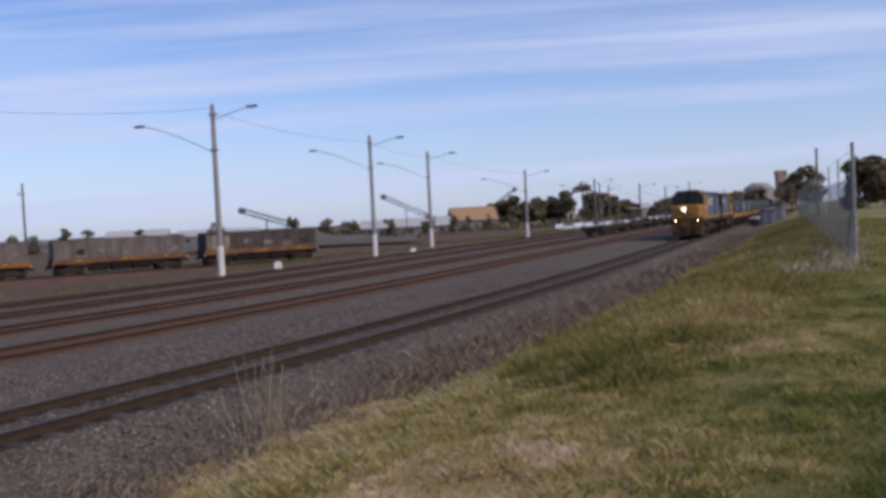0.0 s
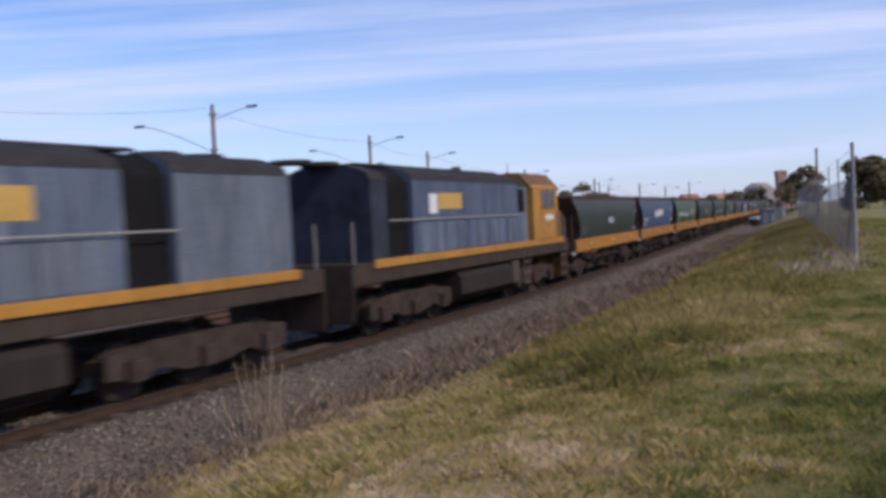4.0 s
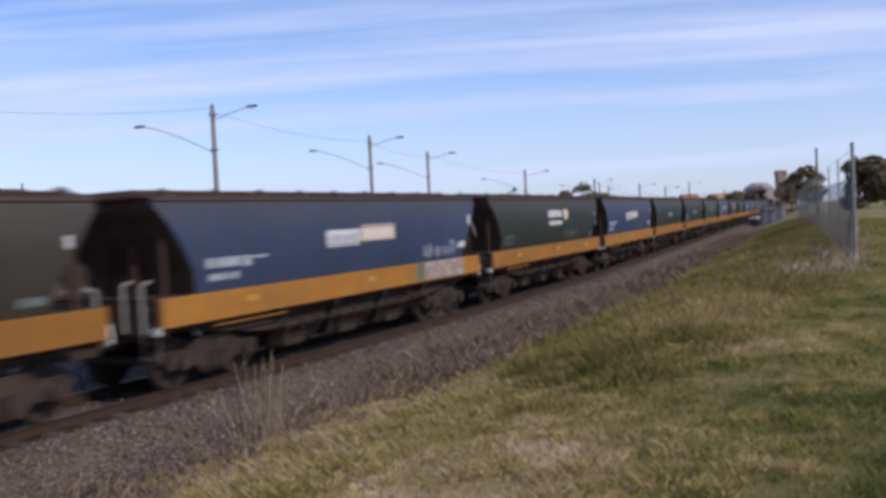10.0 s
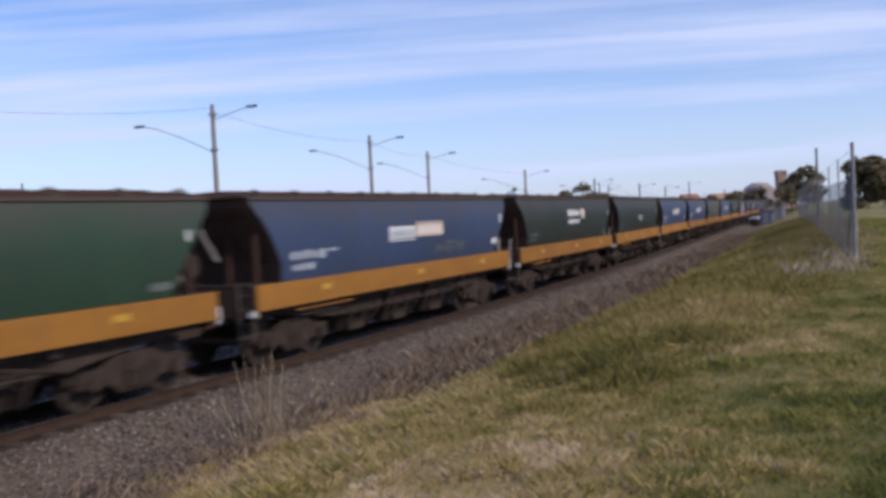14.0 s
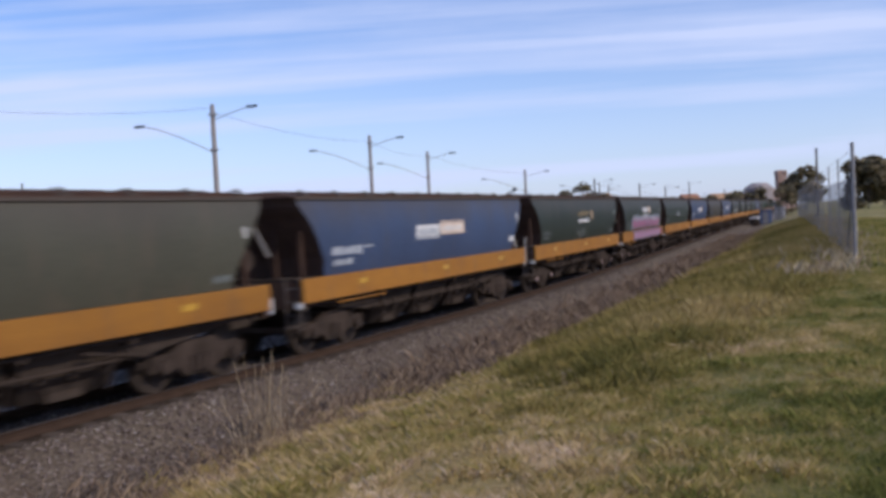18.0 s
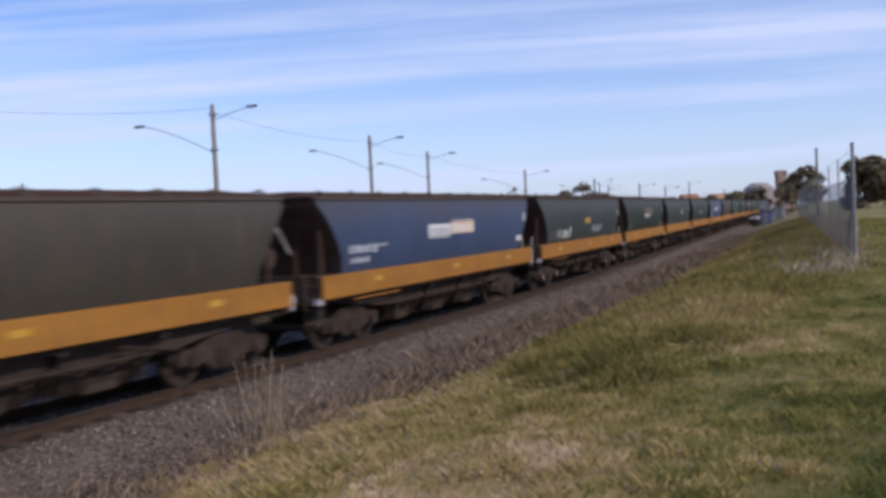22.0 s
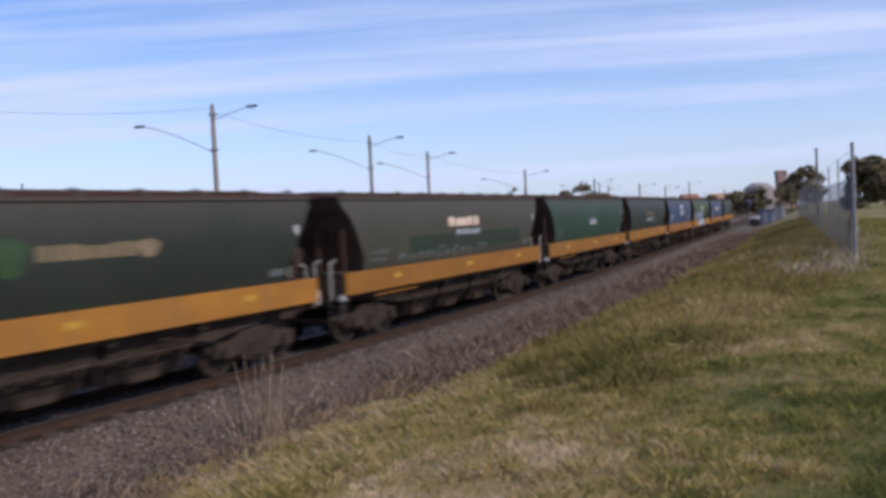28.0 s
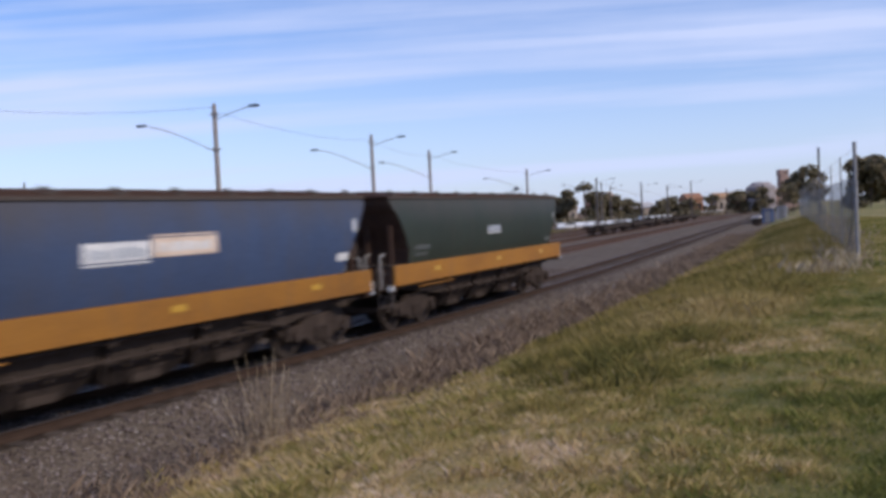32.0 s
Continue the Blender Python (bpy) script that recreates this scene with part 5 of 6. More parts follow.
LEAD_LEN, SECOND_LEN = 18.95, 17.7
lead = loco("weathered yellow and chalky blue diesel locomotive hauling hopper wagons", M_LBLUE, LEAD_LEN, True)
second = loco("yellow and deep blue diesel locomotive running long hood first", M_DBLUE, SECOND_LEN, False)

# ---- yard: lamp poles, wires, parked rolling stock ----
M_TIMBER = mat("grey_weathered_timber", (0.31, 0.275, 0.26), 0.85, streak=(3, 3, 0.15), scale=2.0, dark=(0.20, 0.17, 0.16), fine=30, bump=0.3)
M_PAINTWHITE = mat("flaking_white_paint", (0.72, 0.66, 0.62), 0.75, scale=3, dark=(0.5, 0.45, 0.42), amount=0.4)
M_GALV = mat("galvanised_steel", (0.31, 0.295, 0.30), 0.65, 0.2, scale=4, spec=0.3)
M_LANTERN = mat("dark_lantern_housing", (0.05, 0.055, 0.07), 0.5)
M_WIRE = mat("black_cable", (0.03, 0.03, 0.035), 0.6, bump=0.0)


M_FARPOLE = mat("dark_grey_timber", (0.15, 0.13, 0.125), 0.9, streak=(3, 3, 0.15), scale=2.0, fine=30, bump=0.3, spec=0.15)


def lamp_pole(x, y, top, far=False):
    t = thing("lamp_pole", "dark timber lamp pole with two arms far down the yard" if far else "grey timber lamp pole with white base and two arms", "lamp pole", pose(x, y, -0.12), "yard lamp poles")
    part("pole", rod((0, 0, 0), (0, 0, top), 0.20, sides=12, r2=0.135), M_FARPOLE if far else M_TIMBER, t)
    if not far:
        part("painted_base", rod((0, 0, -0.1), (0, 0, 1.95), 0.212, sides=14, r2=0.205), M_PAINTWHITE, t, "flaking white painted base")
    p = heading(60)
    ux, uy = math.cos(p), -math.sin(p)
    for d, reach, z0, z1 in ((-1, 5.5, top - 2.95, top - 0.85), (1, 2.65, top - 0.95, top - 0.32)):
        pts = [Vector((d * ux * reach * k, d * uy * reach * k, z0 + (z1 - z0) * (1 - (1 - k) ** 1.3))) for k in (0.02, 0.25, 0.5, 0.75, 1.0)]
        a = part("lamp_arm", join(*[rod(q, r, 0.028, sides=6) for q, r in zip(pts, pts[1:])]), M_GALV, t)
        e = pts[-1]
        hd = loft([[(e.x + d * ux * u - uy * w, e.y + d * uy * u + ux * w, e.z + v) for w, v in ((-0.13, -0.05), (0.13, -0.05), (0.10, 0.09), (-0.10, 0.09))] for u in (-0.05, 0.62)])
        part("lantern", hd, M_LANTERN, a, "dark lantern head")
    part("pole_cap", rod((0, 0, top), (0, 0, top + 0.12), 0.15, sides=10, r2=0.05), M_GALV, t)
    part("bracket", join(box(-0.22, 0.22, -0.22, 0.22, top - 0.62, top - 0.5), box(-0.22, 0.22, -0.22, 0.22, top - 2.8, top - 2.7)), M_GALV, t)
    return t


POLES = ((-14.0, 55.7, 10.75), (-6.0, 78.3, 10.55), (-1.2, 96.7, 10.35), (11.4, 118.2, 8.95))
for x, y, h in POLES:
    lamp_pole(x, y, h)
for x, y, h in ((26.5, 152.0, 8.6), (40.0, 178.0, 8.2), (52.0, 205.0, 8.0), (70.2, 250.0, 10.2), (84.0, 262.0, 7.6), (92.0, 268.0, 7.4), (38.6, 215.0, 9.8), (44.0, 232.0, 9.6)):
    lamp_pole(x, y, h, True)


def wire(a, b, sag):
    pts = [Vector(a).lerp(Vector(b), k / 8) - Vector((0, 0, sag * 4 * (k / 8) * (1 - k / 8))) for k in range(9)]
    o = part("overhead_cable", loft([[q + Vector((0, 0.012 * math.cos(a_), 0.012 * math.sin(a_))) for a_ in (0, 2.1, 4.2)] for q in pts]), M_WIRE)
    return tagged(o, "thin black cable slung between the yard poles", "cable", "yard cables")


wire((-30.0, 40.5, 10.2), (-14.0, 55.7, 10.5), 0.7)
for (xa, ya, ha), (xb, yb, hb) in zip(POLES, POLES[1:]):
    wire((xa, ya, ha - 0.5), (xb, yb, hb - 0.5), 0.5)

M_DARKTIMBER = mat("dark_weathered_timber", (0.12, 0.10, 0.092), 0.9, streak=(3, 3, 0.15), scale=2.0, fine=30, bump=0.3, spec=0.15)
# plain pole beside the parked wagons
t = thing("power_pole", "plain grey timber pole with a small crossarm", "pole", pose(-47.5, 101.0, -1.05))
part("pole", rod((0, 0, 0), (0, 0, 10.3), 0.15, sides=10, r2=0.10), M_DARKTIMBER, t)
part("crossarm", box(-0.55, 0.2, -0.06, 0.06, 9.0, 9.15), M_TIMBER, t)
part("insulator", rod((-0.45, 0, 9.15), (-0.45, 0, 9.3), 0.06, sides=8), M_GALV, t)
t = thing("power_pole", "tall dark timber pole beyond the fence", "pole", pose(38.3, 90.0, 1.2))
part("pole", rod((0, 0, 0), (0, 0, 6.75), 0.13, sides=10, r2=0.10), M_DARKTIMBER, t)
part("pole_cap", rod((0, 0, 6.75), (0, 0, 6.95), 0.14, sides=10), M_LANTERN, t)

PARK_END, PARK_DIR = Vector((-14.9, 104.4)), Vector((-28.2, -18.5)).normalized()
M_OLDSILL = mat("rust_eaten_orange_sill", (0.25, 0.105, 0.028), 0.85, dark=(0.060, 0.036, 0.028), scale=1.1, amount=1.0, streak=(0.5, 1, 1), fine=12)
M_OLDSILL_MESH = next(o for o in parked[0].children if o.name.split(".")[0] == "side_sill").data.copy()
M_OLDSILL_MESH.materials[0] = M_OLDSILL
M_CREAMOLD = mat("weathered_cream_paint", (0.26, 0.215, 0.165), 0.8, scale=1.5, dark=(0.12, 0.09, 0.07), amount=0.9, fine=12, bump=0.0)
M_MAUVE = mat("faded_mauve_spray", (0.20, 0.155, 0.145), 0.8, scale=1.8, dark=(0.09, 0.068, 0.064), amount=0.9, fine=12, bump=0.0)
M_SOOT = mat("sooty_patch", (0.025, 0.020, 0.020), 0.9, scale=1.8, bump=0.0)
M_BOXWALL = mat("rusty_mauve_grey_wall", (0.165, 0.135, 0.122), 0.85, scale=0.9, dark=(0.085, 0.062, 0.054), amount=1.0, streak=(1.4, 1, 0.5), fine=10, bump=0.1, dirt=(0.11, 0.065, 0.045))
M_SOOTWALL = mat("sooty_brown_wall", (0.075, 0.058, 0.052), 0.9, scale=0.9, dark=(0.040, 0.030, 0.027), amount=1.0, streak=(1.4, 1, 0.5), fine=10, bump=0.1, dirt=(0.12, 0.07, 0.05))
# rake of old wagons on the far side of the yard
for k, w in enumerate(parked):
    dress(w, ("rust_grey", "brown", "rust_grey", "brown")[k], "none", "", 300 + k)
    a = PARK_END
    d = PARK_DIR
    c = a + d * (7.2 + 15.3 * k)
    w.matrix_basis = pose(c.x, c.y, -1.0, 0, 0, math.degrees(math.atan2(d.y, d.x)))
    for o in list(w.children):
        if o.name.split(".")[0] == "side_sill":
            o.data = M_OLDSILL_MESH
        elif o.name.split(".")[0] in ("body", "end_sheet", "roof", "roof_edge_angle", "hatch_cover", "hatch_side", "hatch_bracket", "hinge_arm", "end_brace", "label", "end_mark", "end_panel", "data_lettering", "data_line"):
            bpy.data.objects.remove(o)
    paint = (M_SOOTWALL, M_BOXWALL, M_BOXWALL, M_SOOTWALL)[k]
    wall = part("side_wall", box(-6.5, 6.5, 1.34, 1.40, 1.70, 3.48), paint, w)
    again("side_wall", wall, w, pose(0, 0, 0, 0, 0, 180))
    end = part("end_wall", box(6.42, 6.48, -1.34, 1.34, 1.70, 3.48), paint, w)
    again("end_wall", end, w, pose(0, 0, 0, 0, 0, 180))
    part("top_rail", join(box(-6.54, 6.54, 1.32, 1.43, 3.48, 3.56), box(-6.54, 6.54, -1.43, -1.32, 3.48, 3.56)), paint, w)
    part("load_cover", loft([[(x, y, z) for y, z in ((-1.32, 3.40), (1.32, 3.40), (0.9, 3.62), (-0.9, 3.62))] for x in (-6.4, 6.4)]), M_SOOTWALL, w)
    rib = part("side_rib", box(-0.06, 0.06, 1.40, 1.47, 1.70, 3.48), paint, w)
    rib.matrix_basis = pose(-6.0, 0, 0)
    for j in range(1, 9):
        again("side_rib", rib, w, pose(-6.0 + 1.5 * j, 0, 0))
    rr = random.Random(60 + k)
    if k == 0:
        part("repaint_patch", box(3.8, 6.3, 1.404, 1.412, 1.75, 3.3), M_CREAMOLD, w, "weathered cream patch")
    for i in range(5):
        gx, gz = -5.2 + 2.3 * i, rr.uniform(2.0, 2.6)
        outline = [(gx + 0.6 * math.cos(q * 0.7) * rr.uniform(0.7, 1.2), gz + 0.32 * math.sin(q * 0.7) * rr.uniform(0.7, 1.2)) for q in range(9)]
        part("graffiti", prism(outline, 1.402, 1.408), rr.choice((M_MAUVE, M_MAUVE, M_SOOT)), w, "faded sprayed patch")
    tagged(w, "rusty grey straight-sided wagon parked in the yard, orange sill", "wagon", "parked wagons")
yt = thing("railway_track", "overgrown siding under the parked wagons", "railway track", kind="structure")
d = PARK_DIR
nrm = Vector((-d.y, d.x))
M_CINDER = mat("rust_brown_cinders", (0.125, 0.060, 0.040), 0.95, dark=(0.062, 0.038, 0.028), scale=0.5, fine=9, bump=0.5)
for g in (-0.755, 0.755):
    a = PARK_END - d * 40 + nrm * g
    b = PARK_END + d * 120 + nrm * g
    r = bmesh.new()
    loft([[(q.x + nrm.x * u, q.y + nrm.y * u, v) for u, v in ((-0.06, -1.17), (0.06, -1.17), (0.035, -1.0), (-0.035, -1.0))] for q in (a, b)], r)
    part("rail", r, M_RAIL, yt)
bed = bmesh.new()
loft([[(q.x + nrm.x * u, q.y + nrm.y * u, v) for u, v in ((-2.4, -1.25), (2.4, -1.25), (1.7, -1.12), (-1.7, -1.12))] for q in (PARK_END - d * 40, PARK_END + d * 120)], bed)
part("track_bed", bed, M_CINDER, yt)
# a second siding curves in front of them
yt = thing("railway_track", "rust-brown siding in front of the parked wagons", "railway track", kind="structure")
e0, e1 = Vector((-60.0, 62.0)), Vector((-12.0, 90.0))
d2 = (e1 - e0).normalized()
n2 = Vector((-d2.y, d2.x))
for g in (-0.755, 0.755):
    part("rail", loft([[(q.x + n2.x * (g + u), q.y + n2.y * (g + u), v) for u, v in ((-0.06, -0.66), (0.06, -0.66), (0.035, -0.49), (-0.035, -0.49))] for q in (e0, e1)]), M_RAIL, yt)
part("track_bed", loft([[(q.x + n2.x * u, q.y + n2.y * u, v) for u, v in ((-3.0, -1.1), (3.0, -1.1), (1.8, -0.60), (-1.8, -0.60))] for q in (e0, e1)]), M_CINDER, yt)

# empty container flats on the second yard road
M_FLATDECK = mat("dark_flat_wagon_steel", (0.05, 0.038, 0.032), 0.9, dark=(0.028, 0.022, 0.019), dirt=(0.085, 0.06, 0.047), spec=0.1)


def flat_wagon(s, off):
    t = thing("flat_wagon", "empty dark container flat wagon parked in the yard", "wagon", along(s, off), "parked flat wagons")
    part("deck_frame", join(box(-9.0, 9.0, -1.25, -1.1, 0.72, 1.08), box(-9.0, 9.0, 1.1, 1.25, 0.72, 1.08), box(-9.0, 9.0, -0.3, 0.3, 0.55, 1.0), *[box(x - 0.1, x + 0.1, -1.2, 1.2, 0.8, 1.04) for x in (-8.9, -6, -3, 0, 3, 6, 8.9)]), M_FLATDECK, t)
    for x in (-8.2, -2.8, 2.8, 8.2):
        part("container_lock", join(box(x - 0.12, x + 0.12, 1.05, 1.25, 1.08, 1.22), box(x - 0.12, x + 0.12, -1.25, -1.05, 1.08, 1.22)), M_FLATDECK, t)
    part("handbrake", join(rod((9.0, 1.0, 1.0), (9.0, 1.0, 1.9), 0.04, sides=6), rod((9.0, 0.95, 1.85), (9.0, 1.05, 1.85), 0.2, sides=12)), M_FLATDECK, t)
    b = bogie_parts(t, 6.6)
    copy_thing(b, pose(-6.6, 0, 0))
    return t


for k in range(5):
    flat_wagon(110.0 + 19.4 * k, -13.3)

# lineside huts and a low loading slab far down the line
# hut blue is lightened and dulled: distance haze put into the colour
M_FARBLUE = mat("haze_lightened_blue_hut_paint", (0.12, 0.155, 0.26), 0.75)
M_FARWHITE = mat("dull_white_paint", (0.42, 0.41, 0.42), 0.7)
for s, o, ln, hgt, m, lab in ((152.0, 3.9, 2.2, 2.3, M_FARBLUE, "blue lineside hut far down the line"), (168.0, 5.6, 2.6, 2.3, M_FARWHITE, "dull white lineside hut far down the line")):
    t = thing("lineside_hut", lab, "hut", along(s, o, ground_z(o)))
    part("wall", box(-ln / 2, ln / 2, -0.9, 0.9, 0, hgt, bevel=0.03), m, t)
    part("roof", box(-ln / 2 - 0.12, ln / 2 + 0.12, -1.02, 1.02, hgt, hgt + 0.12), M_GALV, t)
    part("door", box(ln / 2, ln / 2 + 0.03, -0.4, 0.4, 0.1, 2.0), M_GALV, t)
t = thing("loading_slab", "low pale slab on dark posts beside the line", "platform", along(141.0, 2.75, -0.46))
part("slab", box(-4.5, 4.5, -0.55, 0.55, 1.05, 1.35), M_FARWHITE, t)
lg = part("post", box(-0.15, 0.15, -0.5, 0.5, 0, 1.05), M_DARK, t)
lg.matrix_basis = pose(-4, 0, 0)
for x in (-2, 0, 2, 4):
    again("post", lg, t, pose(x, 0, 0))

# marker drum and small white post in the yard
for x, y, h in ((-11.9, 63.5, 0.5), (-2.8, 82.2, 0.4)):
    o = part("marker_block", loft([[(a * 0.28, b * 0.22, 0) for a, b in ((-1, -1), (1, -1), (1, 1), (-1, 1))], [(a * 0.22, b * 0.18, h) for a, b in ((-1, -1), (1, -1), (1, 1), (-1, 1))]]), M_PAINTWHITE)
    o.matrix_basis = pose(x, y, -0.12, 0, 0, 20)
    tagged(o, "small white painted block beside the yard track", "marker", "white marker blocks")

# ---- fence along the bank ----
M_MESH = bpy.data.materials.new("chain_link_mesh")
M_MESH.use_nodes = True
mn, ml = M_MESH.node_tree.nodes, M_MESH.node_tree.links
mb = mn["Principled BSDF"]
mb.inputs["Base Color"].default_value = (0.20, 0.19, 0.195, 1)
mb.inputs["Metallic"].default_value, mb.inputs["Roughness"].default_value = 0.1, 0.7
mtc = mn.new("ShaderNodeTexCoord")
mask = None
for ang in (45, -45):
    mm = mn.new("ShaderNodeMapping")
    mm.inputs["Rotation"].default_value = (0, radians(ang), 0)
    ml.new(mtc.outputs["Object"], mm.inputs["Vector"])
    wv = mn.new("ShaderNodeTexWave")
    wv.bands_direction = "X"
    wv.inputs["Scale"].default_value = 6.0
    ml.new(mm.outputs[0], wv.inputs["Vector"])
    gt = mn.new("ShaderNodeMath")
    gt.operation = "GREATER_THAN"
    gt.inputs[1].default_value = 0.925
    ml.new(wv.outputs["Fac"], gt.inputs[0])
    if mask is None:
        mask = gt
    else:
        mx = mn.new("ShaderNodeMath")
        mx.operation = "MAXIMUM"
        ml.new(mask.outputs[0], mx.inputs[0])
        ml.new(gt.outputs[0], mx.inputs[1])
        mask = mx
tr_ = mn.new("ShaderNodeBsdfTransparent")
ms = mn.new("ShaderNodeMixShader")
ml.new(mask.outputs[0], ms.inputs["Fac"])
ml.new(tr_.outputs[0], ms.inputs[1])
ml.new(mb.outputs[0], ms.inputs[2])
ml.new(ms.outputs[0], mn["Material Output"].inputs["Surface"])

fence = thing("security_fence", "galvanised chain-link security fence along the grass bank", "fence", pose(10.35, 22.2, 1.22, 0, 0, 90 - 21.1))
end_post = part("end_post", rod((0, 0, 0), (0, 0, 2.98), 0.045, sides=12), M_GALV, fence, "thick galvanised end post")
part("post_cap", rod((0, 0, 2.98), (0, 0, 3.02), 0.052, sides=12), M_GALV, end_post)
second_post = part("post", rod((0, 0, 0), (0, 0, 2.9), 0.021, sides=8), M_GALV, fence)
second_post.matrix_basis = pose(6.2, 0, 0)
for k in range(2, 15):
    again("post", second_post, fence, pose(6.2 * k, 0, 0.02 * math.sin(k * 5)))
part("brace", rod((0.05, 0, 2.1), (2.9, 0, 0.3), 0.025, sides=6), M_GALV, fence)
panel = part("mesh_panel", box(0, 3.1, -0.003, 0.003, 0.05, 2.15), M_MESH, fence)
for k in range(1, 29):
    again("mesh_panel", panel, fence, pose(3.1 * k, 0, 0))
for z in (2.17, 2.45, 2.65, 2.85):
    part("barbed_wire", rod((0, 0, z), (90, 0, z), 0.006, sides=4), M_GALV, fence)

# ---- distance: works sheds, conveyors, silos, trees ----
M_ROOFTAN = mat("rust_stained_iron_roof", (0.40, 0.225, 0.105), 0.75, streak=(0.3, 2, 2), scale=0.4, dark=(0.30, 0.20, 0.14))
M_ROOFPALE = mat("pale_iron_roof", (0.50, 0.47, 0.45), 0.6, streak=(0.3, 2, 2), scale=0.4)
M_WALLDULL = mat("dull_iron_wall", (0.20, 0.185, 0.18), 0.8, streak=(2, 2, 0.2), scale=0.5)
M_WALLCREAM = mat("cream_brick_wall", (0.42, 0.34, 0.27), 0.85, scale=0.6)
M_BRICK = mat("red_brown_brick", (0.33, 0.16, 0.09), 0.85, scale=0.7, dark=(0.24, 0.12, 0.07))
M_CONC = mat("pale_concrete", (0.30, 0.255, 0.25), 0.85, scale=0.3)
M_PINKC = mat("pinkish_concrete", (0.38, 0.25, 0.205), 0.85, scale=0.3)
M_STEEL = mat("blue_grey_steelwork", (0.14, 0.155, 0.185), 0.7, 0.2)
M_WINDOW = mat("dark_window", (0.03, 0.035, 0.045), 0.15, bump=0.0)


def shed(name, label, x, y, turn, w, d, eaves, ridge, wall_m, roof_m, windows=0):
    t = thing(name, label, "building", pose(x, y, -1.0, 0, 0, turn))
    part("wall", loft([[(sx * w / 2, sy * d / 2, z) for sx, sy in ((-1, -1), (1, -1), (1, 1), (-1, 1))] for z in (-1.5, eaves)]), wall_m, t)
    roof = bmesh.new()
    prof = [(-d / 2 - 0.4, eaves - 0.1), (0, ridge), (d / 2 + 0.4, eaves - 0.1), (d / 2 + 0.4, eaves + 0.1), (0, ridge + 0.22), (-d / 2 - 0.4, eaves + 0.1)]
    loft([[(xx, yy, zz) for yy, zz in prof] for xx in (-w / 2 - 0.3, w / 2 + 0.3)], roof)
    part("roof", roof, roof_m, t)
    part("gable", loft([[(xx, yy, zz) for yy, zz in ((-d / 2, eaves - 0.02), (d / 2, eaves - 0.02), (0, ridge - 0.05))] for xx in (-w / 2 + 0.01, w / 2 - 0.01)]), wall_m, t)
    if windows:
        first = part("window", box(-0.5, 0.5, -d / 2 - 0.06, -d / 2 + 0.02, eaves * 0.35, eaves * 0.75), M_WINDOW, t)
        first.matrix_basis = pose(-w / 2 + w / windows / 2, 0, 0)
        for i in range(1, windows):
            again("window", first, t, pose(-w / 2 + w / windows * (i + 0.5), 0, 0))
    return t


def conveyor(label, a, b, legs=2):
    a, b = Vector(a), Vector(b)
    t = thing("conveyor", label, "conveyor")
    up = Vector((0, 0, 0.55))
    side = (b - a).cross(Vector((0, 0, 1))).normalized() * 0.7
    part("boom", join(*[rod(p + s + u, q + s + u, 0.11, sides=5) for p, q in ((a, b),) for s in (side, -side) for u in (up * 0, up * 2)]), M_STEEL, t)
    n = 10
    lace = []
    for i in range(n):
        p, q = a.lerp(b, i / n), a.lerp(b, (i + 1) / n)
        lace.append(rod(p + side, q + side + up * 2, 0.06, sides=4))
        lace.append(rod(p - side + up * 2, q - side, 0.06, sides=4))
    part("lacing", join(*lace), M_STEEL, t)
    part("belt", loft([[p + side * k + up * z for k, z in ((-0.9, 1.7), (0.9, 1.7), (0.9, 1.9), (-0.9, 1.9))] for p in (a, b)]), M_WALLDULL, t)
    part("head_drum", rod(a + side * 1.2 + up, a - side * 1.2 + up, 0.75, sides=10), M_STEEL, t)
    for i in range(legs):
        p = a.lerp(b, 0.42 + 0.35 * i)
        part("leg", join(rod(p + side, Vector((p.x + side.x, p.y + side.y, -0.5)), 0.10, sides=5), rod(p - side, Vector((p.x - side.x, p.y - side.y, -0.5)), 0.10, sides=5)), M_STEEL, t)
    return t


conveyor("grey steel loading conveyor rising over the works yard", (-44.9, 200, 6.4), (-32.0, 200, 2.2), 1)
conveyor("blue-grey stacker conveyor rising from a shed", (-14.8, 230, 8.8), (-1.2, 230, 2.2), 1)
conveyor("pale steel conveyor rising behind the works shed", (25.3, 300, 11.2), (13.0, 300, 2.5), 2)
shed("works_shed", "works shed with rust-stained iron roof", 9.2, 268, 8, 13, 14, 3.2, 7.0, M_WALLDULL, M_ROOFTAN)
shed("works_shed", "pale-roofed lean-to shed beside the works shed", 0.8, 264, 8, 6, 10, 2.6, 4.6, M_WALLDULL, M_ROOFPALE)
shed("works_shed", "low pale-roofed works shed beside the conveyor", -11.0, 262, 5, 26, 12, 2.2, 4.4, M_WALLDULL, M_ROOFPALE, 5)
shed("works_shed", "long low pale-roofed shed behind the yard", -84.0, 245, 14, 16, 10, 3.0, 4.8, M_WALLCREAM, M_ROOFPALE, 4)
shed("works_shed", "low pale-roofed shed behind the parked wagons", -63.0, 250, 14, 22, 10, 2.6, 4.0, M_WALLDULL, M_ROOFPALE, 4)
shed("works_shed", "grey low shed at the yard's far edge", -120.0, 252, 14, 20, 10, 2.0, 3.2, M_WALLDULL, M_WALLDULL)
shed("brick_house", "orange-brown brick building behind dark trees", 58.6, 332, 6, 9, 9, 8.6, 10.6, M_BRICK, M_ROOFTAN, 3)
shed("brick_house", "low brick building far beyond the yard", 42.0, 330, 6, 14, 9, 5.0, 7.2, M_WALLCREAM, M_ROOFTAN, 4)
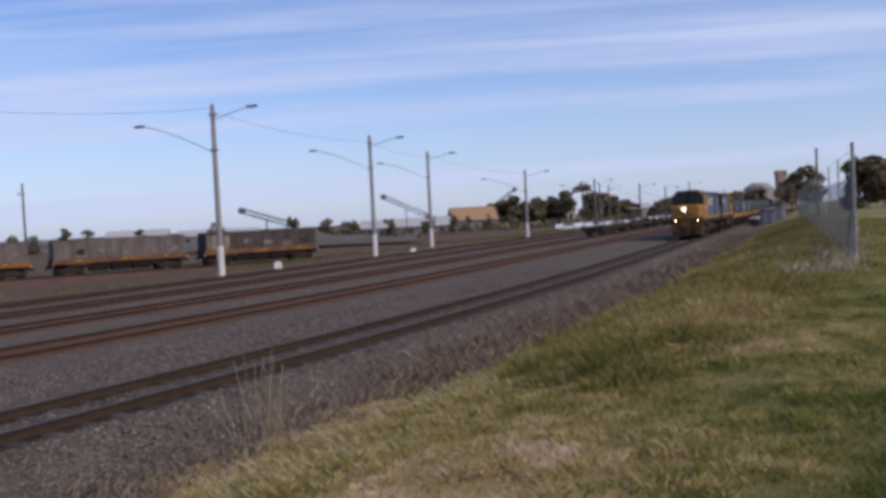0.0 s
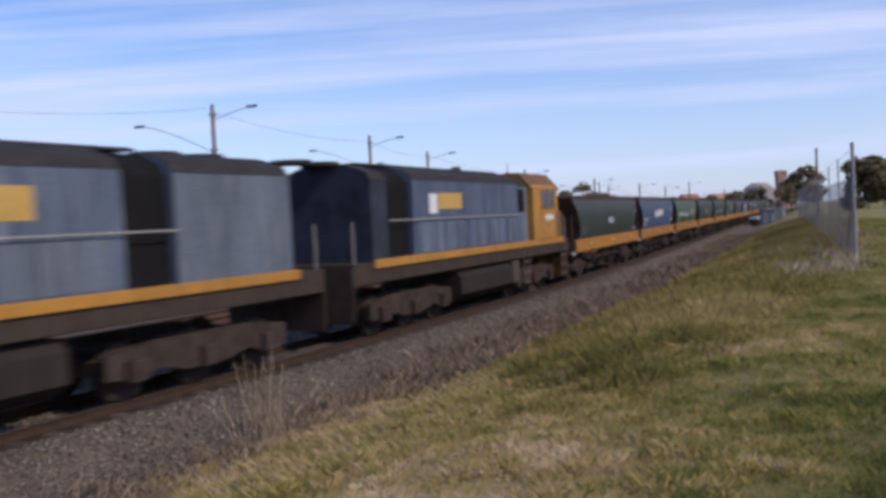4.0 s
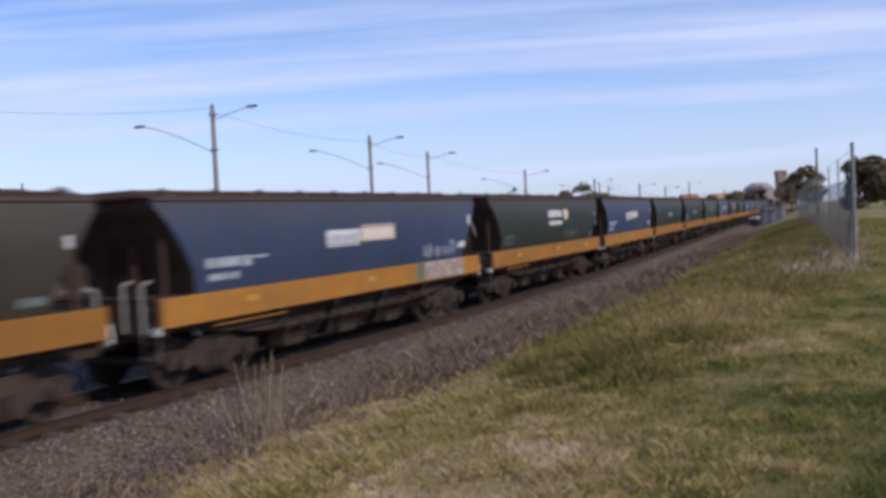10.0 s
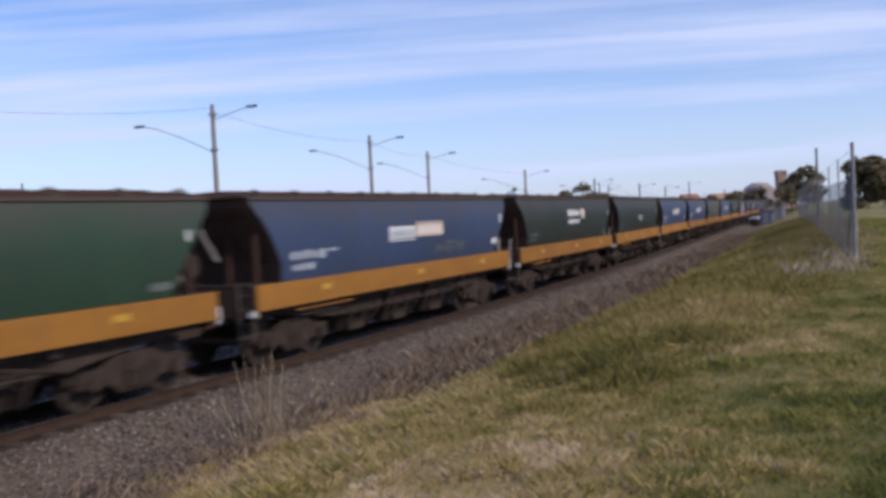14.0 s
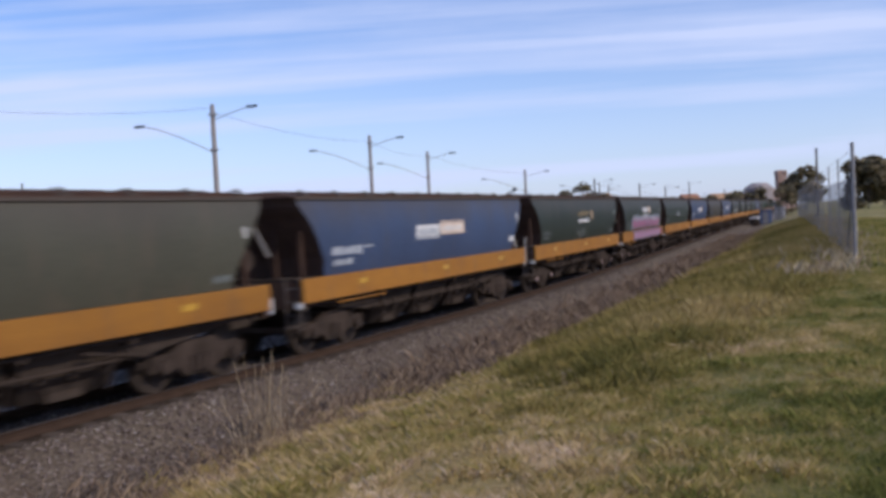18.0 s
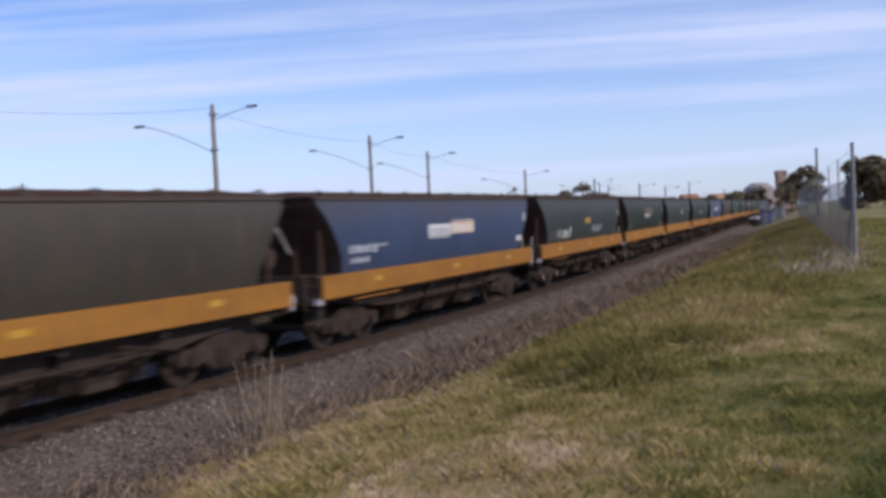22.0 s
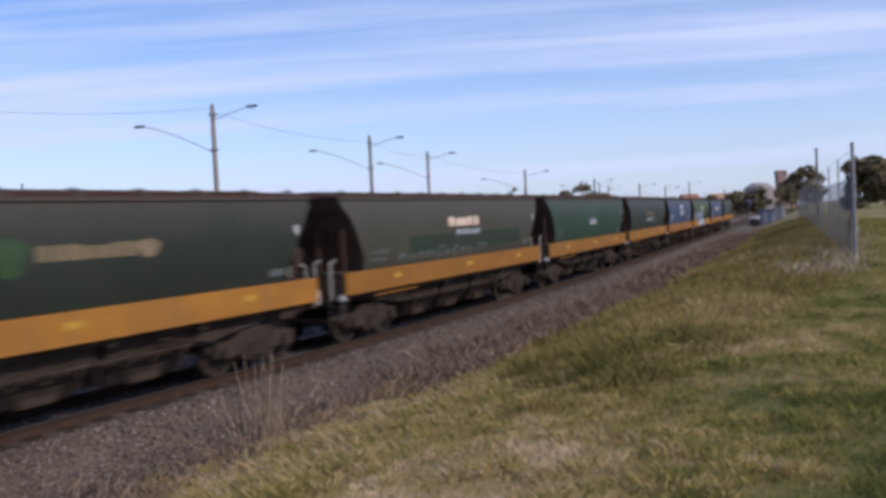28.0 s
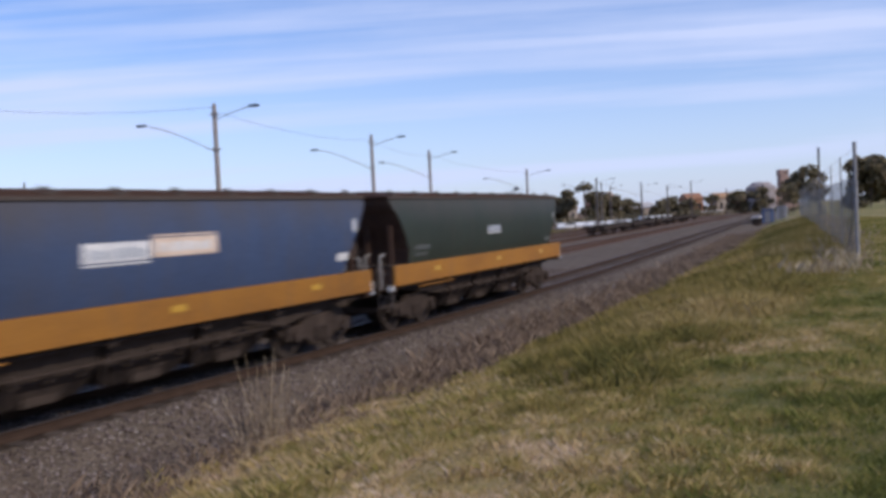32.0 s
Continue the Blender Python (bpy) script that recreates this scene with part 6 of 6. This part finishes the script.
shed("brick_house", "cream building far beyond the yard", 103.5, 330, 6, 6, 8, 6.4, 8.2, M_WALLCREAM, M_ROOFTAN, 2)
shed("brick_house", "pinkish rendered building far beyond the yard", 110.5, 331, 6, 5, 8, 6.8, 8.4, M_PINKC, M_ROOFTAN, 2)
shed("brick_house", "red brick building far beyond the yard", 93.3, 333, 6, 6, 9, 6.6, 8.6, M_BRICK, M_BRICK, 2)
shed("brick_house", "pale building far beyond the yard", 74.0, 345, 6, 14, 9, 4.4, 6.2, M_WALLCREAM, M_ROOFPALE, 4)
# silo block and tower
t = thing("silo_block", "rounded pale concrete silo block", "silo", pose(108.5, 302, -1.5))
part("drum", rod((0, 0, 0), (0, 0, 9.6), 5.0, sides=28), M_CONC, t)
part("dome", rod((0, 0, 9.6), (0, 0, 11.4), 5.0, sides=28, r2=2.6), M_CONC, t)
part("annexe", box(3.0, 11.0, -3, 3, 0, 9.0), M_PINKC, t)
t = thing("tower", "pinkish concrete grain tower behind trees", "tower", pose(131.5, 342, -1.5))
part("shaft", box(-1.6, 1.6, -1.7, 1.7, 0, 16.0), M_PINKC, t)
part("head_house", box(-1.75, 1.75, -1.85, 1.85, 14.6, 16.8), M_PINKC, t)
w1 = part("window", box(-0.3, 0.3, -1.91, -1.83, 15.2, 15.9), M_WINDOW, t)
again("window", w1, t, pose(0.9, 0, 0))
# earth bank behind the yard
M_EARTH = mat("dusty_earth", (0.13, 0.112, 0.088), 0.95, scale=0.3, dark=(0.07, 0.064, 0.045), fine=3, bump=0.5)
t = bmesh.new()
rings = []
for k in range(17):
    x = -46 + k * 2.6
    h = 2.2 * math.exp(-((k - 6.5) / 5.0) ** 2) + 0.25 * math.sin(k * 1.7)
    rings.append([(x, 158 - 7, -0.4), (x, 158 - 2.5, h * 0.75), (x, 158, h), (x, 158 + 3, h * 0.7), (x, 158 + 8, -0.4)])
bm = bmesh.new()
vs = [[bm.verts.new(p) for p in r] for r in rings]
for r0, r1 in zip(vs, vs[1:]):
    for i in range(4):
        bm.faces.new((r0[i], r0[i + 1], r1[i + 1], r1[i]))
tagged(part("earth_mound", bm, M_EARTH, smooth=True), "low dusty earth mound behind the yard", "mound", kind="structure")

# parked cars along the works fence
M_CARWHITE = mat("white_car_paint", (0.70, 0.70, 0.70), 0.35, amount=0.1, bump=0.0)
M_CARGREY = mat("silver_car_paint", (0.42, 0.43, 0.45), 0.35, 0.3, amount=0.1, bump=0.0)
M_TYRE = mat("tyre_rubber", (0.02, 0.02, 0.02), 0.9)


def car(x, y, turn, paint, label, van=False):
    t = thing("parked_car", label, "car", pose(x, y, -1.05, 0, 0, turn), "parked cars")
    h = 1.95 if van else 1.42
    body = [(-2.2, 0.35), (-2.25, 0.85), (-1.5, 0.95), (-0.9 if not van else -1.4, h), (1.3 if not van else 2.0, h), (1.9 if not van else 2.15, 0.98), (2.2, 0.85), (2.2, 0.35)]
    part("body", prism(body, -0.85, 0.85), paint, t)
    part("window", prism([(-1.3, 1.0), (-0.85, h - 0.08), (1.2, h - 0.08), (1.65, 1.0)], -0.858, 0.858), M_WINDOW, t)
    for wx in (-1.4, 1.4):
        for wy in (-0.86, 0.86):
            part("wheel", rod((wx, wy - 0.09, 0.31), (wx, wy + 0.09, 0.31), 0.31, sides=12), M_TYRE, t)


rng = random.Random(8)
for k in range(13):
    x = 27.5 + 1.75 * k + rng.uniform(-0.3, 0.3)
    car(x, 205 + 1.2 * k + rng.uniform(-1, 1), rng.choice((80, 95, 10)), M_CARWHITE if rng.random() < 0.75 else M_CARGREY, "small parked car beside the works trees")
for k in range(4):
    car(50.5 + 2.3 * k, 222 + 3 * k, 20, M_CARWHITE, "white van parked beside the works trees", True)
for k in range(5):
    car(91.0 + 2.4 * k, 318 + 2 * k, 15, M_CARWHITE, "white van parked far beyond the yard", True)

# ---- trees ----
M_BARK = mat("grey_brown_bark", (0.13, 0.10, 0.08), 0.9, streak=(3, 3, 0.3), bump=0.4)
M_LEAF = island_mat("dull_gum_foliage", (0.115, 0.102, 0.064), (0.200, 0.170, 0.105), (0.320, 0.250, 0.165), trans=0.35, spec=0.05)


def tree(x, y, z, height, spread, seed, label="dark gum tree with an uneven crown", bare=0.35, leaves=420, lean=0.0):
    rng = random.Random(seed)
    t = thing("tree", label, "tree", pose(x, y, z))
    tk = bmesh.new()
    top = Vector((lean * height, 0, height * 0.72))
    pts = [Vector((0, 0, -0.3)), Vector((lean * height * 0.3, 0.1, height * bare * 0.6)), Vector((lean * height * 0.6, -0.1, height * bare * 1.15)), top]
    rad = height * 0.022
    for k, (p, q) in enumerate(zip(pts, pts[1:])):
        rod(p, q, rad * (1 - 0.25 * k), tk, 7, rad * (1 - 0.25 * (k + 1)))
    lobes = []
    n = rng.randint(10, 14)
    for k in range(n):
        ang = k * 2.4 + rng.uniform(-0.5, 0.5)
        rr = spread * rng.uniform(0.25, 0.62) * (0.25 if k == 0 else 1)
        zz = height * rng.uniform(bare + 0.10, 0.84) if k else height * 0.88
        c = Vector((math.cos(ang) * rr + lean * height * 0.8, math.sin(ang) * rr, zz))
        lobes.append((c, spread * rng.uniform(0.28, 0.46)))
        rod(pts[2].lerp(top, rng.random() * 0.7), c, rad * 0.4, tk, 5, rad * 0.12)
    part("trunk", tk, M_BARK, t)
    verts, faces = [], []
    size = 0.085 * spread + 0.14
    for i in range(leaves):
        c, r = lobes[i % len(lobes)]
        v = Vector((rng.gauss(0, 1), rng.gauss(0, 1), rng.gauss(0, 0.75))).normalized() * r * rng.uniform(0.55, 1.05)
        v.z *= 0.72
        o = c + v
        a = Vector((rng.uniform(-1, 1), rng.uniform(-1, 1), rng.uniform(-0.7, 0.7))).normalized() * size * rng.uniform(0.6, 1.3)
        b = a.cross(Vector((rng.uniform(-1, 1), rng.uniform(-1, 1), rng.uniform(-1, 1)))).normalized() * size * rng.uniform(0.5, 1.1)
        k = len(verts)
        verts += [o - a, o + b * 0.8, o + a, o - b]
        faces.append((k, k + 1, k + 2, k + 3))
    me = bpy.data.meshes.new("crown")
    me.from_pydata(verts, [], faces)
    me.materials.append(M_LEAF)
    c = new("crown", me)
    c.parent = t
    return t


tree(63.2, 131, 1.0, 8.1, 4.4, 1, leaves=2200, bare=0.05)
tree(66.5, 133, 1.0, 7.6, 4.4, 2, leaves=1600, bare=0.02)
tree(58.5, 150, 1.0, 5.0, 2.6, 12, leaves=300, bare=0.2)
tree(91.2, 221, 0.0, 11.6, 5.2, 3, leaves=1700, bare=0.2)
tree(88.6, 224, 0.0, 9.6, 3.6, 4, leaves=1100, bare=0.1)
tree(81.0, 226, 0.0, 7.0, 3.6, 5, leaves=1100, bare=0.05, label="low hazy grey-green tree by the line")
tree(76.0, 228, 0.0, 6.4, 3.8, 6, leaves=1100, bare=0.05, label="low hazy grey-green tree by the line")
for i, (x, h, w) in enumerate(((15.5, 6.0, 3.2), (18.5, 8.2, 3.8), (22.5, 9.6, 4.4), (26.5, 7.6, 3.6), (30.0, 8.6, 3.8), (35.5, 9.2, 4.2), (39.5, 10.6, 4.6), (47.5, 9.6, 4.4), (51.5, 9.2, 4.2), (54.5, 8.2, 3.4), (59.5, 6.8, 3.2), (62.0, 5.4, 2.6), (68.0, 5.6, 3.0), (73.5, 6.6, 3.6), (78.0, 5.8, 3.2))):
    tree(x, 278 + (i * 7) % 12, -1.3, h + 0.8, w * 1.2, 20 + i, leaves=2200, bare=0.02)
tree(97.6, 322, -1.3, 8.6, 3.2, 51, leaves=900, bare=0.05)
tree(44.2, 276, -0.6, 13.6, 3.4, 50, "tall gum tree with a bare trunk and small crown", bare=0.66, leaves=300)
for i, (x, y, h, w) in enumerate(((-97.5, 228, 6.2, 2.6), (-108, 222, 4.6, 3.2), (-114, 220, 4.2, 3.4), (-103.5, 224, 4.4, 3.0), (-90.5, 226, 5.6, 2.2), (-79.0, 232, 5.0, 2.0), (-45.6, 178, 5.2, 2.6), (-30.0, 176, 5.4, 2.8), (-22.0, 170, 4.8, 2.4), (-17.5, 172, 4.2, 2.4), (-3.5, 225, 5.0, 2.2), (3.0, 232, 4.6, 1.8), (6.5, 234, 4.4, 1.8), (12.5, 240, 4.6, 1.6), (-12.0, 210, 4.4, 2.2))):
    tree(x, y, -1.2, h + 0.5, w, 70 + i, "dark shrubby tree behind the yard", bare=0.05, leaves=520)
# low scrub that closes the far edge of the yard
verts, faces = [], []
rng = random.Random(5)
for i in range(9000):
    u = rng.random()
    x = -190 + 430 * u
    y = 262 + 0.27 * max(0.0, x) + rng.uniform(-8, 8)
    h = 1.2 + 1.6 * (0.5 + 0.5 * noise.noise(Vector((x * 0.06, 3, 0)))) + rng.uniform(-0.4, 0.4)
    z = -1.3 + rng.random() ** 0.8 * h
    a = Vector((rng.uniform(-1, 1), rng.uniform(-1, 1), rng.uniform(-1, 1))).normalized() * 0.7
    b = a.cross(Vector((rng.uniform(-1, 1), rng.uniform(-1, 1), rng.uniform(-1, 1)))).normalized() * 0.6
    o = Vector((x, y, z))
    k = len(verts)
    verts += [o - a, o + b, o + a, o - b]
    faces.append((k, k + 1, k + 2, k + 3))
me = bpy.data.meshes.new("scrub")
me.from_pydata(verts, [], faces)
me.materials.append(M_LEAF)
tagged(new("scrub", me), "low dark scrub along the far edge of the yard", "scrub", kind="stuff")

# ---- grass, weeds and loose stones ----
def blade_mat(name, colours, trans=0.42):
    """Colour runs from green to straw along the blades' own tone, with a spread from blade to blade."""
    m = bpy.data.materials.new(name)
    m.use_nodes = True
    n, l = m.node_tree.nodes, m.node_tree.links
    b = n["Principled BSDF"]
    b.inputs["Roughness"].default_value, b.inputs["Specular IOR Level"].default_value = 0.8, 0.2
    tone = n.new("ShaderNodeAttribute")
    tone.attribute_name = "tone"
    r = n.new("ShaderNodeValToRGB")
    el = r.color_ramp.elements
    for k in range(len(colours) - 2):
        el.new((k + 1) / (len(colours) - 1))
    for e, c in zip(el, colours):
        e.color = (*c, 1)
    l.new(tone.outputs["Fac"], r.inputs["Fac"])
    l.new(r.outputs[0], b.inputs["Base Color"])
    t = n.new("ShaderNodeBsdfTranslucent")
    l.new(r.outputs[0], t.inputs["Color"])
    mx = n.new("ShaderNodeMixShader")
    mx.inputs["Fac"].default_value = trans
    l.new(b.outputs[0], mx.inputs[1])
    l.new(t.outputs[0], mx.inputs[2])
    l.new(mx.outputs[0], n["Material Output"].inputs["Surface"])
    return m


M_BLADE = blade_mat("grass_blades", ((0.120, 0.138, 0.034), (0.260, 0.248, 0.068), (0.430, 0.335, 0.125), (0.600, 0.450, 0.230), (0.76, 0.60, 0.44)))
M_TALL = blade_mat("olive_tall_grass", ((0.145, 0.132, 0.036), (0.265, 0.215, 0.066), (0.390, 0.292, 0.110), (0.52, 0.39, 0.19)))
M_WEED = island_mat("brown_seed_stalks", (0.14, 0.098, 0.075), (0.23, 0.165, 0.12), (0.34, 0.26, 0.195), trans=0.2)
M_STALK = island_mat("pale_straw_stalks", (0.30, 0.225, 0.145), (0.44, 0.34, 0.225), (0.56, 0.46, 0.33), trans=0.3)
M_STONE = island_mat("basalt_ballast_stones", (0.070, 0.052, 0.046), (0.13, 0.100, 0.088), (0.23, 0.185, 0.165))


def blades(name, label, material, count, seed, s_rng, o_rng, height, width, want, tone, kind="stuff", tilt=0.45, power=2.0):
    """want(x, y, s, o) gives the chance of growth and a height factor; tone(x, y, s, o) the place from green to straw."""
    rng = np.random.default_rng(seed)
    s = s_rng[0] + (s_rng[1] - s_rng[0]) * rng.random(count) ** power
    o = rng.uniform(o_rng[0], o_rng[1], count)
    x, y = plans(s, o)
    chance, f = want(x, y, s, o)
    keep = rng.random(count) < chance
    s, o, x, y, f = (v[keep] for v in (s, o, x, y, f + s * 0))
    k = len(s)
    z = surface(x, y, o, s) - 0.015
    h = height * f * rng.uniform(0.5, 1.3, k)
    w = width * rng.uniform(0.6, 1.4, k) * (1 + 0.025 * np.clip(s - 10, 0, 40))
    a = rng.uniform(0, math.tau, k)
    lx, ly = rng.normal(0, 0.6, k) * h * tilt, rng.normal(0, 0.6, k) * h * tilt
    dx, dy = np.cos(a) * w, np.sin(a) * w
    v = np.empty((k, 4, 3))
    v[:, 0] = np.stack([x - dx, y - dy, z], 1)
    v[:, 1] = np.stack([x + dx, y + dy, z], 1)
    v[:, 2] = np.stack([x + lx * 0.35 + dx * 0.8, y + ly * 0.35 + dy * 0.8, z + h * 0.6], 1)
    v[:, 3] = np.stack([x + lx, y + ly, z + h], 1)
    me = bpy.data.meshes.new(name)
    me.vertices.add(k * 4)
    me.vertices.foreach_set("co", v.ravel())
    me.loops.add(k * 4)
    me.loops.foreach_set("vertex_index", np.arange(k * 4, dtype=np.int32))
    me.polygons.add(k)
    me.polygons.foreach_set("loop_start", np.arange(k, dtype=np.int32) * 4)
    me.update(calc_edges=True)
    tones = np.clip(tone(x, y, s, o) + rng.normal(0, 0.13, k), 0, 1)
    me.attributes.new("tone", "FLOAT", "POINT").data.foreach_set("value", np.repeat(tones, 4))
    me.materials.append(material)
    return tagged(new(name, me), label, "grass", kind=kind)


def turf(x, y, s, o):
    grown = step((o + 0.7 * lumps(x * 0.9, y * 0.9, 41) + 0.5 * lumps(x * 3, y * 3, 42) - 4.55 - 0.35 * step((s - 18) / 3)) / 0.2)
    tufts = 0.55 + 0.45 * lumps(x * 4.5, y * 4.5, 43) + 0.25 * lumps(x * 9, y * 9, 44)
    rough = step((8.6 - o) / 0.5)
    high = 0.75 + 0.5 * lumps(x * 3.6, y * 3.6, 45) + rough * (0.9 + 0.5 * lumps(x * 1.7, y * 1.7, 40))
    return grown * np.clip(0.6 + tufts, 0.45, 1), np.clip(high, 0.35, 3)


def turf_tone(x, y, s, o):
    return dryness(x, y, s, o) - 0.35 * clover(x, y)


def long_grass(x, y, s, o):
    t = tall_zone(x, y, s, o)
    return t * np.clip(0.75 + 0.4 * lumps(x * 1.8, y * 1.8, 46), 0.1, 1), 0.12 + 0.88 * t + 0.30 * lumps(x * 0.7, y * 0.5, 47) + 0.25 * lumps(x * 3, y * 3, 48)


def long_tone(x, y, s, o):
    return 0.46 + 0.30 * lumps(x * 0.45, y * 0.3, 49) + 0.20 * lumps(x * 2.4, y * 1.6, 50) + 0.25 * step((5.6 - o) / 0.4)


def verge(x, y, s, o):
    wide = 0.75 + 0.5 * step((s - 18) / 3)
    return (0.36 + 0.34 * step((s - 13) / 2)) * np.exp(-((o - 4.25) / wide) ** 2) * np.clip(0.65 + 0.6 * lumps(x * 0.6, y * 0.6, 51), 0.12, 1), 0.9 + 0.4 * lumps(x * 0.9, y * 0.9, 52) + 0.5 * step((s - 14) / 3)


blades("bank_grass", "rough straw and green grass on the bank", M_BLADE, 1500000, 1, (1.5, 75), (3.2, 17.0), 0.080, 0.0023, turf, turf_tone, tilt=0.8, power=2.1)
blades("bank_grass", "rough straw and green grass on the bank", M_BLADE, 150000, 8, (-12, 1.5), (3.2, 17.0), 0.085, 0.005, turf, turf_tone, tilt=0.8, power=1.0)
blades("tall_grass", "tall olive-brown grass standing on the bank slope", M_TALL, 620000, 3, (6, 95), (3.8, 12.2), 0.20, 0.0023, long_grass, long_tone, tilt=0.6)
def waste(x, y, s, o):
    return np.clip(lumps(x * 0.25, y * 0.12, 61) + 0.5 * lumps(x * 0.9, y * 0.5, 62), 0, 1), 1.0 + 0.4 * lumps(x * 0.7, y * 0.7, 63)


def waste_tone(x, y, s, o):
    return 0.02 + 0.2 * lumps(x * 0.3, y * 0.3, 64)


blades("yard_weeds", "low dry weeds between the far yard roads", M_TALL, 40000, 7, (15, 150), (-60, -24.5), 0.2, 0.022, waste, waste_tone, tilt=0.9, power=1.0)
blades("brown_weeds", "thin brown weeds along the ballast edge", M_WEED, 200000, 4, (4, 95), (2.4, 7.2), 0.22, 0.0028, verge, lambda x, y, s, o: s * 0, tilt=0.7)


def fence_foot(x, y, s, o):
    return 0.9 * np.exp(-((o - 11.4) / 0.7) ** 2) * np.clip(0.55 + 0.7 * lumps(x * 0.5, y * 0.5, 54), 0.05, 1), 1.0 + 0.5 * lumps(x * 0.9, y * 0.9, 55)


blades("brown_weeds", "brown weeds standing along the fence foot", M_STALK, 14000, 5, (19, 90), (9.8, 13.2), 0.30, 0.0026, fence_foot, lambda x, y, s, o: s * 0, tilt=0.5)


def stalk_clump(s, o, n, h, seed):
    rng = random.Random(seed)
    bm = bmesh.new()
    c = plan(s, o)
    base_z = float(surface(c.x, c.y, o, s))
    heads = bmesh.new()
    for k in range(n):
        a = Vector((rng.gauss(0, 0.20), rng.gauss(0, 0.20), -0.03))
        hh = h * rng.uniform(0.3, 1.1)
        out = Vector((a.x + rng.gauss(0, 0.12), a.y + rng.gauss(0, 0.12), 0)) * rng.uniform(0.2, 1.0)
        m1 = a + out * 0.5 + Vector((0, 0, hh * 0.55))
        tip = m1 + out * 0.9 + Vector((rng.gauss(0, 0.05), rng.gauss(0, 0.05), hh * 0.42))
        rod(a, m1, 0.0042, bm, 3)
        rod(m1, tip, 0.0036, bm, 3, 0.002)
        rod(tip - (tip - m1) * 0.4, tip, 0.006, heads, 4, 0.003)
    t = thing("weed_clump", "clump of tall dry seed stalks at the ballast edge", "weeds", pose(c.x, c.y, base_z), "dry weed clumps")
    tagged(part("dry_stalk", bm, M_STALK, t), kind="stuff")
    tagged(part("seed_head", heads, M_STALK, t), kind="stuff")


for i, (s, o, n, h) in enumerate(((10.6, 3.7, 24, 1.3), (10.7, 3.65, 16, 1.05), (10.0, 4.15, 30, 0.9), (11.2, 3.45, 9, 1.1), (9.0, 4.6, 14, 0.6), (12.5, 3.6, 10, 0.7), (14.0, 4.1, 10, 0.6), (21.5, 3.8, 12, 0.8), (23.5, 3.9, 14, 0.9), (25.5, 3.75, 14, 0.9), (28.0, 3.8, 12, 0.9), (31.0, 3.8, 12, 0.9))):
    stalk_clump(s, o, n, h, 400 + i)


def stones(name, label, count, seed, s_rng, o_rng, size):
    rng = random.Random(seed)
    verts, faces = [], []
    for i in range(count):
        s = s_rng[0] + (s_rng[1] - s_rng[0]) * rng.random() ** 1.5
        o = rng.uniform(*o_rng)
        if 0.52 < abs(o) < 1.10:
            continue
        p = plan(s, o)
        p.z = ground_z(o) + size * 0.15
        r = size * rng.uniform(0.5, 1.5)
        k = len(verts)
        a = rng.uniform(0, 6.28)
        for j in range(3):
            verts.append(p + Vector((math.cos(a + j * 2.1) * r * rng.uniform(0.7, 1.1), math.sin(a + j * 2.1) * r * rng.uniform(0.7, 1.1), -r * 0.3)))
        for j in range(3):
            verts.append(p + Vector((math.cos(a + 1 + j * 2.1) * r * 0.6, math.sin(a + 1 + j * 2.1) * r * 0.6, r * rng.uniform(0.3, 0.7))))
        faces += [(k + 3, k + 4, k + 5), (k, k + 1, k + 4, k + 3), (k + 1, k + 2, k + 5, k + 4), (k + 2, k, k + 3, k + 5)]
    me = bpy.data.meshes.new(name)
    me.from_pydata(verts, [], faces)
    me.materials.append(M_STONE)
    return tagged(new(name, me), label, "gravel", kind="stuff")


stones("ballast_stones", "loose crushed basalt ballast beside the rails", 26000, 11, (4, 45), (-4.5, 4.4), 0.036)


# ---- the train runs at about 21 m/s ----
def train_front_gap(t):
    """Place along the track of the coupling between the first and second hopper."""
    return 131.5296 - 20.94294 * t + 0.0511912 * t ** 2 - 0.00388619 * t ** 3 + 6.78504e-05 * t ** 4


def motions():
    times = [i * 0.5 for i in range(65)]

    def ride(ob, behind, base_len, flip=False):
        rows = []
        for t in times:
            s = train_front_gap(t) + behind
            a, b = plan(s - base_len, 0), plan(s + base_len, 0)
            c = (a + b) / 2
            turn = math.degrees(math.atan2(a.y - b.y, a.x - b.x))
            rows.append((t, pose(c.x, c.y, 0, 0, 0, turn + (180 if flip else 0))))
        walk(ob, rows)

    def spin(things, radius, sense):
        """All wheelsets of these things turn alike, by the way that the train has gone."""
        sets = [o for th in things for o in th.children_recursive if o.name.split(".")[0] == "wheelset"]
        s0, rows, q = train_front_gap(0), [], None
        for k in range(32 * FPS + 1):
            a = sense * (s0 - train_front_gap(k / FPS)) / radius
            rows.append((k / FPS, Matrix.Rotation(a, 4, "Y")))
        walk(sets[0], rows)
        keys = sets[0].animation_data
        for o in sets[1:]:
            o.rotation_mode = "QUATERNION"
            mine = o.animation_data_create()
            mine.action, mine.action_slot = keys.action, keys.action_slot

    spin(wagons, 0.475, 1)
    spin([lead], 0.5, 1)
    spin([second], 0.5, -1)
    for i, w in enumerate(wagons):
        ride(w, (i - 0.5) * PITCH, 4.95)
    ride(second, -PITCH - SECOND_LEN / 2, 5.5, True)
    ride(lead, -PITCH - SECOND_LEN - LEAD_LEN / 2, 5.8)


motions()
